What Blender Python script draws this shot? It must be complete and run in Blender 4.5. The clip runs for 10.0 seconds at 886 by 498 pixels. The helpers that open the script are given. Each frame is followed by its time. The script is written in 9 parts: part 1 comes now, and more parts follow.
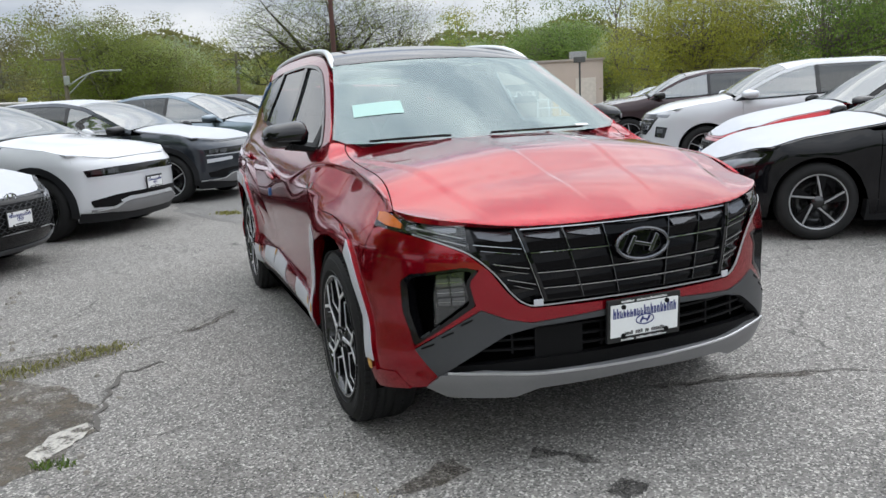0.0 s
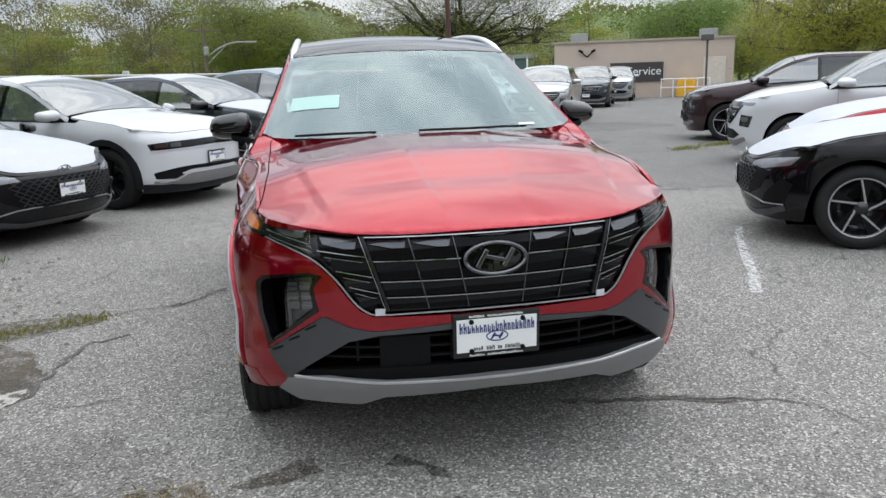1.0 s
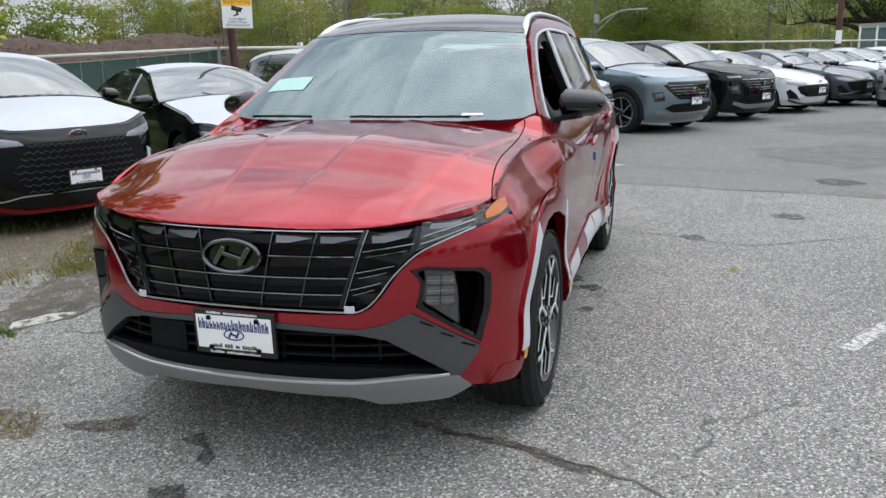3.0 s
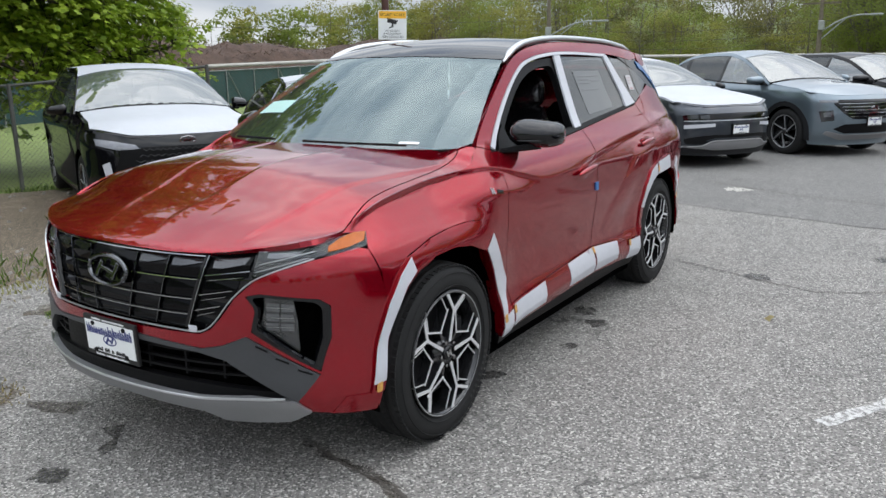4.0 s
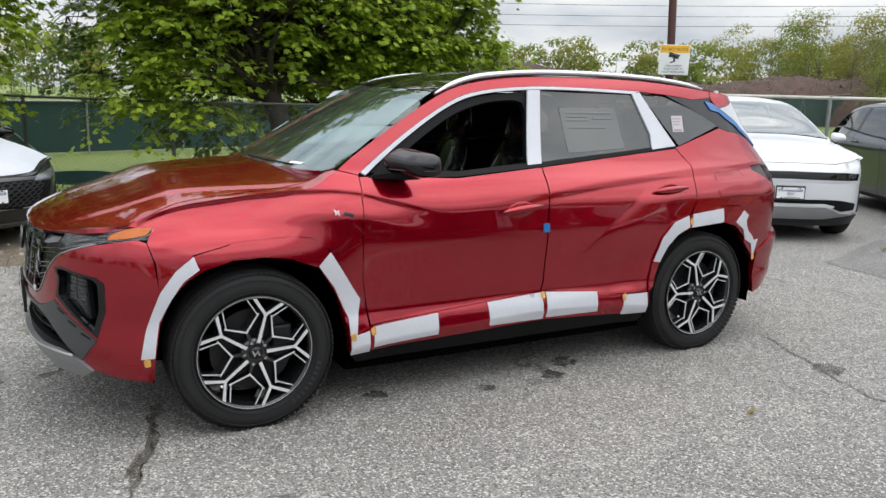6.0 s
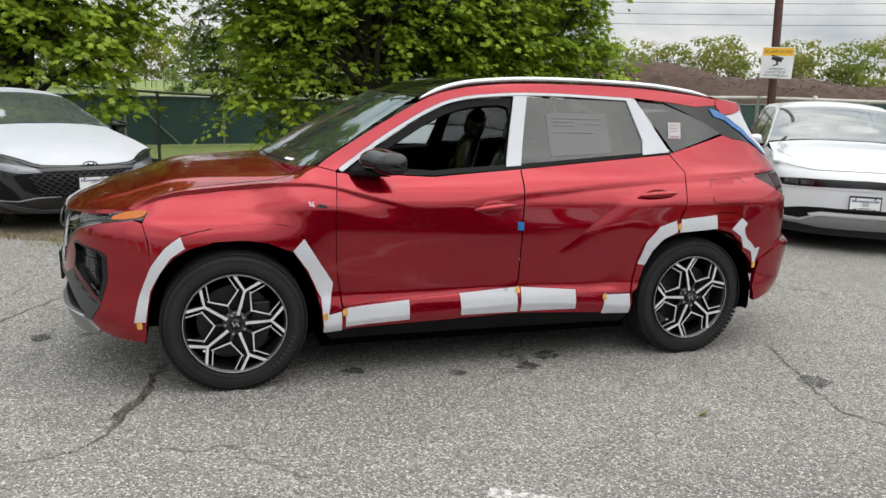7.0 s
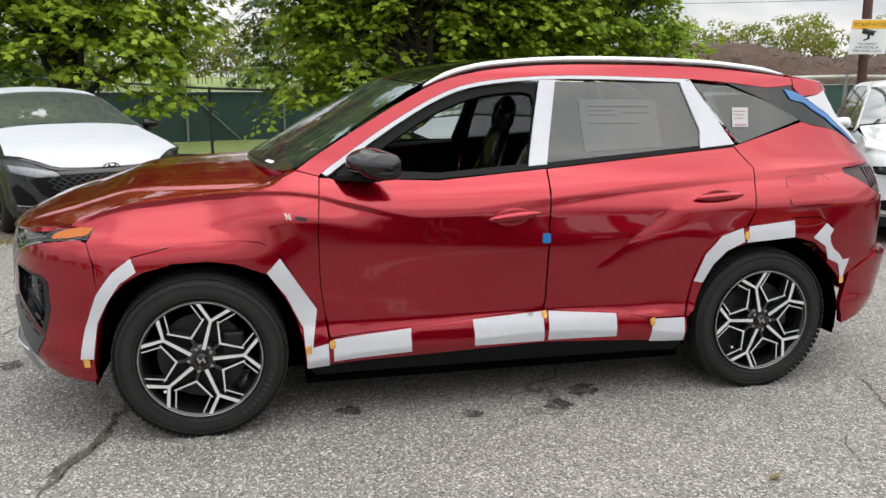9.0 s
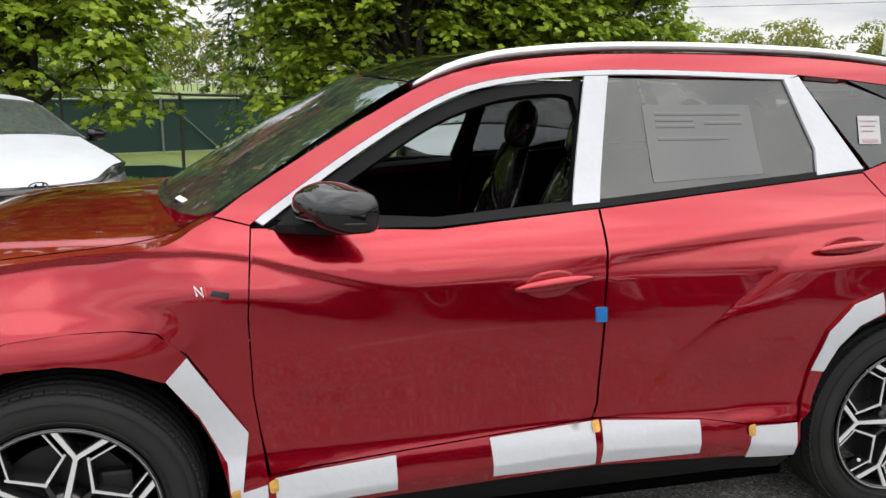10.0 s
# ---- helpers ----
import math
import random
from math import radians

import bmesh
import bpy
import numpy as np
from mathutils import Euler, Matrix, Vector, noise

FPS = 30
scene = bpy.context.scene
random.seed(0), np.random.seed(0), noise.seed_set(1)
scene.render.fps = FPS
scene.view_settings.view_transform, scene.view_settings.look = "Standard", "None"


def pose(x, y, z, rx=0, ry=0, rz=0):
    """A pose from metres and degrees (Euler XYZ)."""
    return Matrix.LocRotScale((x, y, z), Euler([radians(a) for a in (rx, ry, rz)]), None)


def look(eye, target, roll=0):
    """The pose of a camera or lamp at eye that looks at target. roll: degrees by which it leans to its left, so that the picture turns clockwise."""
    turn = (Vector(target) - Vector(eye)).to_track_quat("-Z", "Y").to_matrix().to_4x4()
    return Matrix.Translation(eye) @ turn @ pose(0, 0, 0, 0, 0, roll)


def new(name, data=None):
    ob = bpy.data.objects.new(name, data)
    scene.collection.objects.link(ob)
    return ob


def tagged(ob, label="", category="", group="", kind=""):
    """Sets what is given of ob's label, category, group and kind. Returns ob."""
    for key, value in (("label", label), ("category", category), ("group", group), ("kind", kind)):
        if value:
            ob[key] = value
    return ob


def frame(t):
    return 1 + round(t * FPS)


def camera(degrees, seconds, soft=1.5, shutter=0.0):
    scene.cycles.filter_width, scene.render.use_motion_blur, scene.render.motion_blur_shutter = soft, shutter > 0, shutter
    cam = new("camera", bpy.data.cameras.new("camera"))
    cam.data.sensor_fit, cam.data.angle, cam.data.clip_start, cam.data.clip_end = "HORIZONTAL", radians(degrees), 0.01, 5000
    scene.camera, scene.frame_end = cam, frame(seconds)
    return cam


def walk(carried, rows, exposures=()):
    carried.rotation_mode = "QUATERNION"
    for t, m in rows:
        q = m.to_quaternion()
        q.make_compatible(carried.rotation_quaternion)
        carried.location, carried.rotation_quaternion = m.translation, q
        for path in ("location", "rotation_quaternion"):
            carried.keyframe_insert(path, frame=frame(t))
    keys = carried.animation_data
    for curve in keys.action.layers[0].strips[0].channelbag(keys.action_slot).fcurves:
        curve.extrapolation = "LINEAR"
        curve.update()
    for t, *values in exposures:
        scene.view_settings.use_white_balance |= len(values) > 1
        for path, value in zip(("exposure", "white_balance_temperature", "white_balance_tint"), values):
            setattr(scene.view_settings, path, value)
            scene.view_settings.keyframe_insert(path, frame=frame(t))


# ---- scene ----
cam = camera(59.1, 10.0)
METRES, EYE, TILT, LEAN, TURN = 10.274, 1.5, 0.0, 0.0, 0.0
PATH = [
    (0, (3.183, -1.644, 1.347), (1.351, -0.937, 0.966), -2.9),
    (0.5, (3.447, -1.143, 1.384), (1.571, -0.576, 0.983), -2.2),
    (1, (3.418, -0.697, 1.415), (1.504, -0.307, 0.984), -1.8),
    (1.5, (3.354, -0.228, 1.44), (1.414, -0.054, 0.982), -1.7),
    (2, (3.36, 0.305, 1.47), (1.417, 0.235, 1.0), -1.6),
    (2.5, (3.205, 0.856, 1.458), (1.291, 0.524, 0.981), -1.5),
    (2.7, (3.167, 1.089, 1.437), (1.275, 0.653, 0.957), -1.4),
    (3.8, (2.683, 2.329, 1.496), (0.997, 1.363, 1.025), -0.8),
    (4, (2.556, 2.545, 1.523), (0.923, 1.488, 1.061), -0.7),
    (4.5, (2.138, 2.972, 1.523), (0.648, 1.713, 1.082), 0.0),
    (5, (1.749, 3.431, 1.54), (0.431, 1.987, 1.115), 0.7),
    (5.5, (1.295, 3.875, 1.522), (0.171, 2.27, 1.121), 1.0),
    (7, (0.215, 4.895, 1.589), (-0.402, 3.036, 1.186), 2.1),
    (7.5, (0.015, 5.104, 1.628), (-0.496, 3.215, 1.214), 1.9),
    (8, (-0.076, 5.106, 1.628), (-0.53, 3.205, 1.201), 1.5),
    (8.5, (-0.172, 4.82, 1.578), (-0.602, 2.915, 1.145), 1.0),
    (9, (-0.302, 4.267, 1.574), (-0.738, 2.364, 1.142), 0.5),
    (9.5, (-0.468, 3.714, 1.552), (-0.906, 1.807, 1.142), 0.3),
    (10, (-0.545, 3.034, 1.535), (-1.009, 1.134, 1.119), 0.4),
]
walk(cam, [(t, look(eye, target, roll)) for t, eye, target, roll in PATH],
     [(0, -0.15, 6380, 10), (4.0, -0.12, 6330, 10), (5.5, 0.0, 6420, 10), (7.5, -0.1, 6900, 9), (9.0, 0.08, 6850, 10), (10, 0.15, 6850, 10)])

# ---- light ----
world = bpy.data.worlds.new("overcast_sky")
scene.world = world
world.use_nodes = True
wn, wl = world.node_tree.nodes, world.node_tree.links
bg = wn["Background"]
SUN_ELEV, SUN_ROT = 58.0, 318.0
sky = wn.new("ShaderNodeTexSky")
sky.sky_type, sky.sun_disc = "NISHITA", False
sky.sun_elevation, sky.sun_rotation = radians(SUN_ELEV), radians(SUN_ROT)
sky_dim = wn.new("ShaderNodeVectorMath")
sky_dim.operation = "SCALE"
sky_dim.inputs["Scale"].default_value = 0.10
wl.new(sky.outputs[0], sky_dim.inputs[0])
wtc = wn.new("ShaderNodeTexCoord")
wmap = wn.new("ShaderNodeMapping")
wmap.inputs["Scale"].default_value = (1.0, 1.0, 3.2)
wl.new(wtc.outputs["Generated"], wmap.inputs["Vector"])
cl = wn.new("ShaderNodeTexNoise")
cl.inputs["Scale"].default_value, cl.inputs["Detail"].default_value, cl.inputs["Roughness"].default_value = 2.6, 7.0, 0.55
wl.new(wmap.outputs[0], cl.inputs["Vector"])
cover = wn.new("ShaderNodeValToRGB")
cover.color_ramp.elements[0].position, cover.color_ramp.elements[0].color = 0.30, (0.45, 0.45, 0.45, 1)
cover.color_ramp.elements[1].position, cover.color_ramp.elements[1].color = 0.46, (1, 1, 1, 1)
wl.new(cl.outputs["Fac"], cover.inputs[0])
shade = wn.new("ShaderNodeTexNoise")
shade.inputs["Scale"].default_value, shade.inputs["Detail"].default_value = 3.7, 5.0
wl.new(wmap.outputs[0], shade.inputs["Vector"])
cloud = wn.new("ShaderNodeValToRGB")
cloud.color_ramp.elements[0].position, cloud.color_ramp.elements[0].color = 0.37, (0.46, 0.51, 0.58, 1)
cloud.color_ramp.elements[1].position, cloud.color_ramp.elements[1].color = 0.63, (0.86, 0.88, 0.90, 1)
wl.new(shade.outputs["Fac"], cloud.inputs[0])
wmix = wn.new("ShaderNodeMix")
wmix.data_type = "RGBA"
wl.new(cover.outputs[0], wmix.inputs["Factor"])
wl.new(sky_dim.outputs[0], wmix.inputs["A"])
wl.new(cloud.outputs[0], wmix.inputs["B"])
wsep = wn.new("ShaderNodeSeparateXYZ")
wl.new(wtc.outputs["Generated"], wsep.inputs[0])
rise = wn.new("ShaderNodeMapRange")
rise.inputs["From Min"].default_value, rise.inputs["From Max"].default_value = 0.05, 0.9
rise.inputs["To Min"].default_value, rise.inputs["To Max"].default_value = 1.0, 3.3
wl.new(wsep.outputs["Z"], rise.inputs["Value"])
wup = wn.new("ShaderNodeVectorMath")
wup.operation = "SCALE"
wl.new(wmix.outputs["Result"], wup.inputs[0]), wl.new(rise.outputs[0], wup.inputs["Scale"])
wl.new(wup.outputs[0], bg.inputs["Color"])
bg.inputs["Strength"].default_value = 1.0

sun = new("sun", bpy.data.lights.new("sun", "SUN"))
sun.data.energy, sun.data.angle, sun.data.color = 0.9, radians(80), (1.0, 0.96, 0.9)
sun.matrix_world = look((-9, 10, 22), (0, 0, 0))


# ---- materials ----
def node_mat(name):
    m = bpy.data.materials.new(name)
    m.use_nodes = True
    return m, m.node_tree.nodes, m.node_tree.links, m.node_tree.nodes["Principled BSDF"]


def mat(name, col, rough=0.5, metal=0.0, coat=0.0, vary=0.12, scale=6.0, fine=90.0, bump=0.0, spec=0.5, coat_rough=0.03, rand=0.0):
    """Base colour broken up at two scales, with a fine bump."""
    m, n, l, p = node_mat(name)
    tc = n.new("ShaderNodeTexCoord")
    a, b = n.new("ShaderNodeTexNoise"), n.new("ShaderNodeTexNoise")
    a.inputs["Scale"].default_value, a.inputs["Detail"].default_value = scale, 5
    b.inputs["Scale"].default_value, b.inputs["Detail"].default_value = fine, 3
    l.new(tc.outputs["Object"], a.inputs["Vector"]), l.new(tc.outputs["Object"], b.inputs["Vector"])
    add = n.new("ShaderNodeMath")
    add.operation = "MULTIPLY_ADD"
    l.new(b.outputs["Fac"], add.inputs[0])
    add.inputs[1].default_value = 0.5
    l.new(a.outputs["Fac"], add.inputs[2])
    r = n.new("ShaderNodeMapRange")
    r.inputs["From Min"].default_value, r.inputs["From Max"].default_value = 0.45, 1.05
    r.inputs["To Min"].default_value, r.inputs["To Max"].default_value = 1 - vary, 1 + vary
    l.new(add.outputs[0], r.inputs["Value"])
    fac = r.outputs[0]
    if rand:
        oi = n.new("ShaderNodeObjectInfo")
        rr = n.new("ShaderNodeMapRange")
        rr.inputs["To Min"].default_value, rr.inputs["To Max"].default_value = 1 - rand, 1 + rand
        l.new(oi.outputs["Random"], rr.inputs["Value"])
        mu = n.new("ShaderNodeMath")
        mu.operation = "MULTIPLY"
        l.new(fac, mu.inputs[0]), l.new(rr.outputs[0], mu.inputs[1])
        fac = mu.outputs[0]
    sc = n.new("ShaderNodeVectorMath")
    sc.operation = "SCALE"
    sc.inputs[0].default_value = col[:3]
    l.new(fac, sc.inputs["Scale"])
    l.new(sc.outputs[0], p.inputs["Base Color"])
    p.inputs["Roughness"].default_value, p.inputs["Metallic"].default_value = rough, metal
    p.inputs["Coat Weight"].default_value, p.inputs["Coat Roughness"].default_value = coat, coat_rough
    p.inputs["Specular IOR Level"].default_value = spec
    if bump:
        bp = n.new("ShaderNodeBump")
        bp.inputs["Strength"].default_value, bp.inputs["Distance"].default_value = 1.0, bump
        l.new(b.outputs["Fac"], bp.inputs["Height"]), l.new(bp.outputs[0], p.inputs["Normal"])
    return m


def paint(name, col, metal=0.35, rough=0.38):
    return mat(name, col, rough=rough, metal=metal, coat=1.0, spec=0.2, vary=0.05, scale=2.0, fine=900.0)


def glass_mat(name, col, alpha, rough=0.02, ior=1.52, sheen=(1, 1, 1)):
    """Thin tinted pane: clear and mirror-like parts, with a pale diffuse layer that stands in for sky reflection."""
    m, n, l, p = node_mat(name)
    out = n["Material Output"]
    tr, gl, df = n.new("ShaderNodeBsdfTransparent"), n.new("ShaderNodeBsdfGlossy"), n.new("ShaderNodeBsdfDiffuse")
    tr.inputs["Color"].default_value = (*col, 1)
    gl.inputs["Roughness"].default_value = rough
    gl.inputs["Color"].default_value = (*sheen, 1)
    # Flat grey-green added as reflected sky haze, weighted by alpha.
    df.inputs["Color"].default_value = (0.30, 0.345, 0.335, 1)
    fr = n.new("ShaderNodeFresnel")
    fr.inputs["IOR"].default_value = ior
    m1, m2 = n.new("ShaderNodeMixShader"), n.new("ShaderNodeMixShader")
    m1.inputs[0].default_value = alpha
    l.new(tr.outputs[0], m1.inputs[1]), l.new(df.outputs[0], m1.inputs[2])
    l.new(fr.outputs[0], m2.inputs[0]), l.new(m1.outputs[0], m2.inputs[1]), l.new(gl.outputs[0], m2.inputs[2])
    l.new(m2.outputs[0], out.inputs["Surface"])
    n.remove(p)
    return m


RED = paint("deep_red_paint", (0.302, 0.001, 0.0105), 0.72, 0.24)
RED.node_tree.nodes["Principled BSDF"].inputs["Specular Tint"].default_value = (0.50, 0.36, 0.42, 1)
RED.node_tree.nodes["Principled BSDF"].inputs["Coat IOR"].default_value = 1.55
RED_GAP = mat("shut_line_red", (0.03, 0.002, 0.003), rough=0.6, vary=0.1)
BLACK_GLOSS = mat("gloss_black", (0.004, 0.004, 0.005), rough=0.3, spec=0.0, coat=1.0, vary=0.1, coat_rough=0.01)
BLACK_PLASTIC = mat("black_plastic", (0.0045, 0.0045, 0.005), rough=0.5, spec=0.14, vary=0.2, bump=0.0006, fine=300)
# Near-black without gloss: shade of cavities put into the colour, also used for seams.
DARK = mat("cavity_shade_black", (0.0012, 0.0012, 0.0012), rough=0.9, vary=0.3, spec=0.0)
GREY_TRIM = mat("satin_grey_trim", (0.062, 0.064, 0.068), rough=0.42, vary=0.08, metal=0.3)
SKID = mat("silver_skid", (0.24, 0.24, 0.245), rough=0.42, metal=0.45, vary=0.06)
CHROME = mat("dark_chrome", (0.46, 0.465, 0.475), rough=0.10, metal=1.0, vary=0.05)
BRIGHT = mat("satin_aluminium", (0.62, 0.63, 0.64), rough=0.3, metal=0.85, vary=0.05)
MACHINED = mat("machined_alloy", (0.76, 0.76, 0.77), rough=0.36, metal=0.45, vary=0.06, fine=200)
SATIN_ALLOY = mat("satin_alloy", (0.36, 0.36, 0.37), rough=0.4, metal=0.45, vary=0.06, fine=200)
ALLOY_BLACK = mat("alloy_black", (0.012, 0.012, 0.013), rough=0.25, coat=0.6)
RUBBER = mat("tyre_rubber", (0.017, 0.017, 0.017), rough=0.72, spec=0.25, vary=0.25, bump=0.0008, fine=140)
FILM = mat("white_protective_film", (0.516, 0.525, 0.559), rough=0.38, vary=0.05, scale=9, fine=50, bump=0.0008)
FILM_SCUFF = mat("torn_film_glue", (0.55, 0.30, 0.07), rough=0.6, vary=0.5, scale=30)
BLUE_FILM = mat("blue_film", (0.012, 0.136, 0.384), rough=0.3, vary=0.25, scale=12, coat=0.4)
AMBER = mat("amber_lens", (0.46, 0.11, 0.009), rough=0.25, spec=0.2, coat=0.5, vary=0.15, scale=40)
LAMP_GREY = mat("lamp_reflector", (0.22, 0.225, 0.24), rough=0.15, metal=0.6, vary=0.2, scale=30)
TAIL_LENS = mat("smoked_red_lens", (0.020, 0.0012, 0.0018), rough=0.15, spec=0.2, coat=0.35, vary=0.1)
LAMP_DARK = mat("lamp_smoked", (0.05, 0.052, 0.056), rough=0.08, coat=1.0, metal=0.4)
TAIL_RED = mat("tail_lamp_red", (0.16, 0.004, 0.006), rough=0.1, coat=1.0)
CLOTH = mat("black_upholstery", (0.007, 0.007, 0.008), rough=0.8, spec=0.15, vary=0.3, bump=0.001, fine=260)
PLASTIC_WRAP = mat("plastic_seat_wrap", (0.006, 0.006, 0.007), rough=0.12, spec=0.6, coat=1.0, vary=0.3, scale=14, fine=35, bump=0.012)
PAPER = mat("paper_white", (0.78, 0.79, 0.78), rough=0.6, vary=0.04)
PAPER_GREEN = mat("pale_green_label", (0.40, 0.60, 0.55), rough=0.6, vary=0.04)
INK = mat("printed_ink", (0.02, 0.03, 0.16), rough=0.5)
INK_BLACK = mat("black_ink", (0.01, 0.01, 0.01), rough=0.5)
INK_RED = mat("red_ink", (0.55, 0.03, 0.04), rough=0.5)
# Sticker colours dimmed as if seen through tinted glass.
PAPER_DIM = mat("paper_dimmed_as_tinted", (0.36, 0.34, 0.345), rough=0.5, coat=1.0, vary=0.06)
INK_DIM = mat("red_ink_dimmed_as_tinted", (0.27, 0.16, 0.17), rough=0.5, coat=1.0)
YELLOW = mat("sign_yellow", (0.85, 0.46, 0.03), rough=0.5)
WINDSCREEN = glass_mat("windscreen_glass", (0.34, 0.43, 0.40), 0.08, ior=2.25, sheen=(0.80, 0.95, 0.97))
SIDE_GLASS = glass_mat("privacy_glass", (0.12, 0.125, 0.125), 0.08, ior=1.65)
FRONT_GLASS = glass_mat("front_door_glass", (0.55, 0.60, 0.58), 0.06, ior=1.6)
CLEAR = glass_mat("clear_lens", (0.9, 0.9, 0.9), 0.03)
BG_GLASS = glass_mat("car_glass", (0.30, 0.35, 0.34), 0.24, ior=2.6)


# ---- building blocks ----
def mesh_ob(name, verts, faces, material, parent=None, label="", smooth=False, loops=None):
    me = bpy.data.meshes.new(name)
    me.from_pydata([tuple(v) for v in verts], [], faces)
    me.materials.append(material)
    if smooth or loops:
        me.polygons.foreach_set("use_smooth", [True] * len(me.polygons))
    me.update()
    if loops:
        me.normals_split_custom_set(loops)
    ob = new(name, me)
    if parent:
        ob.parent = parent
    if label:
        ob["label"] = label
    return ob


def part(name, bm, material, parent=None, label="", smooth=False):
    me = bpy.data.meshes.new(name)
    bmesh.ops.recalc_face_normals(bm, faces=bm.faces)
    bm.to_mesh(me)
    bm.free()
    me.materials.append(material)
    if smooth:
        me.polygons.foreach_set("use_smooth", [True] * len(me.polygons))
    ob = new(name, me)
    if parent:
        ob.parent = parent
    if label:
        ob["label"] = label
    return ob


def empty(name, label, category, group="", m=None):
    ob = new(name)
    ob.empty_display_size = 0.2
    tagged(ob, label, category, group)
    if m:
        ob.matrix_world = m
    return ob


def block(bm, size, at=(0, 0, 0), turn=None, bevel=0.0, seg=2):
    m = Matrix.Translation(at) @ (turn if turn else Matrix()) @ Matrix.Diagonal((*size, 1))
    made = bmesh.ops.create_cube(bm, size=1, matrix=m)
    if bevel:
        es = list({e for v in made["verts"] for e in v.link_edges})
        bmesh.ops.bevel(bm, geom=es, offset=bevel, segments=seg, affect="EDGES", profile=0.6)


def rod(bm, a, b, r, r2=None, n=10):
    a, b = Vector(a), Vector(b)
    d = b - a
    m = Matrix.Translation((a + b) / 2) @ d.to_track_quat("Z", "Y").to_matrix().to_4x4()
    bmesh.ops.create_cone(bm, cap_ends=True, segments=n, radius1=r, radius2=r if r2 is None else r2, depth=d.length, matrix=m)


def text_part(name, body, size, material, parent, m, label="", bold=0.0, squeeze=1.0):
    cu = bpy.data.curves.new(name, "FONT")
    cu.body, cu.size, cu.align_x, cu.align_y, cu.extrude, cu.offset = body, size, "CENTER", "CENTER", 0.0006, bold
    tmp = new(name, cu)
    me = bpy.data.meshes.new_from_object(tmp.evaluated_get(bpy.context.evaluated_depsgraph_get()))
    bpy.data.objects.remove(tmp)
    me.name = name
    me.materials.clear()
    me.materials.append(material)
    ob = new(name, me)
    ob.parent = parent
    ob.matrix_local = m @ Matrix.Diagonal((squeeze, 1, 1, 1))
    if label:
        ob["label"] = label
    return ob


# ---- car surfaces ----
def curve(pts):
    """A smooth monotone curve through the given points, flat beyond its ends."""
    xs, ys = [p[0] for p in pts], [p[1] for p in pts]
    if xs[0] > xs[-1]:
        xs, ys = xs[::-1], ys[::-1]
    n = len(xs)
    h = [xs[i + 1] - xs[i] for i in range(n - 1)]
    d = [(ys[i + 1] - ys[i]) / h[i] for i in range(n - 1)]
    m = [d[0]] + [0 if d[i - 1] * d[i] <= 0 else 2 * d[i - 1] * d[i] / (d[i - 1] + d[i]) for i in range(1, n - 1)] + [d[-1]]

    def f(x):
        if x <= xs[0]:
            return ys[0]
        if x >= xs[-1]:
            return ys[-1]
        i = 0
        while x > xs[i + 1]:
            i += 1
        t = (x - xs[i]) / h[i]
        return ys[i] * (1 + 2 * t) * (1 - t) ** 2 + m[i] * h[i] * t * (1 - t) ** 2 + ys[i + 1] * t * t * (3 - 2 * t) + m[i + 1] * h[i] * t * t * (t - 1)

    return f


def ease(a, b, x):
    t = min(1.0, max(0.0, (x - a) / (b - a)))
    return t * t * (3 - 2 * t)


class Shape:
    """The skin of a car: a side that wraps round nose and tail, and a top between its upper edges. x ahead, y left, z up."""

    SF, SR = 1.3, 1.3

    def __init__(self, mid, front, nose, tail, edge, crown, xf, xr, blend, pf=3.5, pr=4.0, relief=None):
        self.mid, self.front, self.nose, self.tail = curve(mid), curve(front), curve(nose), curve(tail)
        self.edge, self.crown = curve(edge), curve(crown)
        self.xf, self.xr, self.pf, self.pr, self.blend, self.relief = xf, xr, pf, pr, blend, relief

    def half(self, x, z):
        k = ease(self.blend[0], self.blend[1], x)
        w = (1 - k) * self.mid(z) + k * self.front(z)
        return w + (self.relief(x, z) if self.relief else 0.0)

    def side(self, x, z):
        if x > self.xf:
            t = min(1.0, (x - self.xf) / (self.nose(z) - self.xf))
            return (math.acos(t ** (self.pf / 2)) / (math.pi / 2) * self.SF, z)
        if x < self.xr:
            t = min(1.0, (self.xr - x) / (self.xr - self.tail(z)))
            return (self.SF + self.xf - self.xr + (1 - math.acos(t ** (self.pr / 2)) / (math.pi / 2)) * self.SR, z)
        return (self.SF + self.xf - x, z)

    def ahead(self, y, z):
        """The place on the nose, as seen from ahead."""
        s = math.asin(min(1.0, abs(y) / self.half(self.xf + 0.3, z))) / (math.pi / 2) * self.SF
        return (s if y >= 0 else -s, z)

    def skin(self, s, z, off=0.0):
        sg = 1 if s >= 0 else -1
        s = abs(s)
        if s < self.SF:
            a = s / self.SF * math.pi / 2
            x = self.xf + (self.nose(z) - self.xf) * max(0.0, math.cos(a)) ** (2 / self.pf)
            y = self.half(x, z) * math.sin(a)
        elif s > self.SF + self.xf - self.xr:
            a = (1 - (s - self.SF - self.xf + self.xr) / self.SR) * math.pi / 2
            x = self.xr + (self.tail(z) - self.xr) * max(0.0, math.cos(a)) ** (2 / self.pr)
            y = self.half(x, z) * math.sin(max(0.0, a))
        else:
            x = self.xf + self.SF - s
            y = self.half(x, z)
        return Vector((x, sg * y, z))

    def over(self, x, y):
        """The top: x along, y across."""
        ze = self.edge(x)
        w = max(0.3, self.half(x, ze))
        return Vector((x, y, ze + self.crown(x) * (1 - min(1.2, abs(y) / w) ** 2.2)))


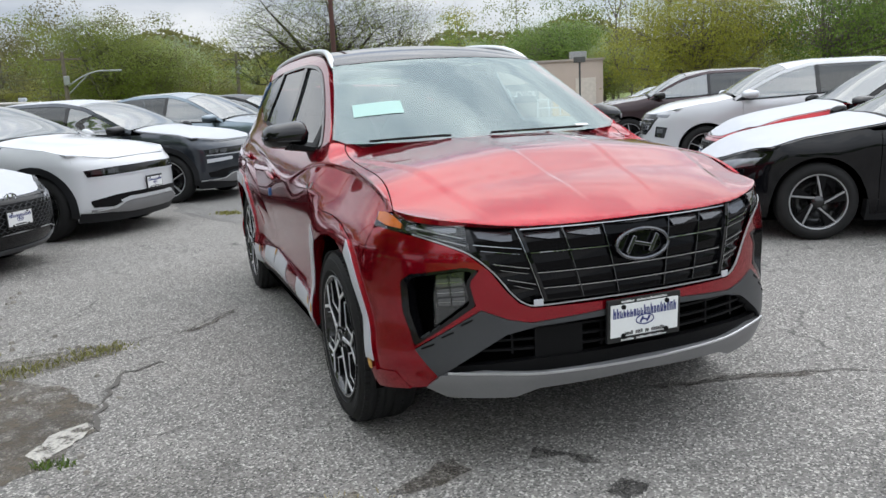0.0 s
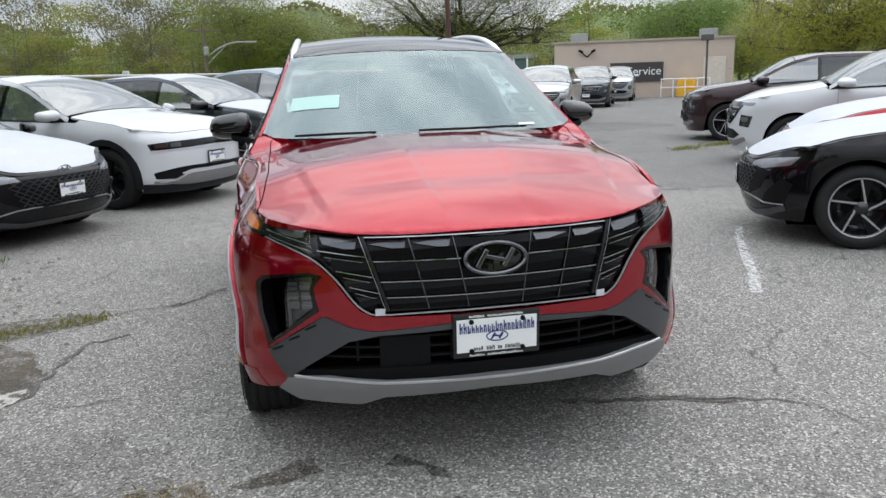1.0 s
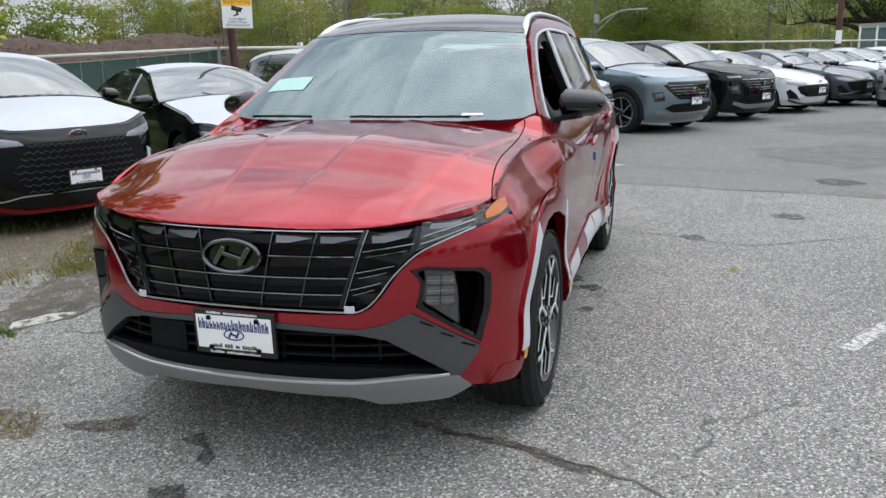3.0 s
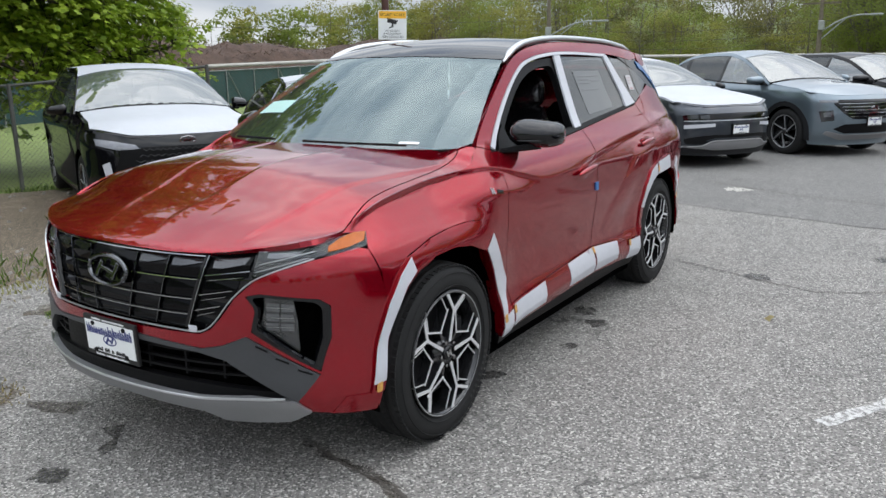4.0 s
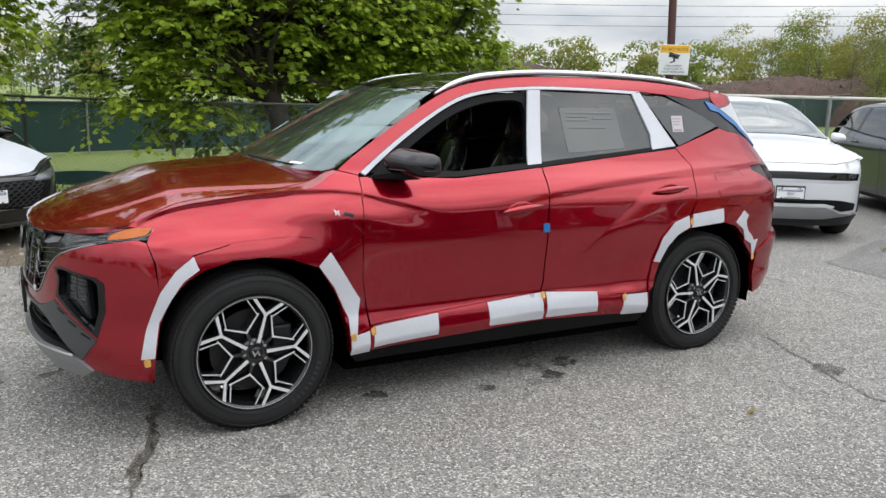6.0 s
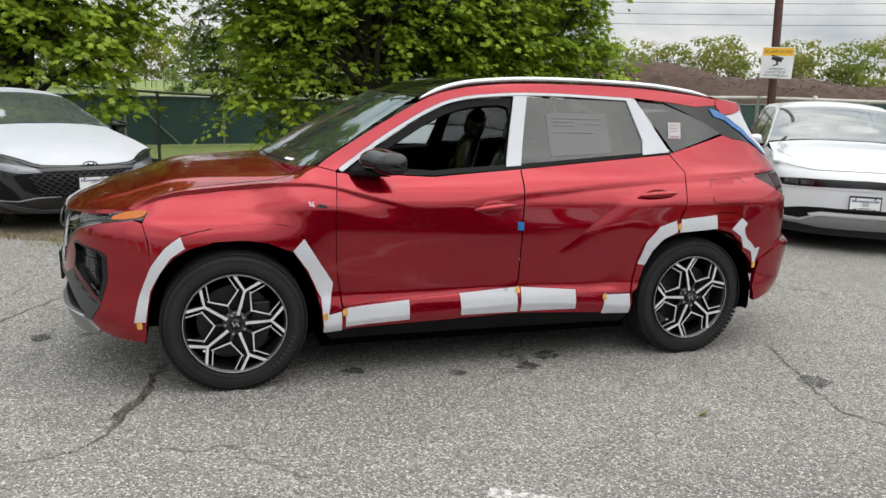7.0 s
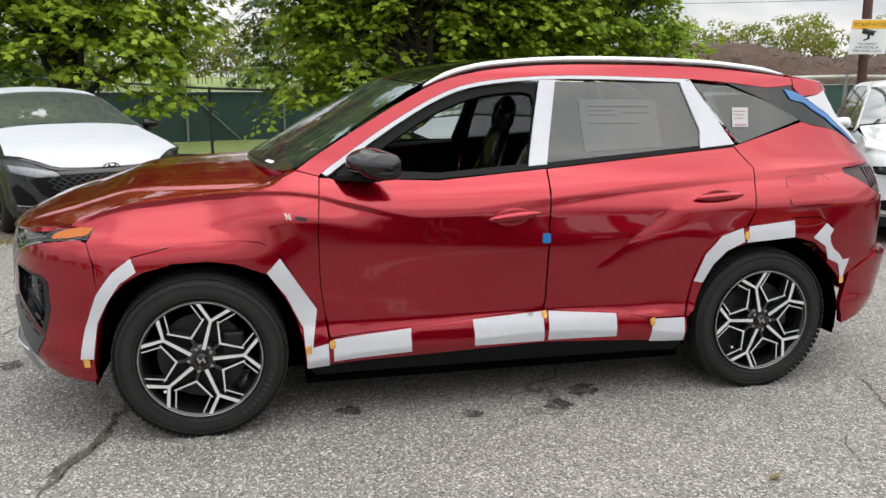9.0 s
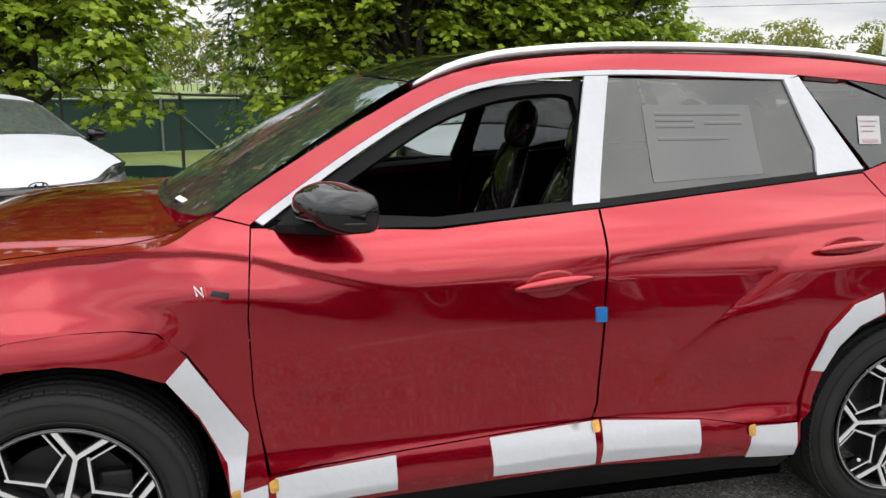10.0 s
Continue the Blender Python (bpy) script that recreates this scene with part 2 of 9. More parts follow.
def dense(ring, step=0.03):
    out = []
    for i, a in enumerate(ring):
        b = ring[(i + 1) % len(ring)]
        k = max(1, int(math.dist(a, b) / step))
        out += [(a[0] + (b[0] - a[0]) * j / k, a[1] + (b[1] - a[1]) * j / k) for j in range(k)]
    return out


def fillet(ring, r, n=4):
    """The ring with its corners rounded."""
    out = []
    for i, b in enumerate(ring):
        a, c = Vector(ring[i - 1]), Vector(ring[(i + 1) % len(ring)])
        b = Vector(b)
        u, v = a - b, c - b
        k = min(r, 0.45 * u.length, 0.45 * v.length)
        p, q = b + u.normalized() * k, b + v.normalized() * k
        out += [tuple(p.lerp(b, t / n).lerp(b.lerp(q, t / n), t / n)) for t in range(n + 1)]
    return out


def spline(pts, n=5):
    """A smooth open line through points."""
    out = []
    for i in range(len(pts) - 1):
        p0, p1, p2, p3 = pts[max(0, i - 1)], pts[i], pts[i + 1], pts[min(len(pts) - 1, i + 2)]
        for j in range(n):
            t = j / n
            out.append(tuple(0.5 * (2 * b + (c - a) * t + (2 * a - 5 * b + 4 * c - d) * t * t + (3 * b - a - 3 * c + d) * t**3) for a, b, c, d in zip(p0, p1, p2, p3)))
    return out + [tuple(pts[-1])]


from mathutils.geometry import delaunay_2d_cdt


def inside(px, py, rings):
    hit = np.zeros(len(px), bool)
    for ring in rings:
        r = np.array(ring)
        x0, y0 = r[:, 0], r[:, 1]
        x1, y1 = np.roll(x0, -1), np.roll(y0, -1)
        for a, b, c, d in zip(x0, y0, x1, y1):
            if b != d:
                hit ^= ((b > py) != (d > py)) & (px < (c - a) * (py - b) / (d - b) + a)
    return hit


def crease_rows(line):
    """Rows of points on and close beside a line, so that a fold along it comes out crisp."""
    out = []
    for a, b in zip(line, line[1:]):
        k = max(1, int(math.dist(a, b) / 0.014))
        t = Vector((b[0] - a[0], b[1] - a[1])).normalized()
        for i in range(k):
            for off in (-0.024, -0.008, 0.0, 0.008, 0.024):
                out.append((a[0] + (b[0] - a[0]) * i / k - t.y * off, a[1] + (b[1] - a[1]) * i / k + t.x * off))
    return np.array(out)


def sheet(name, rings, at, material, parent, label="", step=0.05, depth=0.012, off=0.0, middle=(-1.4, 0, 0.6), reach=1.1, creases=()):
    """A curved plate: the flat rings (an outline, then holes) laid on the surface at(u, v), with its rims turned inwards by depth; its mesh follows the creases."""
    rings = [dense(r, step) for r in rings]
    depths = depth if isinstance(depth, (list, tuple)) else [depth] * len(rings)
    pts, edges = [], []
    for r in rings:
        k = len(pts)
        pts += r
        edges += [(k + i, k + (i + 1) % len(r)) for i in range(len(r))]
    rim = np.array(pts)
    lo, hi = rim.min(0), rim.max(0)
    gx, gy = np.meshgrid(np.arange(lo[0], hi[0], step), np.arange(lo[1], hi[1], step * 0.87))
    gx = gx + (np.arange(len(gx)) % 2)[:, None] * step / 2
    gx, gy = gx.ravel(), gy.ravel()
    ok = inside(gx, gy, rings)
    g = np.stack([gx[ok], gy[ok]], 1)
    if len(g):
        near = np.min(((g[:, None] - rim[None]) ** 2).sum(-1), 1)
        g = g[near > (0.45 * step) ** 2]
    if creases:
        fold = np.concatenate([crease_rows(line) for line in creases])
        fold = fold[inside(fold[:, 0], fold[:, 1], rings)]
        if len(fold):
            fold = fold[np.min(((fold[:, None] - rim[None]) ** 2).sum(-1), 1) > 0.006**2]
        if len(fold):
            g = g[np.min(((g[:, None] - fold[None]) ** 2).sum(-1), 1) > (0.5 * step) ** 2]
            g = np.concatenate([g, fold])
    allp = [Vector(p) for p in pts] + [Vector(p) for p in g.tolist()]
    v2, _, tris, _, _, _ = delaunay_2d_cdt(allp, edges, [], 0, 1e-6)
    va = np.array([tuple(v) for v in v2])
    tri = np.array([t for t in tris if len(t) == 3])
    cen = va[tri].mean(1)
    tri = tri[inside(cen[:, 0], cen[:, 1], rings)]
    centre = Vector(middle)

    def place(u, v):
        p = at(u, v)
        e = 0.003
        n = (at(u + e, v) - at(u - e, v)).cross(at(u, v + e) - at(u, v - e))
        n = n.normalized() if n.length > 1e-12 else Vector((0, 0, 1))
        c = Vector((min(centre.x + reach, max(centre.x - reach, p.x)), centre.y, centre.z))
        if n.dot(p - c) < 0:
            n = -n
        return p + n * off, n

    pn = [place(u, v) for u, v in va]
    verts, nor = [p for p, _ in pn], [n for _, n in pn]
    faces, loops = [], []
    for a, b, c in tri.tolist():
        if (verts[b] - verts[a]).cross(verts[c] - verts[a]).dot(nor[a]) < 0:
            b, c = c, b
        faces.append((a, b, c))
        loops += [nor[a], nor[b], nor[c]]
    for r, dp in zip(rings, depths):
        if not dp:
            continue
        top = [place(u, v) for u, v in r]
        k, n = len(verts), len(r)
        verts += [p for p, _ in top] + [p - q * dp for p, q in top]
        area = sum(r[i - 1][0] * r[i][1] - r[i][0] * r[i - 1][1] for i in range(n))
        for i in range(n):
            j = (i + 1) % n
            f = (k + i, k + j, k + n + j, k + n + i)
            fn = (verts[f[1]] - verts[f[0]]).cross(verts[f[3]] - verts[f[0]])
            fn = fn.normalized() if fn.length > 1e-12 else nor[0]
            faces.append(f)
            loops += [fn] * 4
    return mesh_ob(name, verts, faces, material, parent, label, loops=[tuple(n) for n in loops])


def ribbon(name, lines, at, material, parent, width, rise, label="", off=0.0, middle=(-1.4, 0, 0.6)):
    """Flat bars of the given width, standing rise proud, along lines on the surface at(u, v)."""
    verts, faces = [], []
    centre = Vector(middle)
    for line in lines:
        ps = []
        for u, v in line:
            p, e = at(u, v), 0.004
            n = (at(u + e, v) - at(u - e, v)).cross(at(u, v + e) - at(u, v - e)).normalized()
            c = Vector((min(centre.x + 1.1, max(centre.x - 1.1, p.x)), centre.y, centre.z))
            ps.append((p, n if n.dot(p - c) > 0 else -n))
        k = len(verts)
        for i, (p, n) in enumerate(ps):
            t = (ps[min(i + 1, len(ps) - 1)][0] - ps[max(i - 1, 0)][0]).normalized()
            w = n.cross(t).normalized() * width / 2
            b, h = p + n * off, p + n * (off + rise)
            verts += [b - w, h - w * 0.7, h + w * 0.7, b + w]
        for i in range(len(ps) - 1):
            a, b = k + 4 * i, k + 4 * i + 4
            faces += [(a, b, b + 1, a + 1), (a + 1, b + 1, b + 2, a + 2), (a + 2, b + 2, b + 3, a + 3)]
        faces += [(k, k + 1, k + 2, k + 3), (k + 4 * len(ps) - 1, k + 4 * len(ps) - 2, k + 4 * len(ps) - 3, k + 4 * len(ps) - 4)]
    return mesh_ob(name, verts, faces, material, parent, label)


def lathe(bm, profile, n=48, axis_y=True):
    """Turns a profile of (radius, along) round the y axis."""
    rows = []
    for r, y in profile:
        rows.append([bm.verts.new((r * math.cos(2 * math.pi * i / n), y, r * math.sin(2 * math.pi * i / n))) for i in range(n)])
    for a, b in zip(rows, rows[1:]):
        for i in range(n):
            bm.faces.new((a[i], a[(i + 1) % n], b[(i + 1) % n], b[i]))


def prism(bm, poly, y0, y1, shrink=0.85):
    """A flat-faced bar in the x-z plane, from y0 to y1, a little narrower at y1."""
    c = Vector((sum(p[0] for p in poly) / len(poly), sum(p[1] for p in poly) / len(poly)))
    lo = [bm.verts.new((p[0], y0, p[1])) for p in poly]
    hi = [bm.verts.new((p[0], y1, p[1])) for p in poly]
    n = len(poly)
    bm.faces.new(hi)
    for i in range(n):
        bm.faces.new((lo[i], lo[(i + 1) % n], hi[(i + 1) % n], hi[i]))


def bar_poly(a, b, wa, wb):
    a, b = Vector(a), Vector(b)
    t = (b - a).normalized()
    n = Vector((-t.y, t.x))
    return [tuple(a - n * wa / 2), tuple(b - n * wb / 2), tuple(b + n * wb / 2), tuple(a + n * wa / 2)]


def polar(r, deg):
    return (r * math.cos(radians(deg)), r * math.sin(radians(deg)))


def tyre_mesh(R, rim, width, tread=True, n=64):
    """A tyre lying on the y axis, its outer face at y = 0 and its body towards -y."""
    bm = bmesh.new()
    w = width
    prof = [(rim - 0.012, -0.035), (rim, -0.012), (rim + 0.012, 0.0), (rim + 0.03, 0.004), (R - 0.055, 0.006), (R - 0.028, -0.004), (R - 0.010, -0.02), (R - 0.002, -0.036)]
    if tread:
        for y in (-0.06, -0.10, -w + 0.10, -w + 0.06):
            prof += [(R, y + 0.012), (R - 0.008, y + 0.006), (R - 0.008, y - 0.002), (R, y - 0.008)]
    prof += [(R - 0.002, -w + 0.036), (R - 0.02, -w + 0.008), (R - 0.06, -w), (rim, -w)]
    lathe(bm, prof, n)
    return bm


# ---- ground ----
def ground_mat(name, base, dark, light, speck=1.0, bump=0.004, crack=0.0, grass=None):
    """Aggregate, patches and stains at real scale."""
    m, n, l, p = node_mat(name)
    tc = n.new("ShaderNodeTexCoord")

    def noise_node(scale, detail=4, rough=0.55):
        t = n.new("ShaderNodeTexNoise")
        t.inputs["Scale"].default_value, t.inputs["Detail"].default_value, t.inputs["Roughness"].default_value = scale, detail, rough
        l.new(tc.outputs["Object"], t.inputs["Vector"])
        return t.outputs["Fac"]

    def ramp(v, a, b, ca=(0, 0, 0, 1), cb=(1, 1, 1, 1)):
        r = n.new("ShaderNodeValToRGB")
        r.color_ramp.elements[0].position, r.color_ramp.elements[0].color = a, ca
        r.color_ramp.elements[1].position, r.color_ramp.elements[1].color = b, cb
        l.new(v, r.inputs[0])
        return r.outputs[0]

    def mix(fac, a, b):
        x = n.new("ShaderNodeMix")
        x.data_type = "RGBA"
        l.new(fac, x.inputs["Factor"])
        for sock, v in ((x.inputs["A"], a), (x.inputs["B"], b)):
            if isinstance(v, tuple):
                sock.default_value = (*v, 1)
            else:
                l.new(v, sock)
        return x.outputs["Result"]

    c = mix(ramp(noise_node(0.55, 6), 0.38, 0.66), dark, base)
    c = mix(ramp(noise_node(3.5, 6, 0.65), 0.52, 0.75), c, light)
    vor = n.new("ShaderNodeTexVoronoi")
    vor.inputs["Scale"].default_value = 125.0
    l.new(tc.outputs["Object"], vor.inputs["Vector"])
    grain = n.new("ShaderNodeSeparateColor")
    l.new(vor.outputs["Color"], grain.inputs[0])
    c = mix(ramp(grain.outputs[0], 0.62, 1.0), c, tuple(min(0.75, v * (1 + 0.9 * speck)) for v in light))
    c = mix(ramp(grain.outputs[1], 0.52, 0.98), c, tuple(v * (1 - 0.60 * speck) for v in dark))
    if crack:
        cv = n.new("ShaderNodeTexVoronoi")
        cv.feature = "DISTANCE_TO_EDGE"
        cv.inputs["Scale"].default_value = 0.30
        warp = n.new("ShaderNodeVectorMath")
        warp.operation = "MULTIPLY_ADD"
        wn2 = n.new("ShaderNodeTexNoise")
        wn2.inputs["Scale"].default_value, wn2.inputs["Detail"].default_value = 1.3, 8
        l.new(tc.outputs["Object"], wn2.inputs["Vector"])
        l.new(wn2.outputs["Color"], warp.inputs[0])
        warp.inputs[1].default_value = (1.6, 1.6, 0)
        l.new(tc.outputs["Object"], warp.inputs[2])
        l.new(warp.outputs[0], cv.inputs["Vector"])
        line = ramp(cv.outputs["Distance"], 0.0, 0.004, (1, 1, 1, 1), (0, 0, 0, 1))
        mask = n.new("ShaderNodeMath")
        mask.operation = "MULTIPLY"
        l.new(line, mask.inputs[0])
        l.new(ramp(noise_node(0.9, 3), 0.48, 0.58), mask.inputs[1])
        c = mix(mask.outputs[0], c, tuple(v * 0.35 for v in dark))
    l.new(c, p.inputs["Base Color"])
    p.inputs["Roughness"].default_value = 0.88
    bp = n.new("ShaderNodeBump")
    bp.inputs["Distance"].default_value = bump
    bp.inputs["Strength"].default_value = 1.0
    l.new(vor.outputs["Distance"], bp.inputs["Height"])
    l.new(bp.outputs[0], p.inputs["Normal"])
    return m


ASPHALT = ground_mat("worn_asphalt", (0.240, 0.227, 0.209), (0.186, 0.178, 0.166), (0.305, 0.289, 0.266), crack=1, speck=1.0)
DIRT = ground_mat("dry_dirt", (0.15, 0.115, 0.08), (0.10, 0.08, 0.055), (0.26, 0.21, 0.15), speck=0.5)
GRASS_G = ground_mat("mown_grass", (0.16, 0.215, 0.045), (0.115, 0.16, 0.033), (0.215, 0.26, 0.065), speck=0.4)


def flat(name, ring, z, material, label, category="", kind="structure", step=None):
    ring = dense(ring, step) if step else ring
    bm = bmesh.new()
    bm.faces.new([bm.verts.new((x, y, z)) for x, y in ring])
    bmesh.ops.triangulate(bm, faces=bm.faces)
    for f in bm.faces:
        f.normal_update()
        if f.normal.z < 0:
            f.normal_flip()
    me = bpy.data.meshes.new(name)
    bm.to_mesh(me)
    bm.free()
    me.materials.append(material)
    return tagged(new(name, me), label, category, kind=kind)


def ragged(ring, amp, seed, step=0.25):
    """An outline broken into uneven short runs."""
    rnd = random.Random(seed)
    return [(x + rnd.uniform(-amp, amp), y + rnd.uniform(-amp, amp)) for x, y in dense(ring, step)]


FENCE_A, FENCE_U = Vector((-9.2, -6.5)), Vector((0.83, -0.555)).normalized()
FENCE_N = Vector((-FENCE_U.y, FENCE_U.x))


def fence_pt(t, out=0.0):
    p = FENCE_A + FENCE_U * t - FENCE_N * -out
    return (p.x, p.y)


def height(x, y):
    """The land: level under the cars, falling away past the fence, lowest by the field."""
    p = Vector((x, y)) - FENCE_A
    along, out = p.dot(FENCE_U), -p.dot(FENCE_N)
    drop = 0.55 * ease(1.0, 7.0, along) * ease(-3.2, 0.2, out) + 0.55 * ease(0.5, 7.0, out) * (1 - ease(1.0, 7.0, along))
    return -0.012 - drop * (1 if out > -4 else 0)


def axis(a, b, fine0, fine1, n_out=14, step=0.8):
    left = [fine0 - (fine0 - a) * ((i / n_out) ** 2.2) for i in range(n_out, 0, -1)]
    right = [fine1 + (b - fine1) * ((i / n_out) ** 2.2) for i in range(1, n_out + 1)]
    k = int((fine1 - fine0) / step)
    return left + [fine0 + (fine1 - fine0) * i / k for i in range(k + 1)] + right


gxs, gys = axis(-700, 700, -40, 16), axis(-700, 700, -26, 8)
gv = [(x, y, height(x, y)) for y in gys for x in gxs]
nx = len(gxs)
gf = [(j * nx + i, j * nx + i + 1, (j + 1) * nx + i + 1, (j + 1) * nx + i) for j in range(len(gys) - 1) for i in range(nx - 1)]
tagged(mesh_ob("ground", gv, gf, GRASS_G, smooth=True), "mown green field grass around the parking lot", "ground", kind="structure")
edge_near = [fence_pt(-10, -0.3), fence_pt(0.5, -0.5), (-6.6, -6.6), (-4.6, -5.9), (-2.9, -3.9), (-1.9, -3.0), (-0.6, -3.0), (0.9, -3.1), (1.7, -3.4), (2.4, -3.75), (5, -4.4), (12, -6.2), (40, -10)]
rag = random.Random(2)
edge_line = []
for a, b in zip(edge_near, edge_near[1:]):
    k = max(1, int(math.dist(a, b) / 0.3))
    edge_line += [(a[0] + (b[0] - a[0]) * i / k + rag.uniform(-0.05, 0.05), a[1] + (b[1] - a[1]) * i / k + rag.uniform(-0.05, 0.05)) for i in range(k)]
lot = edge_line + [(40, -10), (40, 40), (-75, 60), (-75, 38), fence_pt(-45, -0.3)]
tagged(sheet("asphalt_lot", [lot], lambda u, v: Vector((u, v, 0.0)), ASPHALT, None, step=2.5, depth=0.0, middle=(0, 0, -50)), "worn grey asphalt parking lot with patches and cracks", "asphalt", kind="structure")
SMOOTH_ASPHALT = ground_mat("older_dark_asphalt", (0.178, 0.172, 0.162), (0.145, 0.140, 0.132), (0.225, 0.216, 0.202), crack=1, speck=0.7)
aisle = ragged([(-6.0, -0.6), (-5.68, 0.99), (-5.5, 1.96), (-5.18, 3.94), (-4.6, 8), (-3.4, 20), (-3, 38), (-70, 55), (-70, 34), (-30, 9.5), (-12, -0.9), (-8, -1.2)], 0.05, 6, 0.4)
tagged(sheet("asphalt_aisle", [aisle], lambda u, v: Vector((u, v, 0.0032)), SMOOTH_ASPHALT, None, step=2.5, depth=0.0, middle=(0, 0, -50)), "darker smooth asphalt aisle beyond a paving seam", "asphalt", kind="structure")
dr = ragged([(-6.4, -6.9), (-4.6, -5.6), (-2.9, -3.6), (-1.9, -2.75), (0.6, -2.95), (1.5, -3.25), (2.6, -3.75), (3.6, -4.3), (3.3, -5.4), (2.0, -6.6), (0.6, -8.0), (-2.5, -9.3), (-4.6, -8.6)], 0.10, 3)
tagged(sheet("dirt_strip", [dr], lambda u, v: Vector((u, v, height(u, v) + 0.006)), DIRT, None, step=0.3, depth=0.0, middle=(0, 0, -50)), "bare brown dirt strip at the lot's edge", "dirt", kind="structure")


# ---- the red car ----
WING_CREASE = [(0.50, 0.952), (0.437, 0.984), (0.27, 1.032), (0.0, 1.061), (-0.24, 1.082), (-0.36, 1.084), (-0.447, 1.078), (-0.525, 1.066), (-0.628, 1.039), (-0.713, 1.016), (-0.843, 0.986), (-0.97, 0.968)]
SHOULDER = [(-0.98, 0.978), (-1.08, 0.981), (-1.31, 1.003), (-1.60, 1.032), (-1.915, 1.066), (-2.24, 1.090), (-2.62, 1.118), (-2.93, 1.131), (-3.18, 1.144), (-3.46, 1.158)]
WEDGE = [(-2.30, 1.045), (-2.16, 0.955), (-2.06, 0.868), (-1.945, 0.775), (-1.80, 0.665), (-1.70, 0.60)]
SKIRT_FOLD = [(-0.45, 0.330), (-0.57, 0.343), (-1.0, 0.366), (-1.575, 0.392), (-1.95, 0.375), (-2.31, 0.345)]
wing_z, shoulder_z, skirt_z = curve(WING_CREASE), curve(SHOULDER), curve(SKIRT_FOLD)


def undercut(t, drop, run, back):
    """A shoulder's edge at t = 0: pulled in by drop within run below it, and eased out again further down."""
    if t >= 0:
        return 0.0
    return -drop * min(1.0, -t / run) * ease(-back, -run, t)


def hero_relief(x, z):
    """Creases and flares of the flank."""
    y = -0.05 * ease(-2.7, -3.6, x)
    for cx in (0.0, -2.755):
        r = math.hypot(x - cx, z - 0.36)
        y += 0.018 * ease(0.70, 0.46, r) * ease(0.98, 0.72, z)
    # edge of the front wing, fading into the front door
    if x > -1.0:
        y += undercut(z - wing_z(x), 0.013 * ease(-1.0, -0.6, x) * ease(0.52, 0.40, x), 0.022, 0.13)
    # rear shoulder, rising to the tail lamp
    if x < -0.98:
        y += undercut(z - shoulder_z(x), 0.017 * ease(-0.98, -2.2, x) * ease(-3.46, -3.3, x), 0.040, 0.30)
    # wedge of the rear door, from the sill up to the handle
    if -2.75 < x < -1.5 and z > 0.5:
        dist = ((-1.70 - x) * 0.742 - (z - 0.60)) * 0.80
        if dist > 0:
            y += 0.014 * (1 - math.exp(-dist / 0.075)) * ease(0.42, 0.10, dist) * ease(0.50, 0.72, z) * ease(1.05, 0.95, z) * ease(-1.66, -1.86, x) * ease(-2.75, -2.40, x)
    # fold of the side skirt
    if z < 0.5 and -2.4 < x < -0.3:
        f = skirt_z(x)
        y += 0.014 * (max(0.0, 1 - (z - f) / 0.095) if z > f else max(0.0, 1 - (f - z) / 0.055))
    return y


HERO = Shape(
    mid=[(0.15, 0.80), (0.25, 0.862), (0.33, 0.893), (0.42, 0.898), (0.50, 0.882), (0.58, 0.884), (0.70, 0.898), (0.85, 0.912), (0.95, 0.912), (1.02, 0.895), (1.08, 0.860), (1.13, 0.818), (1.17, 0.788), (1.35, 0.697), (1.5, 0.630), (1.58, 0.594), (1.68, 0.53)],
    front=[(0.15, 0.80), (0.25, 0.862), (0.33, 0.89), (0.42, 0.90), (0.55, 0.89), (0.70, 0.90), (0.80, 0.898), (0.87, 0.882), (0.93, 0.848), (1.0, 0.815), (1.06, 0.790), (1.12, 0.770), (1.16, 0.755)],
    nose=[(0.2, 0.82), (0.3, 0.86), (0.38, 0.895), (0.45, 0.90), (0.6, 0.90), (0.75, 0.89), (0.88, 0.87), (0.96, 0.82), (1.02, 0.70)],
    tail=[(0.2, -3.52), (0.32, -3.62), (0.5, -3.75), (0.66, -3.78), (0.72, -3.70), (0.85, -3.69), (1.1, -3.67), (1.25, -3.55), (1.4, -3.43), (1.6, -3.28)],
    edge=[(0.9, 0.84), (0.75, 0.885), (0.52, 0.945), (0.437, 0.975), (0.27, 1.028), (0.0, 1.058), (-0.24, 1.082), (-0.40, 1.135), (-0.42, 1.165), (-0.51, 1.22), (-0.69, 1.327), (-0.89, 1.44), (-1.10, 1.545), (-1.32, 1.601), (-1.66, 1.634), (-2.14, 1.639), (-2.5, 1.63), (-2.77, 1.609), (-3.02, 1.583), (-3.25, 1.54)],
    crown=[(0.9, 0.06), (0.6, 0.075), (0.2, 0.082), (-0.2, 0.085), (-0.42, 0.030), (-0.7, 0.030), (-1.1, 0.030), (-1.8, 0.036), (-3.2, 0.045)],
    xf=0.15, xr=-3.1, blend=(-0.45, 0.0), relief=hero_relief)
hood_edge = curve([(0.9, 0.86), (0.75, 0.90), (0.52, 0.950), (0.437, 0.978), (0.27, 1.03), (0.0, 1.058), (-0.24, 1.082), (-0.325, 1.104), (-0.375, 1.134), (-0.43, 1.160)])
hood_crown = curve([(0.9, 0.07), (0.6, 0.085), (0.2, 0.092), (-0.2, 0.082), (-0.43, 0.070)])


rim_x = curve([(0.0, 0.870), (0.141, 0.865), (0.288, 0.849), (0.455, 0.812), (0.602, 0.747), (0.744, 0.636), (0.80, 0.52)])
rim_z = curve([(0.0, 0.896), (0.141, 0.893), (0.288, 0.891), (0.455, 0.896), (0.602, 0.915), (0.744, 0.941), (0.80, 0.955)])


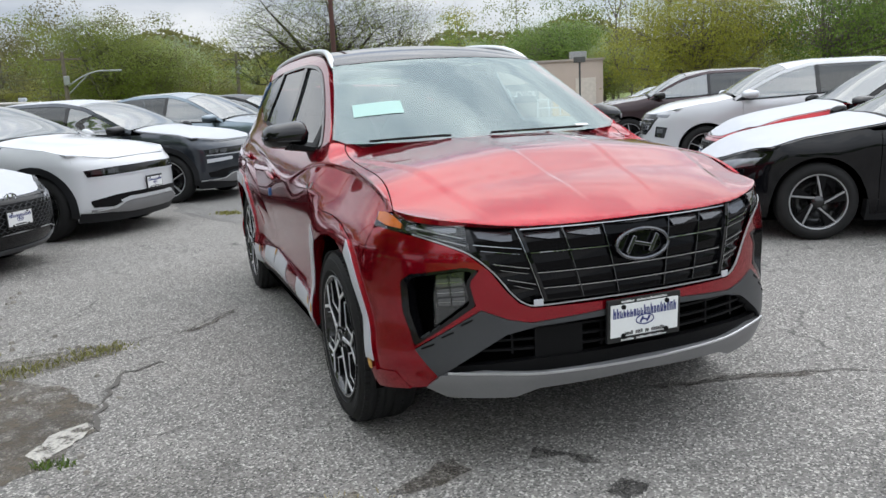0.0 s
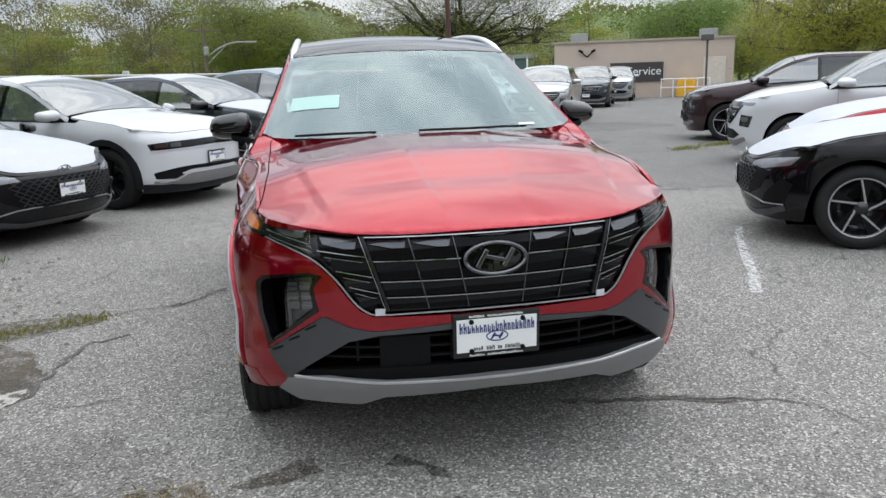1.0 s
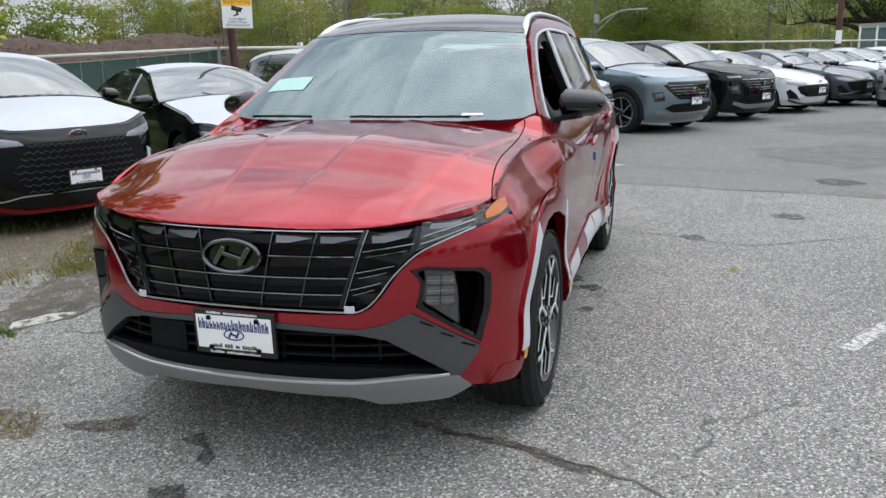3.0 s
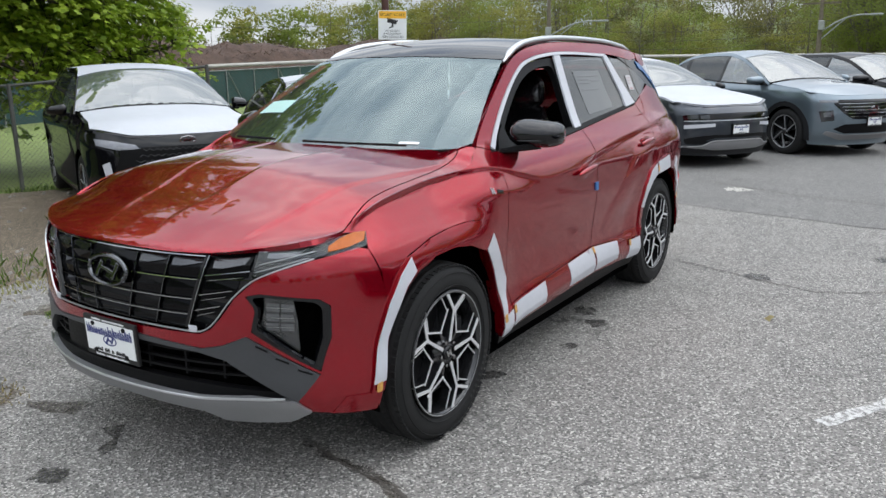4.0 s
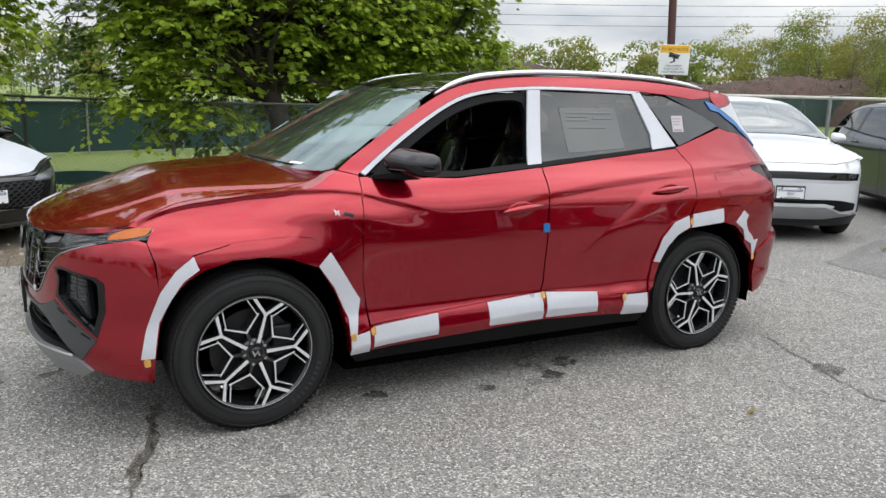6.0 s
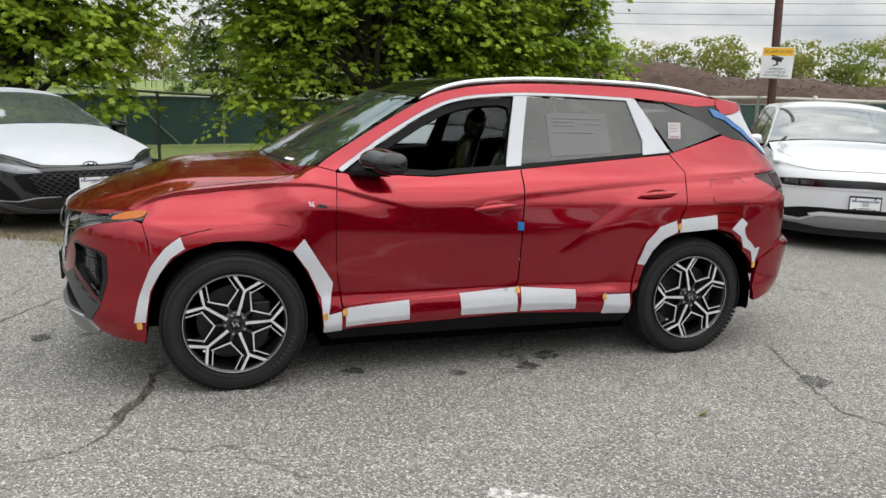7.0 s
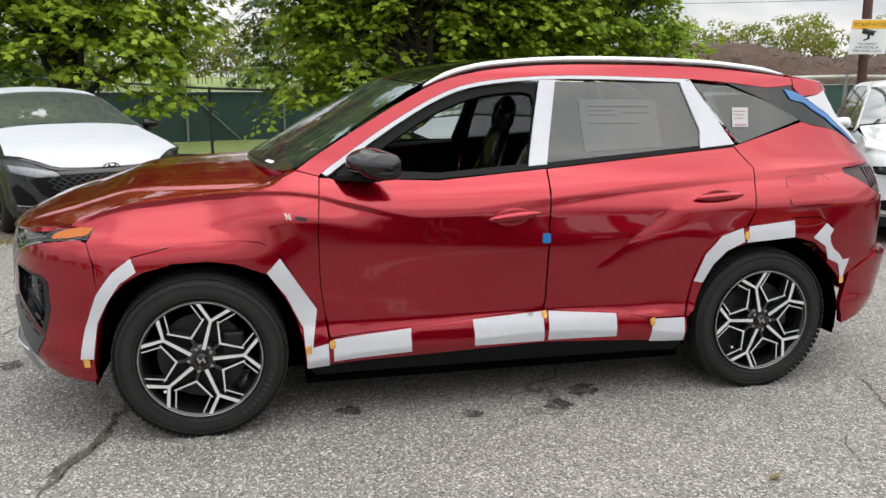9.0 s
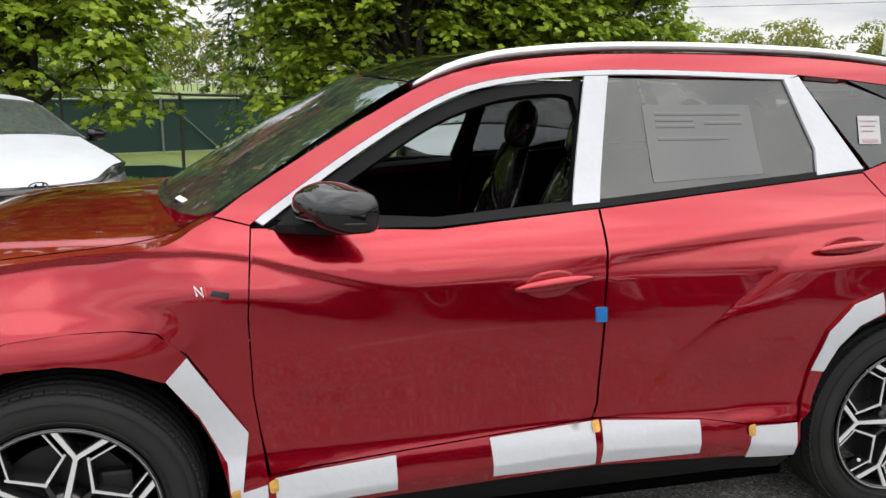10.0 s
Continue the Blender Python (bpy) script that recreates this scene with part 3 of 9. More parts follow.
def hood_at(x, y):
    w = 0.79
    a = min(1.15, abs(y) / w)
    ze = hood_edge(x)
    flat_edge = min(ze, 1.078 + 0.09 * max(0.0, -0.2 - x)) if x < -0.2 else ze
    z = flat_edge + hood_crown(x) * (1 - a**2.4) + (ze - flat_edge) * ease(0.76, 0.95, a)
    # two raised folds that open towards the cowl, and the flanks' own fold
    for c, h, w1, w2 in ((0.228 - 0.10 * x, 0.0040, 0.022, 0.12), (0.672 - 0.21 * x, 0.0050, 0.17, 0.030)):
        d = abs(y) - c
        z += h * max(0.0, 1 - (d / w2 if d > 0 else -d / w1)) * ease(0.86, 0.60, x) * ease(-0.43, -0.15, x)
    # the nose rolls down to the grille
    t = min(1.0, max(0.0, (rim_x(abs(y)) - x) / 0.30))
    k = math.sqrt(1 - (1 - t) ** 2)
    return Vector((x, y, rim_z(abs(y)) * (1 - k) + z * k))


hero = empty("suv_car", "glossy red SUV with black roof and white protective film pieces", "car")


def S(*pts):
    return [HERO.side(x, z) for x, z in pts]


def F(*pts):
    return [HERO.ahead(y, z) for y, z in pts]


def folds(*lines):
    return [S(*line) for line in lines]


def both(name, rings, material, label="", **kw):
    """The same plate on the left flank and, mirrored, on the right."""
    made = []
    for sg in (1, -1):
        made.append(sheet(name, rings, (lambda u, v, k=sg: (lambda p: Vector((p.x, k * p.y, p.z)))(HERO.skin(u, v))), material, hero, label, **kw))
    return made


def one(name, rings, material, label="", side=1, **kw):
    """A plate on the left flank, or on the right one with side -1."""
    return sheet(name, rings, lambda u, v: (lambda p: Vector((p.x, side * p.y, p.z)))(HERO.skin(u, v)), material, hero, label, **kw)


def both_ribbon(name, lines, material, width, rise, label="", **kw):
    for sg in (1, -1):
        ribbon(name, lines, (lambda u, v, k=sg: (lambda p: Vector((p.x, k * p.y, p.z)))(HERO.skin(u, v))), material, hero, width, rise, label, **kw)


ARCH_F_OUT = [(0.484, 0.36), (0.475, 0.43), (0.455, 0.525), (0.40, 0.675), (0.329, 0.769), (0.256, 0.821), (0.098, 0.862), (-0.047, 0.875), (-0.193, 0.878), (-0.275, 0.868), (-0.349, 0.803), (-0.433, 0.672), (-0.50, 0.562), (-0.478, 0.385)]
ARCH_F_IN = [(-0.444, 0.30), (-0.44, 0.414), (-0.41, 0.53), (-0.372, 0.616), (-0.296, 0.735), (-0.162, 0.785), (-0.045, 0.80), (0.10, 0.795), (0.216, 0.764), (0.289, 0.723), (0.356, 0.647), (0.402, 0.539), (0.424, 0.402), (0.428, 0.30)]
ARCH_R_OUT = [(-2.305, 0.42), (-2.337, 0.601), (-2.38, 0.738), (-2.461, 0.826), (-2.608, 0.867), (-2.86, 0.895), (-3.026, 0.890), (-3.11, 0.838), (-3.20, 0.70), (-3.25, 0.60)]
ARCH_R_IN = [(-3.20, 0.41), (-3.18, 0.58), (-3.085, 0.699), (-2.986, 0.775), (-2.873, 0.803), (-2.733, 0.803), (-2.602, 0.785), (-2.492, 0.75), (-2.427, 0.682), (-2.386, 0.59), (-2.346, 0.451), (-2.315, 0.33)]

# flank panels
both("front_wing", [S((0.50, 0.950), *spline([(0.437, 0.984), (0.27, 1.032), (0.0, 1.061), (-0.24, 1.082), (-0.325, 1.104), (-0.375, 1.135)], 4), (-0.43, 1.162), (-0.529, 1.138), (-0.513, 0.90), (-0.518, 0.67), (-0.533, 0.55), (-0.552, 0.40), (-0.482, 0.39), *ARCH_F_OUT[::-1][1:11], (0.405, 0.80), (0.432, 0.888), (0.405, 0.938))], RED, step=0.03, creases=folds(WING_CREASE[1:], [(x, z - 0.022) for x, z in WING_CREASE[1:]]))
both("wheel_arch_trim", [S(*ARCH_F_OUT, (-0.45, 0.30), *ARCH_F_IN[1:-1], (0.43, 0.36))], RED, step=0.04, depth=[0.05], off=0.010)
both_ribbon("arch_groove", [S((0.26, 0.826), *spline(ARCH_F_OUT[6:10], 4), (-0.349, 0.808), (-0.40, 0.73))], DARK, 0.005, 0.0012)
both("front_door", [S((-0.533, 1.132), (-0.517, 0.90), (-0.522, 0.67), (-0.537, 0.55), (-0.559, 0.428), (-1.562, 0.492), (-1.576, 0.54), (-1.574, 0.887), (-1.589, 1.152), (-1.066, 1.112))], RED, step=0.028, creases=folds(WING_CREASE[5:], [(x, z - 0.022) for x, z in WING_CREASE[5:]], SHOULDER[:5], [(x, z - 0.04) for x, z in SHOULDER[:5]]))
both("rear_door", [S((-1.597, 1.152), (-1.582, 0.887), (-1.584, 0.54), (-1.57, 0.492), (-1.94, 0.458), (-2.12, 0.425), (-2.30, 0.425), *ARCH_R_OUT[1:4], (-2.60, 0.869), (-2.646, 0.933), (-2.659, 1.034), (-2.678, 1.14), (-2.598, 1.238))], RED, step=0.028, creases=folds(WEDGE, SHOULDER[2:8], [(x, z - 0.04) for x, z in SHOULDER[2:8]]))
both("rear_quarter", [S((-2.602, 1.243), (-2.684, 1.14), (-2.665, 1.034), (-2.652, 0.933), (-2.615, 0.87), *ARCH_R_OUT[5:], (-3.27, 0.58), (-3.44, 0.70), (-3.60, 0.72), (-3.60, 0.95), (-3.44, 0.992), (-3.377, 1.022), (-3.225, 1.10), (-3.215, 1.128), (-3.50, 1.165), (-3.42, 1.236), (-3.36, 1.25), (-3.028, 1.358))], RED, step=0.032, creases=folds(SHOULDER[5:], [(x, z - 0.04) for x, z in SHOULDER[5:]]))
both("wheel_arch_trim", [S(*ARCH_R_OUT, (-3.20, 0.545), *ARCH_R_IN[1:-1])], RED, step=0.04, depth=[0.05], off=0.010)
both_ribbon("arch_groove", [S((-2.86, 0.899), (-2.95, 0.898), (-3.026, 0.895), (-3.115, 0.842), (-3.205, 0.70), (-3.255, 0.60))], DARK, 0.005, 0.0012)
both("side_skirt", [S((-0.45, 0.385), (-0.565, 0.425), (-1.57, 0.489), (-1.94, 0.455), (-2.12, 0.422), (-2.308, 0.420), (-2.31, 0.30), (-1.58, 0.335), (-0.57, 0.305), (-0.45, 0.296))], RED, step=0.05, off=0.008, depth=0.02, creases=folds(SKIRT_FOLD))
both("sill_cladding", [S((-0.45, 0.292), (-0.57, 0.300), (-1.58, 0.330), (-2.31, 0.296), (-2.28, 0.235), (-0.5, 0.235))], BLACK_PLASTIC, step=0.06, off=-0.002, depth=0.08)
both("roof_frame", [S((-0.435, 1.166), *spline([(-0.51, 1.217), (-0.69, 1.324), (-0.89, 1.437), (-1.10, 1.542), (-1.32, 1.598), (-1.66, 1.631), (-2.14, 1.636), (-2.5, 1.627), (-2.77, 1.606), (-3.02, 1.58)], 3), (-3.03, 1.545), (-2.85, 1.53), (-2.62, 1.556), *spline([(-2.413, 1.571), (-1.95, 1.582), (-1.623, 1.579), (-1.308, 1.549), (-1.101, 1.487), (-0.822, 1.335), (-0.561, 1.165)], 3), (-0.53, 1.142))], RED, step=0.035, depth=0.03)
both("fuel_flap", [fillet(S((-2.85, 1.09), (-3.11, 1.103), (-3.10, 0.948), (-2.855, 0.952)), 0.035)], RED, off=0.0015, depth=0.004, step=0.04)
both_ribbon("fuel_flap_gap", [(lambda r: r + r[:1])(fillet(S((-2.845, 1.094), (-3.115, 1.108), (-3.105, 0.944), (-2.85, 0.948)), 0.035))], RED_GAP, 0.0035, 0.0006)
# front bumper: painted shell, with the lamp pockets as holes
POCKET = F((0.592, 0.757), (0.64, 0.768), (0.80, 0.742), (0.826, 0.715), (0.828, 0.60), (0.805, 0.478), (0.745, 0.53), (0.615, 0.632), (0.628, 0.715))
bumper_low = F((0.148, 0.585), (0.433, 0.563), (0.51, 0.578), (0.60, 0.617), (0.805, 0.47), (0.742, 0.375), (0.765, 0.325))
for sg in (1, -1):
    ring = F((0.0, 0.615), (0.30, 0.614), (0.43, 0.614), (0.475, 0.635), (0.51, 0.675), (0.56, 0.752), (0.62, 0.812), (0.68, 0.842), (0.765, 0.874)) + S((0.475, 0.899), (0.435, 0.885), (0.412, 0.80), *ARCH_F_OUT[:4][::-1], (0.43, 0.355), (0.432, 0.286), (0.593, 0.308)) + bumper_low[::-1][:4] + F((0.60, 0.617), (0.51, 0.578), (0.433, 0.563), (0.148, 0.585), (0.0, 0.585))
    sheet("front_bumper", [ring, POCKET], (lambda u, v, k=sg: (lambda p: Vector((p.x, k * p.y, p.z)))(HERO.skin(u, v))), RED, hero, step=0.03, depth=[0.012, 0.07])
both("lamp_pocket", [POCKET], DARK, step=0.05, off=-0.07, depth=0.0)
both("pocket_rim", [fillet(POCKET, 0.02), fillet(F((0.612, 0.752), (0.65, 0.757), (0.79, 0.732), (0.808, 0.71), (0.81, 0.60), (0.79, 0.50), (0.745, 0.545), (0.632, 0.64), (0.64, 0.715)), 0.02)], BLACK_GLOSS, step=0.04, off=0.001, depth=[0.02, 0.05])
LENS = F((0.643, 0.748), (0.735, 0.735), (0.752, 0.65), (0.755, 0.545), (0.635, 0.645), (0.648, 0.715))
both("head_lamp", [LENS], LAMP_DARK, "smoked lower headlamp unit", step=0.04, off=-0.045, depth=0.03)
for z in (0.727, 0.690, 0.655):
    both("lamp_projector", [fillet(F((0.652, z), (0.738, z - 0.008), (0.742, z - 0.036), (0.655, z - 0.028)), 0.008)], LAMP_GREY, step=0.03, off=-0.040, depth=0.008)
    both_ribbon("lamp_blade", [F((0.652, z - 0.014), (0.70, z - 0.018), (0.74, z - 0.022))], CHROME, 0.004, 0.004, off=-0.040)
    both_ribbon("lamp_blade", [F((0.696, z), (0.699, z - 0.032))], BLACK_GLOSS, 0.006, 0.004, off=-0.040)
both("lamp_lens", [LENS], CLEAR, step=0.05, off=-0.030, depth=0.0)
for k in range(5):
    a = k / 4
    both_ribbon("pocket_fin", [F((0.63 + 0.135 * a, 0.632 - 0.105 * a), (0.655 + 0.135 * a, 0.61 - 0.105 * a))], GREY_TRIM, 0.012, 0.008, off=-0.02)
# dark grey lower trim, air intake and skid plate
TRIM = F((0.0, 0.585), (0.148, 0.583), (0.433, 0.561), (0.51, 0.576), (0.598, 0.615), (0.803, 0.468), (0.742, 0.373), (0.735, 0.373), (0.52, 0.525), (0.415, 0.548), (0.149, 0.562), (0.0, 0.563))
both("bumper_trim", [TRIM], GREY_TRIM, "dark grey bumper trim", step=0.04, off=0.004, depth=0.05)
for k in range(3):
    both_ribbon("trim_notch", [F((0.628 + 0.06 * k, 0.583 - 0.045 * k), (0.665 + 0.06 * k, 0.563 - 0.045 * k))], BLACK_PLASTIC, 0.007, 0.003, off=0.004)
INTAKE = F((-0.735, 0.40), (-0.52, 0.53), (-0.415, 0.552), (-0.149, 0.568), (0.149, 0.568), (0.415, 0.552), (0.52, 0.53), (0.735, 0.40), (0.70, 0.375), (0.40, 0.365), (0.0, 0.375), (-0.40, 0.365), (-0.70, 0.375))
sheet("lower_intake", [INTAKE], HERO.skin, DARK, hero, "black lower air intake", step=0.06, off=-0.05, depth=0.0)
for z in (0.535, 0.497, 0.462):
    w = 0.52 + (0.535 - z) * 2.2
    ribbon("intake_bar", [F(*[(w * (i / 12 - 1), z) for i in range(25)])], HERO.skin, BLACK_PLASTIC, hero, 0.012, 0.016, off=-0.042)
for y in (-0.5, -0.34, -0.16, 0.16, 0.34, 0.5):
    ribbon("intake_upright", [F((y, 0.54), (y, 0.50), (y, 0.445))], HERO.skin, BLACK_PLASTIC, hero, 0.012, 0.014, off=-0.042)
sheet("sensor_cover", [fillet(F((-0.42, 0.535), (-0.24, 0.54), (-0.24, 0.43), (-0.42, 0.42)), 0.01)], HERO.skin, BLACK_PLASTIC, hero, step=0.05, off=-0.022, depth=0.02)
sheet("lip", [F((-0.72, 0.405), (-0.40, 0.425), (0.0, 0.432), (0.40, 0.425), (0.72, 0.405), (0.735, 0.385), (0.40, 0.372), (0.0, 0.38), (-0.40, 0.372), (-0.735, 0.385))], HERO.skin, BLACK_PLASTIC, hero, step=0.05, off=-0.012, depth=0.03)
SKIDR = [(0.0, 0.384), (0.40, 0.376), (0.60, 0.392), (0.735, 0.377), (0.768, 0.330), (0.70, 0.292), (0.48, 0.285), (0.40, 0.318), (0.0, 0.336)]
sheet("skid_plate", [F(*SKIDR, *[(-y, z) for y, z in SKIDR[::-1][1:-1]])], HERO.skin, SKID, hero, "silver front skid plate", step=0.035, off=0.012, depth=0.05)
ribbon("skid_edge", [F(*[(0.71 * (i / 14 - 1), 0.378 + 0.012 * ease(0.4, 0.6, abs(0.71 * (i / 14 - 1)))) for i in range(29)])], HERO.skin, BRIGHT, hero, 0.010, 0.004, off=0.012)
both("bumper_corner", [S((0.43, 0.36), (0.57, 0.372), (0.60, 0.31), (0.432, 0.284))], RED, off=0.004, step=0.05, depth=0.02)
EMBLEM_DARK = mat("smoked_chrome", (0.14, 0.143, 0.15), rough=0.10, metal=1.0, vary=0.05)
# grille: dark ground, jewel cells, fine bright lines
GR = [(0.0, 0.63), (0.24, 0.630), (0.398, 0.626), (0.445, 0.632), (0.488, 0.667), (0.544, 0.747), (0.605, 0.81), (0.665, 0.843), (0.765, 0.884), (0.80, 0.915), (0.765, 0.935), (0.64, 0.934), (0.53, 0.908), (0.455, 0.897), (0.288, 0.892), (0.141, 0.893), (0.0, 0.895)]
GRING = F(*GR, *[(-y, z) for y, z in GR[::-1][1:-1]])
sheet("grille", [GRING], HERO.skin, BLACK_GLOSS, hero, "gloss black jewelled grille", step=0.05, off=-0.022, depth=0.0)
rows = [0.886, 0.806, 0.735, 0.680, 0.634]


def col(k, z):
    """The k-th upright of the grille at a height."""
    a = (0.886 - z) / 0.252
    return (0.141 + 0.152 * k) * (1 - a) + (0.097 + 0.140 * k) * a


def cell(a, b, c, d, tilt):
    """One folded jewel: its lower half leans out to catch the sky."""
    o = [HERO.skin(*HERO.ahead(*q)) for q in (a, b, c, d)]
    n = (o[1] - o[0]).cross(o[3] - o[0]).normalized()
    n = n if n.x > 0 else -n
    m0, m1 = o[0].lerp(o[3], tilt), o[1].lerp(o[2], 1 - tilt)
    lift = 0.012 if o[0].z > 0.84 else 0.004
    v = [o[0] - n * 0.020, o[1] - n * 0.020, m1 - n * (0.018 - lift), m0 - n * (0.018 - lift * 0.6), o[2] - n * 0.018, o[3] - n * 0.018]
    return mesh_ob("grille_jewel", v, [(0, 1, 2, 3), (3, 2, 4, 5)], JEWEL, hero)


JEWEL = mat("smoked_jewel", (0.003, 0.003, 0.0035), rough=0.06, spec=0.12, vary=0.1)
for i in range(4):
    for sg in (1, -1):
        for k in range(2):
            z0, z1 = rows[i] - 0.003, rows[i + 1] + 0.003
            cell((sg * (col(k, z0) + 0.004), z0), (sg * (col(k + 1, z0) - 0.004), z0), (sg * (col(k + 1, z1) - 0.004), z1), (sg * (col(k, z1) + 0.004), z1), 0.55 if sg > 0 else 0.45)
        z0, z1 = rows[i] - 0.003, rows[i + 1] + 0.003
        out0, out1 = [(0.60, 0.590), (0.565, 0.548), (0.525, 0.505), (0.495, 0.465)][i]
        cell((sg * (col(2, z0) + 0.012), z0 + 0.006), (sg * out0, z0 + 0.016 - 0.012 * i), (sg * out1, z1 + 0.010 - 0.006 * i), (sg * (col(2, z1) + 0.012), z1), 0.55 if sg > 0 else 0.45)
    z0, z1 = rows[i] - 0.003, rows[i + 1] + 0.003
    cell((-col(0, z0) + 0.004, z0), (col(0, z0) - 0.004, z0), (col(0, z1) - 0.004, z1), (-col(0, z1) + 0.004, z1), 0.5)
FACET = mat("polished_facet", (0.085, 0.087, 0.092), rough=0.16, metal=0.9, vary=0.1, scale=20)
for sg in (1, -1):
    for k in range(-1, 3):
        z0 = rows[0] - 0.010
        if k < 0:
            continue
        ya, yb = (col(k, z0) + 0.008, col(k + 1, z0) - 0.008) if k < 2 else (col(2, z0) + 0.022, 0.585)
        wd = yb - ya
        quad = [(sg * ya, z0, 0.019), (sg * yb, z0 + (0.010 if k == 2 else 0), 0.019), (sg * (yb - 0.06 * wd), z0 - 0.012, 0.010), (sg * (ya + 0.38 * wd), z0 - 0.026, 0.003), (sg * (ya + 0.06 * wd), z0 - 0.026, 0.003)]
        vs = [HERO.skin(*HERO.ahead(y, z)) + Vector((-dp, 0, 0)) for y, z, dp in quad]
        mesh_ob("grille_facet", vs, [(0, 1, 2), (0, 2, 3), (0, 3, 4)], FACET, hero, "bright polished facet")
for z in rows[1:4]:
    ribbon("grille_bar", [F(*[(col(2, z) * (i / 10 - 1), z) for i in range(21)])], HERO.skin, CHROME, hero, 0.0045, 0.005, off=-0.012)
ribbon("grille_bar", [F(*[(0.44 * (i / 10 - 1), 0.889) for i in range(21)])], HERO.skin, CHROME, hero, 0.005, 0.005, off=-0.010)
for sg in (1, -1):
    for k in range(2):
        ribbon("grille_upright", [F(*[(sg * col(k, z), z) for z in (0.886, 0.85, 0.81, 0.77, 0.73, 0.69, 0.635)])], HERO.skin, EMBLEM_DARK, hero, 0.0045, 0.006, off=-0.012)
    ribbon("lamp_divider", [F(*[(sg * col(2, z), z) for z in (0.892, 0.85, 0.81, 0.77, 0.73, 0.69, 0.635)])], HERO.skin, BLACK_GLOSS, hero, 0.016, 0.012, off=-0.012)
    ribbon("lamp_divider_edge", [F(*[(sg * (col(2, z) + 0.010), z) for z in (0.892, 0.85, 0.81, 0.77, 0.73, 0.69, 0.635)])], HERO.skin, CHROME, hero, 0.003, 0.012, off=-0.010)
    for z, y1 in ((0.822, 0.60), (0.752, 0.545), (0.696, 0.505)):
        ribbon("lamp_line", [F(*[(sg * (col(2, z) + 0.015 + (y1 - col(2, z) - 0.015) * i / 5), z + 0.022 * i / 5) for i in range(6)])], HERO.skin, CHROME, hero, 0.004, 0.005, off=-0.012)
        ribbon("lamp_line", [F(*[(sg * (col(2, z - 0.02) + 0.03 + (y1 - 0.03 - col(2, z) - 0.015) * i / 5), z - 0.018 + 0.018 * i / 5) for i in range(6)])], HERO.skin, CHROME, hero, 0.0025, 0.004, off=-0.012)
    low = [(0.0, 0.628), (0.24, 0.626), (0.398, 0.622), (0.447, 0.629), (0.491, 0.665), (0.547, 0.745), (0.608, 0.807), (0.668, 0.840), (0.768, 0.880)]
    ribbon("grille_surround", [F(*[(sg * y, z) for y, z in spline(low, 4)])], HERO.skin, BRIGHT, hero, 0.005, 0.006, off=-0.004)
both("turn_lamp", [F((0.782, 0.913)) + S((0.520, 0.934), (0.46, 0.945), (0.405, 0.941), (0.432, 0.914), (0.505, 0.903)) + F((0.790, 0.897))], AMBER, "amber side lamp lens", step=0.03, off=0.003, depth=0.012)
both("day_lamp", [F((0.640, 0.914), (0.665, 0.924), (0.735, 0.928), (0.735, 0.915), (0.728, 0.900), (0.67, 0.886), (0.642, 0.890))], LAMP_GREY, "clear daytime lamp", step=0.03, off=-0.012, depth=0.008)
both_ribbon("lamp_line", [F((0.628, 0.908), (0.70, 0.917), (0.762, 0.924))], BRIGHT, 0.004, 0.003, off=-0.004)
both_ribbon("lamp_line", [F((0.628, 0.866), (0.70, 0.886), (0.762, 0.904))], BRIGHT, 0.003, 0.003, off=-0.004)
both_ribbon("lamp_line", [F((0.622, 0.842), (0.69, 0.862), (0.755, 0.884))], BRIGHT, 0.003, 0.003, off=-0.004)
both("lamp_lens", [F((0.61, 0.922), (0.655, 0.933), (0.77, 0.938)) + S((0.43, 0.945), (0.40, 0.939), (0.43, 0.897)) + F((0.76, 0.880), (0.66, 0.845), (0.61, 0.82))], CLEAR, step=0.04, off=0.001, depth=0.004)
for sg in (1, -1):
    m = Matrix.Translation(HERO.skin(*HERO.ahead(sg * 0.408, 0.633)) + Vector((0.004, 0, 0))) @ Matrix.Rotation(radians(90 + 12 * sg), 4, "Z") @ Matrix.Rotation(radians(90), 4, "X")
    bm = bmesh.new()
    block(bm, (0.034, 0.024, 0.004), turn=m, at=(0, 0, 0), bevel=0.001)
    part("shipping_clip", bm, FILM, hero, "white plastic tab")
# emblem
bm = bmesh.new()
for i in range(40):
    a, b = 2 * math.pi * i / 40, 2 * math.pi * (i + 1) / 40
    rod(bm, (0, 0.108 * math.cos(a), 0.054 * math.sin(a)), (0, 0.108 * math.cos(b), 0.054 * math.sin(b)), 0.0085, n=8)
for y0, y1 in ((-0.060, -0.034), (0.034, 0.060)):
    block(bm, (0.010, 0.018, 0.072), at=(0, (y0 + y1) / 2, 0), turn=Matrix.Rotation(radians(-32), 4, "X"), bevel=0.004)
block(bm, (0.010, 0.085, 0.014), turn=Matrix.Rotation(radians(-14), 4, "X"), bevel=0.004)
em = part("emblem", bm, EMBLEM_DARK, hero, "dark chrome oval emblem", smooth=False)
em.matrix_local = Matrix.Translation((0.893, 0, 0.802)) @ Matrix.Rotation(radians(-7), 4, "Y")
bm = bmesh.new()
bmesh.ops.create_circle(bm, cap_ends=True, segments=40, radius=1, matrix=Matrix.Translation((0.880, 0, 0.802)) @ Matrix.Rotation(radians(-7), 4, "Y") @ Matrix.Diagonal((1, 0.106, 0.053, 1)) @ Matrix.Rotation(radians(90), 4, "Y"))
part("emblem_back", bm, BLACK_GLOSS, hero)


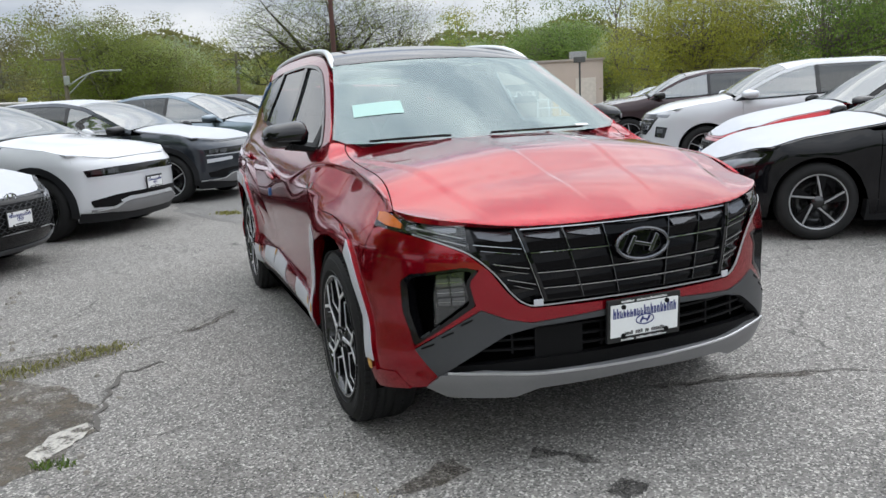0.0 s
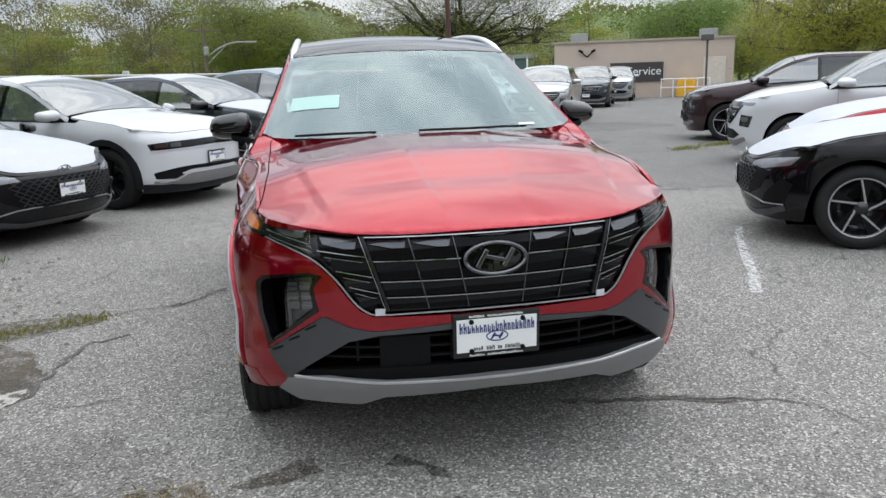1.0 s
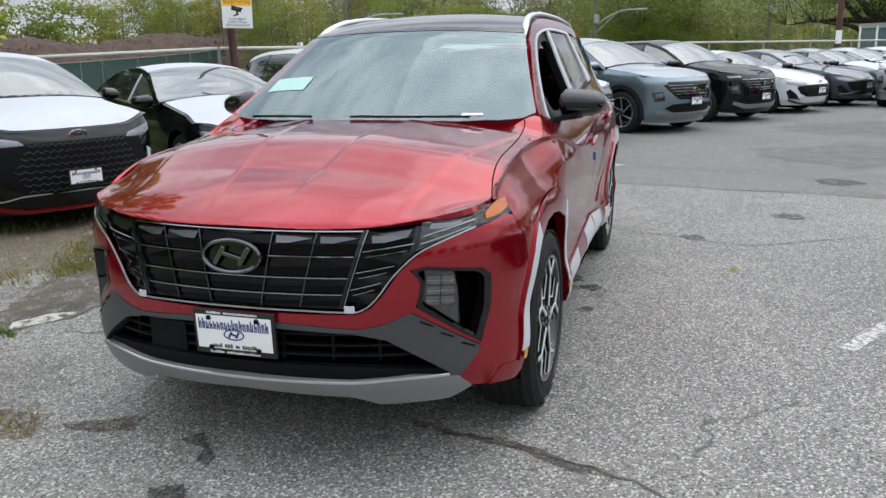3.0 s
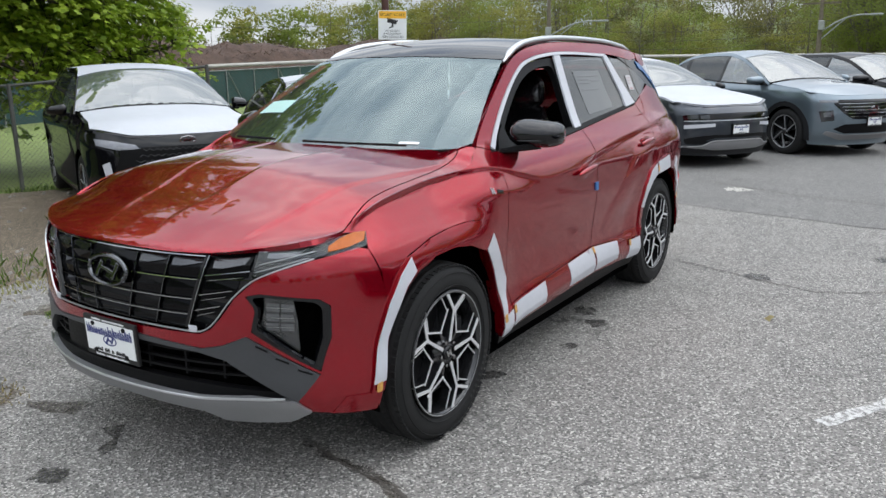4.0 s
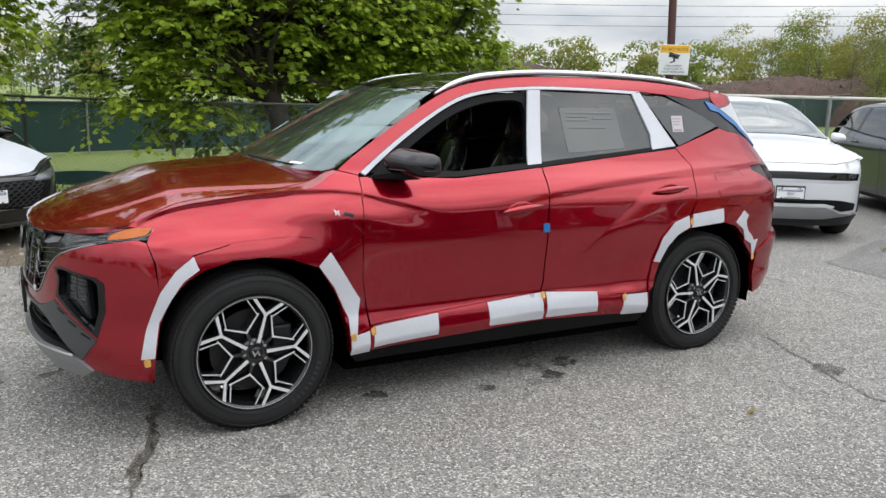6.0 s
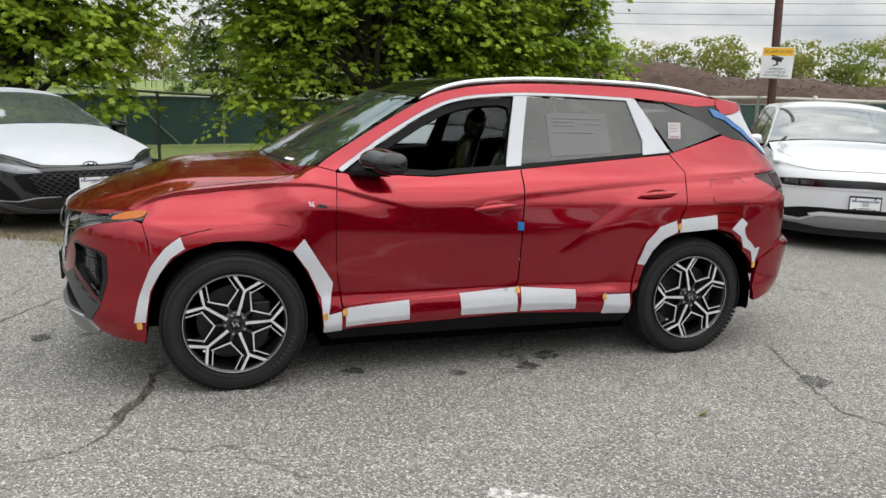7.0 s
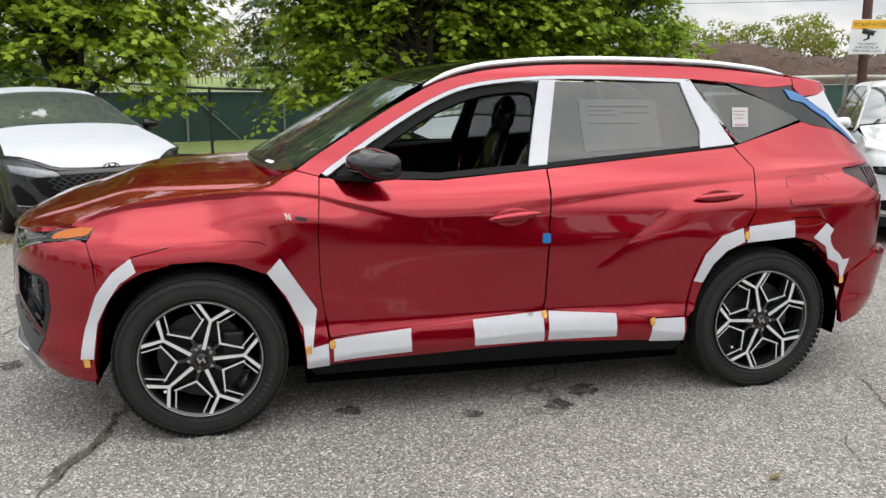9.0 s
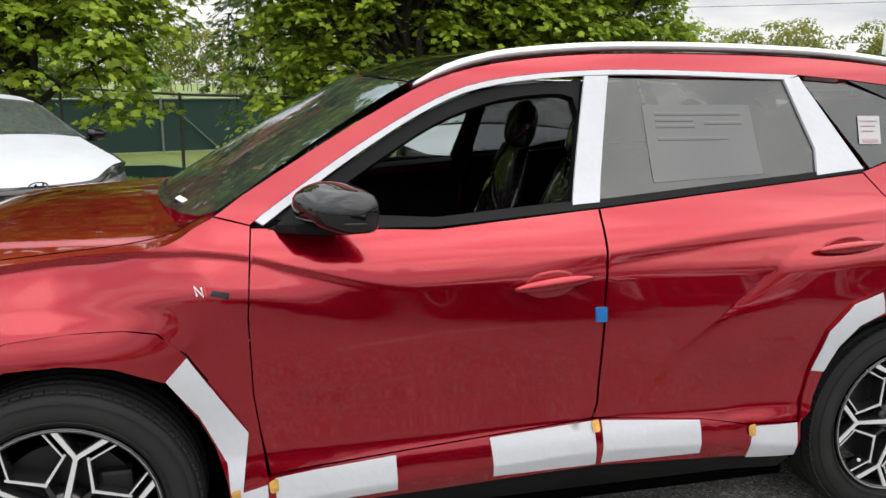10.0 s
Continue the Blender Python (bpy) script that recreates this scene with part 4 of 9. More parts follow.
def plate(parent, m, words=True):
    """A dealer's number-plate frame with its card; m puts it facing +x."""
    bm = bmesh.new()
    block(bm, (0.014, 0.312, 0.160), bevel=0.004)
    fr = part("plate_frame", bm, INK_BLACK, parent, "black dealer plate frame")
    fr.matrix_local = m
    bm = bmesh.new()
    block(bm, (0.004, 0.288, 0.120), at=(0.0075, 0, 0.001), bevel=0.001)
    part("card", bm, PAPER, fr, "white printed dealer card")
    face = Matrix.Translation((0.0100, 0, 0)) @ Matrix.Rotation(radians(90), 4, "Z") @ Matrix.Rotation(radians(90), 4, "X")
    rnd = random.Random(19)

    def word_row(name, material, lab, x, z, tall, runs):
        """Lettering too small to read: upright bars of uneven height along a row."""
        bm = bmesh.new()
        for y0, y1, pitch in runs:
            k = max(1, round((y1 - y0) / pitch))
            for i in range(k):
                h = tall * rnd.choice((1.0, 0.72, 0.72, 0.85, 1.0))
                c = y0 + (i + 0.5) * (y1 - y0) / k
                w_ = (y1 - y0) / k
                block(bm, (0.0014, w_ * 0.30, h), at=(x, c - w_ * 0.22, z - (tall - h) / 2))
                block(bm, (0.0014, w_ * 0.26, h * 0.72), at=(x, c + w_ * 0.24, z - (tall - h * 0.72) / 2))
                block(bm, (0.0013, w_ * 0.55, h * 0.22), at=(x, c, z - (tall - h) / 2 + h * rnd.choice((0.36, -0.36, 0.0))))
        part(name, bm, material, fr, lab)

    if words:
        word_row("card_lettering", INK, "dark blue lettering bars", 0.010, 0.030, 0.038, ((-0.136, 0.136, 0.0145),))
        word_row("address_bar", INK_BLACK, "black lettering bars", 0.010, -0.047, 0.015, ((-0.085, -0.050, 0.010), (-0.040, -0.008, 0.010), (0.002, 0.018, 0.010), (0.028, 0.085, 0.010)))
        for z in (0.071, -0.071):
            word_row("frame_lettering", PAPER, "", 0.0085, z, 0.008, ((-0.10, -0.045, 0.008), (-0.035, 0.095, 0.008)))
    else:
        word_row("card_lettering", INK, "dark blue lettering bars", 0.010, 0.032, 0.032, ((-0.132, 0.132, 0.022),))
        word_row("address_bar", INK_BLACK, "black lettering bars", 0.010, -0.046, 0.014, ((-0.07, 0.07, 0.016),))
    bm = bmesh.new()
    for i in range(20):
        a, b = 2 * math.pi * i / 20, 2 * math.pi * (i + 1) / 20
        rod(bm, (0.010, 0.038 * math.cos(a), 0.018 * math.sin(a) - 0.005), (0.010, 0.038 * math.cos(b), 0.018 * math.sin(b) - 0.005), 0.0022, n=5)
    for y in (-0.014, 0.014):
        block(bm, (0.003, 0.007, 0.025), at=(0.010, y, -0.005), turn=Matrix.Rotation(radians(-30), 4, "X"))
    block(bm, (0.003, 0.028, 0.006), at=(0.010, 0, -0.005), turn=Matrix.Rotation(radians(-15), 4, "X"))
    part("card_mark", bm, INK, fr, "blue oval mark")
    for y, z in ((-0.092, 0.052), (0.092, 0.052), (-0.092, -0.055), (0.092, -0.055)):
        bm = bmesh.new()
        rod(bm, (0.008, y, z), (0.014, y, z), 0.009, n=10)
        part("plate_screw", bm, BLACK_PLASTIC, fr)
    return fr


plate(hero, Matrix.Translation((0.905, -0.004, 0.535)) @ Matrix.Rotation(radians(2), 4, "Y"))

# bonnet, windscreen, roof
front_rim = [(rim_x(y) - 0.002, y) for y in (0.0, 0.08, 0.16, 0.24, 0.32, 0.40, 0.46, 0.52, 0.58, 0.64, 0.69, 0.73, 0.755)]
hood_side = spline([(x, HERO.skin(*HERO.side(x, z)).y - 0.0006) for x, z in ((0.52, 0.947), (0.437, 0.984), (0.27, 1.032), (0.0, 1.061), (-0.24, 1.082), (-0.325, 1.104), (-0.375, 1.134), (-0.425, 1.159))], 4)
hood_back = [(-0.43, 0.70), (-0.425, 0.45), (-0.42, 0.2), (-0.42, 0.0)]
half = front_rim + hood_side + hood_back
sheet("bonnet", [half + [(x, -y) for x, y in half[::-1][1:-1]]], hood_at, RED, hero, "red bonnet with raised folds", step=0.022, depth=0.02, middle=(0.2, 0, 0), creases=[[(x, sg * (c + k * x)) for x in (-0.40, -0.1, 0.2, 0.5, 0.80)] for sg in (1, -1) for c, k in ((0.228, -0.10), (0.206, -0.10), (0.672, -0.21), (0.702, -0.21))])
bonnet_seam = spline([(0.524, 0.803), (0.427, 0.778), (0.322, 0.762), (0.149, 0.749), (-0.048, 0.747), (-0.215, 0.742), (-0.324, 0.738), (-0.365, 0.734), (-0.392, 0.722)], 5)
for sg in (1, -1):
    ribbon("bonnet_seam", [[(x, sg * y) for x, y in bonnet_seam]], hood_at, DARK, hero, 0.005, 0.0008, middle=(0.2, 0, 0))
for sg in (1, -1):
    ribbon("washer_jet", [[(-0.31, sg * 0.25), (-0.32, sg * 0.25)]], hood_at, BLACK_PLASTIC, hero, 0.02, 0.008, middle=(0.2, 0, 0))


screen_edge = curve([(-0.30, 1.092), (-0.42, 1.165), (-0.51, 1.22), (-0.69, 1.327), (-0.89, 1.44), (-1.10, 1.545), (-1.32, 1.601)])


def bow(y):
    """How far the windscreen reaches ahead of its corners."""
    return 0.15 * max(0.0, 1 - (abs(y) / 0.74) ** 2)


def screen_at(x, y):
    xe = x - bow(y)
    z = screen_edge(xe)
    return Vector((x, y, z + HERO.crown(min(xe, -0.42)) * (1 - min(1.2, abs(y) / max(0.3, HERO.half(xe, z))) ** 2.2)))


def roof_at(x, y):
    """The roof, its front edge bowed with the windscreen."""
    xe = x - bow(y) * ease(-2.3, -1.0, x)
    ze = HERO.edge(xe)
    return Vector((x, y, ze + HERO.crown(xe) * (1 - min(1.2, abs(y) / max(0.3, HERO.half(xe, ze))) ** 2.2)))


def bowed(*pts):
    return [(x + bow(y), y) for x, y in pts]


def edge_y(x, inset=0.0):
    return HERO.half(x, HERO.edge(x)) - inset


ws_side = bowed(*[(x, edge_y(x, 0.012)) for x in (-0.44, -0.52, -0.6, -0.7, -0.8, -0.9, -1.0, -1.07)])
ws_top = bowed((-1.07, 0.60), (-1.06, 0.45), (-1.055, 0.25), (-1.05, 0.0))
ws_half = bowed((-0.35, 0.0), (-0.35, 0.2), (-0.36, 0.45), (-0.375, 0.62), (-0.395, 0.72)) + ws_side + ws_top
ws = sheet("windscreen", [ws_half + [(x, -y) for x, y in ws_half[::-1][1:-1]]], screen_at, WINDSCREEN, hero, "tinted windscreen reflecting grey sky", step=0.06, depth=0.0, middle=(-1, 0, 0.3))
ws.visible_shadow = False
rf_half = bowed((-1.06, 0.0), (-1.065, 0.25), (-1.07, 0.45), (-1.08, 0.59), (-1.12, edge_y(-1.12, 0.02))) + [(x, edge_y(x, 0.02)) for x in (-1.3, -1.5, -1.8, -2.1, -2.4, -2.7, -2.95)] + [(-3.0, 0.4), (-3.0, 0.0)]
sheet("roof", [rf_half + [(x, -y) for x, y in rf_half[::-1][1:-1]]], roof_at, BLACK_GLOSS, hero, "gloss black panoramic glass roof", step=0.06, depth=0.03, middle=(-1.8, 0, 0.3))
sp_half = [(-3.01, 0.0), (-3.01, edge_y(-3.01, 0.02)), (-3.12, edge_y(-3.12, 0.03)), (-3.22, edge_y(-3.2, 0.06)), (-3.29, 0.45), (-3.33, 0.2), (-3.34, 0.0)]
sheet("spoiler", [sp_half + [(x, -y) for x, y in sp_half[::-1][1:-1]]], HERO.over, RED, hero, "red roof spoiler", step=0.06, depth=0.035, middle=(-3.0, 0, 0.3), off=0.004)
both("spoiler_cheek", [S((-3.015, 1.578), (-3.23, 1.545), (-3.25, 1.527), (-3.05, 1.485), (-3.01, 1.53))], RED, step=0.05, depth=0.04, off=0.004)
# sunshade cluster behind the screen
bm = bmesh.new()
block(bm, (0.14, 0.24, 0.04), at=(-0.88, 0, 1.485), turn=Matrix.Rotation(radians(24), 4, "Y"), bevel=0.012)
part("mirror_housing", bm, BLACK_PLASTIC, hero)
for sg in (1, -1):
    bm = bmesh.new()
    pts = [(x, sg * (edge_y(x) - 0.026), HERO.over(x, edge_y(x) - 0.026).z + h) for x, h in ((-1.04, 0.004), (-1.14, 0.012), (-1.25, 0.016), (-1.4, 0.018), (-1.7, 0.018), (-2.1, 0.018), (-2.5, 0.017), (-2.72, 0.015), (-2.86, 0.010), (-2.98, 0.002))]
    pts = spline(pts, 4)
    ring = []
    for i, p in enumerate(pts):
        k = 0.4 + 0.6 * min(1, min(i, len(pts) - 1 - i) / 4)
        ring.append([bm.verts.new((p[0], p[1] + 0.019 * k * c, p[2] + 0.017 * k * s)) for c, s in [(math.cos(a), math.sin(a)) for a in [2 * math.pi * j / 10 for j in range(10)]]])
    for a, b in zip(ring, ring[1:]):
        for j in range(10):
            bm.faces.new((a[j], a[(j + 1) % 10], b[(j + 1) % 10], b[j]))
    bm.faces.new(ring[0]), bm.faces.new(ring[-1])
    part("roof_rail", bm, BRIGHT, hero, "silver roof rail", smooth=True)
    for x0, x1 in ((-1.13, -1.30), (-2.68, -2.9)):
        bm = bmesh.new()
        a, b = HERO.over(x0, edge_y(x0) - 0.035), HERO.over(x1, edge_y(x1) - 0.035)
        block(bm, (abs(x1 - x0), 0.020, 0.022), at=((x0 + x1) / 2, sg * (a.y + b.y) / 2, (a.z + b.z) / 2 + 0.004), turn=Matrix.Rotation(math.atan2(b.z - a.z, x1 - x0) - math.pi if x1 < x0 else 0, 4, "Y").inverted(), bevel=0.006)
        part("rail_foot", bm, BLACK_PLASTIC, hero)

# windows: film on the bright frame, black seals, panes
one("window_trim_film", [S((-0.545, 1.150), *spline([(-0.561, 1.162), (-0.822, 1.332), (-1.101, 1.484), (-1.308, 1.546), (-1.623, 1.576), (-1.95, 1.579), (-2.413, 1.568)], 4), *spline([(-2.36, 1.553), (-1.95, 1.564), (-1.623, 1.561), (-1.308, 1.530), (-1.101, 1.466), (-0.831, 1.315), (-0.585, 1.150)], 4), (-0.565, 1.138))], FILM, "white film on window trim", step=0.03, off=0.004, depth=0.008)
one("window_trim", [S((-0.545, 1.150), *spline([(-0.561, 1.162), (-0.822, 1.332), (-1.101, 1.484), (-1.308, 1.546), (-1.623, 1.576), (-1.95, 1.579), (-2.413, 1.568)], 4), *spline([(-2.36, 1.553), (-1.95, 1.564), (-1.623, 1.561), (-1.308, 1.530), (-1.101, 1.466), (-0.831, 1.315), (-0.585, 1.150)], 4), (-0.565, 1.138))], BLACK_GLOSS, "dark window trim", -1, step=0.03, off=0.004, depth=0.008)
one("pillar_film", [S((-1.607, 1.557), (-1.69, 1.560), (-1.597, 1.170), (-1.505, 1.164))], FILM, "white film on door pillar", step=0.05, off=0.006, depth=0.01)
one("door_pillar_trim", [S((-1.607, 1.557), (-1.69, 1.560), (-1.597, 1.170), (-1.505, 1.164))], BLACK_GLOSS, "gloss black pillar", -1, step=0.05, off=0.006, depth=0.01)
one("pillar_film", [S((-2.352, 1.552), (-2.412, 1.562), (-2.60, 1.252), (-2.41, 1.234), (-2.424, 1.32))], FILM, "white film on rear pillar", step=0.05, off=0.006, depth=0.01)
one("door_pillar_trim", [S((-2.352, 1.552), (-2.412, 1.562), (-2.60, 1.252), (-2.41, 1.234), (-2.424, 1.32))], BLACK_GLOSS, "gloss black pillar", -1, step=0.05, off=0.006, depth=0.01)
win_f = S(*spline([(-0.60, 1.156), (-0.832, 1.312), (-1.101, 1.463), (-1.308, 1.527), (-1.60, 1.552)], 4), (-1.505, 1.17), (-1.07, 1.138))
win_f_in = S(*spline([(-0.70, 1.172), (-0.86, 1.280), (-1.101, 1.418), (-1.308, 1.487), (-1.50, 1.508), (-1.565, 1.495)], 4), (-1.575, 1.44), (-1.515, 1.182), (-1.07, 1.150))
both("door_seal", [win_f, win_f_in], BLACK_PLASTIC, "black rubber window seal", step=0.05, off=-0.012, depth=[0.01, 0.035])
both("belt_seal", [S((-0.58, 1.128), (-1.066, 1.118), (-1.59, 1.155), (-2.60, 1.242), (-2.61, 1.262), (-1.59, 1.178), (-1.066, 1.142), (-0.66, 1.158))], BLACK_PLASTIC, step=0.05, off=0.004, depth=0.02)
win_r = S((-1.655, 1.556), (-2.36, 1.549), (-2.425, 1.33), (-2.415, 1.245), (-1.57, 1.172))
one("front_door_pane", [win_f], FRONT_GLASS, "closed clear pane", -1, step=0.06, off=-0.006, depth=0.004)
both("rear_door_pane", [win_r], SIDE_GLASS, "dark tinted pane", step=0.06, off=-0.004, depth=0.004)
both("quarter_pane", [S((-2.43, 1.55), (-2.62, 1.537), (-2.83, 1.465), (-3.02, 1.372), (-2.635, 1.256))], SIDE_GLASS, "dark tinted quarter pane", step=0.06, off=-0.002, depth=0.004)
both("corner_trim", [S((-0.60, 1.135), (-0.66, 1.190), (-0.745, 1.240), (-0.745, 1.14))], BLACK_PLASTIC, step=0.05, off=0.002, depth=0.02)
both("rear_pillar_trim", [S((-2.62, 1.553), (-2.85, 1.528), (-3.03, 1.543), (-3.05, 1.483), (-3.36, 1.252), (-3.03, 1.362), (-2.83, 1.468))], BLACK_GLOSS, step=0.05, off=-0.002, depth=0.02)
both("blue_film_strip", [S((-2.95, 1.521), (-3.01, 1.508), (-3.085, 1.476), (-3.26, 1.338), (-3.38, 1.240), (-3.36, 1.243), (-3.22, 1.340), (-3.06, 1.452), (-2.98, 1.470))], BLUE_FILM, "blue shipping film on rear pillar", step=0.05, off=0.005, depth=0.006)
both("tailgate_film", [S((-3.07, 1.478), (-3.20, 1.515), (-3.28, 1.348), (-3.44, 1.232), (-3.375, 1.243), (-3.24, 1.35))], FILM, "white film on tailgate edge", step=0.05, off=0.008, depth=0.01)
# film pieces on arches and skirts
for ring in (
    [(0.481, 0.397), (0.455, 0.525), (0.397, 0.679), (0.329, 0.769), (0.256, 0.821), (0.237, 0.767), (0.303, 0.723), (0.356, 0.647), (0.404, 0.554), (0.428, 0.40)],
    [(-0.292, 0.742), (-0.349, 0.803), (-0.50, 0.562), (-0.478, 0.379), (-0.446, 0.389), (-0.44, 0.477), (-0.371, 0.632)],
    [(-2.337, 0.601), (-2.38, 0.738), (-2.461, 0.826), (-2.572, 0.858), (-2.585, 0.792), (-2.492, 0.752), (-2.427, 0.684), (-2.386, 0.592)],
    [(-2.609, 0.865), (-2.862, 0.886), (-2.868, 0.805), (-2.60, 0.788)],
    [(-2.982, 0.796), (-3.06, 0.863), (-3.105, 0.83), (-3.085, 0.80), (-3.195, 0.665), (-3.235, 0.67), (-3.20, 0.55), (-3.165, 0.648), (-3.063, 0.747)],
    [(-0.45, 0.383), (-0.547, 0.402), (-0.550, 0.302), (-0.452, 0.296)],
    [(-0.569, 0.418), (-0.924, 0.442), (-0.928, 0.338), (-0.571, 0.320)],
    [(-1.219, 0.463), (-1.562, 0.483), (-1.572, 0.345), (-1.231, 0.345)],
    [(-1.592, 0.482), (-1.938, 0.452), (-1.943, 0.345), (-1.592, 0.348)],
    [(-2.13, 0.418), (-2.293, 0.420), (-2.300, 0.305), (-2.127, 0.305)],
):
    both("protective_film", [S(*ring)], FILM, "white protective film, cut edge", step=0.03, off=0.0115 if ring[0][1] < 0.5 and ring[0][0] < -0.4 else 0.0145, depth=0.003, creases=folds(SKIRT_FOLD) if ring[0][1] < 0.5 and ring[0][0] < -0.4 else ())
for x, z in ((0.455, 0.385), (-0.462, 0.384), (-0.566, 0.40), (-1.57, 0.47), (-2.13, 0.408), (-2.597, 0.825), (-3.205, 0.56)):
    both("glue_mark", [fillet(S((x - 0.012, z - 0.02), (x + 0.012, z - 0.022), (x + 0.016, z + 0.012), (x - 0.010, z + 0.020)), 0.008)], FILM_SCUFF, "amber glue mark", step=0.02, off=0.016, depth=0.001)
both("rear_bumper", [S((-3.205, 0.42), (-3.255, 0.578), (-3.44, 0.695), (-3.64, 0.70)) + [(HERO.SF + 0.15 + 3.1 + 1.29, 0.70), (HERO.SF + 0.15 + 3.1 + 1.29, 0.34)] + S((-3.45, 0.38), (-3.235, 0.322))], RED, step=0.05, off=0.01, depth=0.03)
END = HERO.SF + 0.15 + 3.1 + 1.297
both("tailgate", [S((-3.50, 0.72), (-3.53, 1.165), (-3.44, 1.236), (-3.27, 1.47)) + [(END, 1.50), (END, 0.71)]], RED, step=0.06, off=-0.012, depth=0.02)
both("tail_lamp", [S((-3.217, 1.124), (-3.50, 1.163)) + [(END - 0.15, 1.10), (END - 0.2, 1.02)] + S((-3.44, 0.994), (-3.377, 1.024), (-3.23, 1.10))], TAIL_LENS, "dark smoked red tail lamp", step=0.04, off=-0.006, depth=0.02)
for k in range(4):
    both_ribbon("tail_lamp_fin", [S((-3.36 - 0.03 * k, 1.13), (-3.39 - 0.02 * k, 1.03 + 0.005 * k))], RED_GAP, 0.006, 0.003, off=-0.004)

# handles, mirrors, badge, tag
def mirror_shell(bm, at, sg, k0=1.0):
    """A wing mirror's housing: blunt behind, rounded ahead, a little lower at its tip."""
    rows_m = []
    for i in range(13):
        a = -1 + 2 * i / 12
        k = (1 - abs(a) ** 4.5) ** 0.5 if abs(a) < 1 else 0.0
        ring = []
        for j in range(20):
            t = 2 * math.pi * j / 20
            c, s = math.cos(t), math.sin(t)
            ex = (abs(c) ** (0.8 if c > 0 else 0.42)) * (1 if c > 0 else -1)
            ez = (abs(s) ** (0.7 if c > 0 else 0.5)) * (1 if s > 0 else -1) * (1 - 0.28 * max(ex, 0.0))
            ring.append(bm.verts.new((at[0] + k0 * (0.085 * k * ex - 0.050 * a), sg * (at[1] + k0 * 0.110 * a), at[2] + k0 * (0.064 * k * ez * (1 - 0.15 * a) - 0.006 * a))))
        rows_m.append(ring)
    for a, b in zip(rows_m, rows_m[1:]):
        for j in range(20):
            bm.faces.new((a[j], a[(j + 1) % 20], b[(j + 1) % 20], b[j]))
    bm.faces.new(rows_m[0]), bm.faces.new(rows_m[-1])
    bmesh.ops.remove_doubles(bm, verts=bm.verts, dist=0.002)


for x0, x1, z0, z1 in ((-1.268, -1.535, 0.940, 0.966), (-2.318, -2.583, 1.008, 1.022)):
    for sg in (1, -1):
        c = HERO.skin(*HERO.side((x0 + x1) / 2, (z0 + z1) / 2))
        tilt = Matrix.Rotation(math.atan2(z1 - z0, x0 - x1), 4, "Y")
        bm = bmesh.new()
        bmesh.ops.create_uvsphere(bm, u_segments=20, v_segments=10, radius=1, matrix=Matrix.Translation((c.x, sg * (c.y + 0.022), c.z)) @ tilt @ Matrix.Diagonal((0.130, 0.016, 0.019, 1)))
        h = part("door_handle", bm, RED, hero, smooth=True)
        bm = bmesh.new()
        bmesh.ops.create_uvsphere(bm, u_segments=20, v_segments=10, radius=1, matrix=Matrix.Translation((c.x + 0.005, sg * (c.y + 0.000), c.z - 0.006)) @ tilt @ Matrix.Diagonal((0.085, 0.006, 0.042, 1)))
        part("handle_recess", bm, RED, h, smooth=True)
for sg in (1, -1):
    bm = bmesh.new()
    mirror_shell(bm, (-0.755, 0.935, 1.198), sg)
    mi = part("wing_mirror", bm, BLACK_GLOSS, hero, "gloss black wing mirror", smooth=True)
    bm = bmesh.new()
    feet = [(-0.585, 0.800, 1.136), (-0.585, 0.810, 1.118), (-0.76, 0.820, 1.108), (-0.76, 0.800, 1.138)]
    ends = [(-0.655, 0.928, 1.160), (-0.655, 0.928, 1.132), (-0.80, 0.943, 1.126), (-0.80, 0.943, 1.163)]
    lo, hi = [bm.verts.new((x, sg * y, z)) for x, y, z in feet], [bm.verts.new((x, sg * y, z)) for x, y, z in ends]
    bm.faces.new(lo), bm.faces.new(hi)
    for i in range(4):
        bm.faces.new((lo[i], lo[(i + 1) % 4], hi[(i + 1) % 4], hi[i]))
    bmesh.ops.recalc_face_normals(bm, faces=bm.faces)
    bmesh.ops.bevel(bm, geom=bm.edges[:], offset=0.006, segments=2, affect="EDGES")
    part("mirror_arm", bm, BLACK_PLASTIC, mi)
    bm = bmesh.new()
    loop = [(-0.755 + 0.087 * math.cos(t) - 0.05 * math.sin(t), sg * (0.935 + 0.104 * math.sin(t)), 1.174) for t in [2 * math.pi * i / 28 for i in range(28)]]
    for i in range(28):
        rod(bm, loop[i], loop[(i + 1) % 28], 0.0022, n=5)
    part("mirror_seam", bm, GREY_TRIM, mi)
both("wing_badge", [S((-0.425, 0.982), (-0.470, 0.972), (-0.466, 0.957), (-0.418, 0.967))], BLACK_GLOSS, "small black badge", step=0.03, off=0.002, depth=0.002)
both_ribbon("wing_badge_letter", [S((-0.385, 0.968), (-0.377, 0.992), (-0.402, 0.966), (-0.395, 0.990))], BRIGHT, 0.006, 0.003)
both_ribbon("wing_badge_letter", [S((-0.408, 0.968), (-0.402, 0.992))], INK_RED, 0.005, 0.003)
sheet("door_edge_guard", [fillet(S((-1.545, 0.866), (-1.582, 0.866), (-1.584, 0.820), (-1.547, 0.821)), 0.004)], HERO.skin, BLUE_FILM, hero, "blue plastic door edge guard", step=0.02, off=0.008, depth=0.008)
sheet("door_edge_guard", [fillet(S((-1.545, 0.866), (-1.582, 0.866), (-1.584, 0.820), (-1.547, 0.821)), 0.004)], lambda u, v: (lambda p: Vector((p.x, -p.y, p.z)))(HERO.skin(u, v)), BLUE_FILM, hero, "blue plastic door edge guard", step=0.02, off=0.008, depth=0.008)
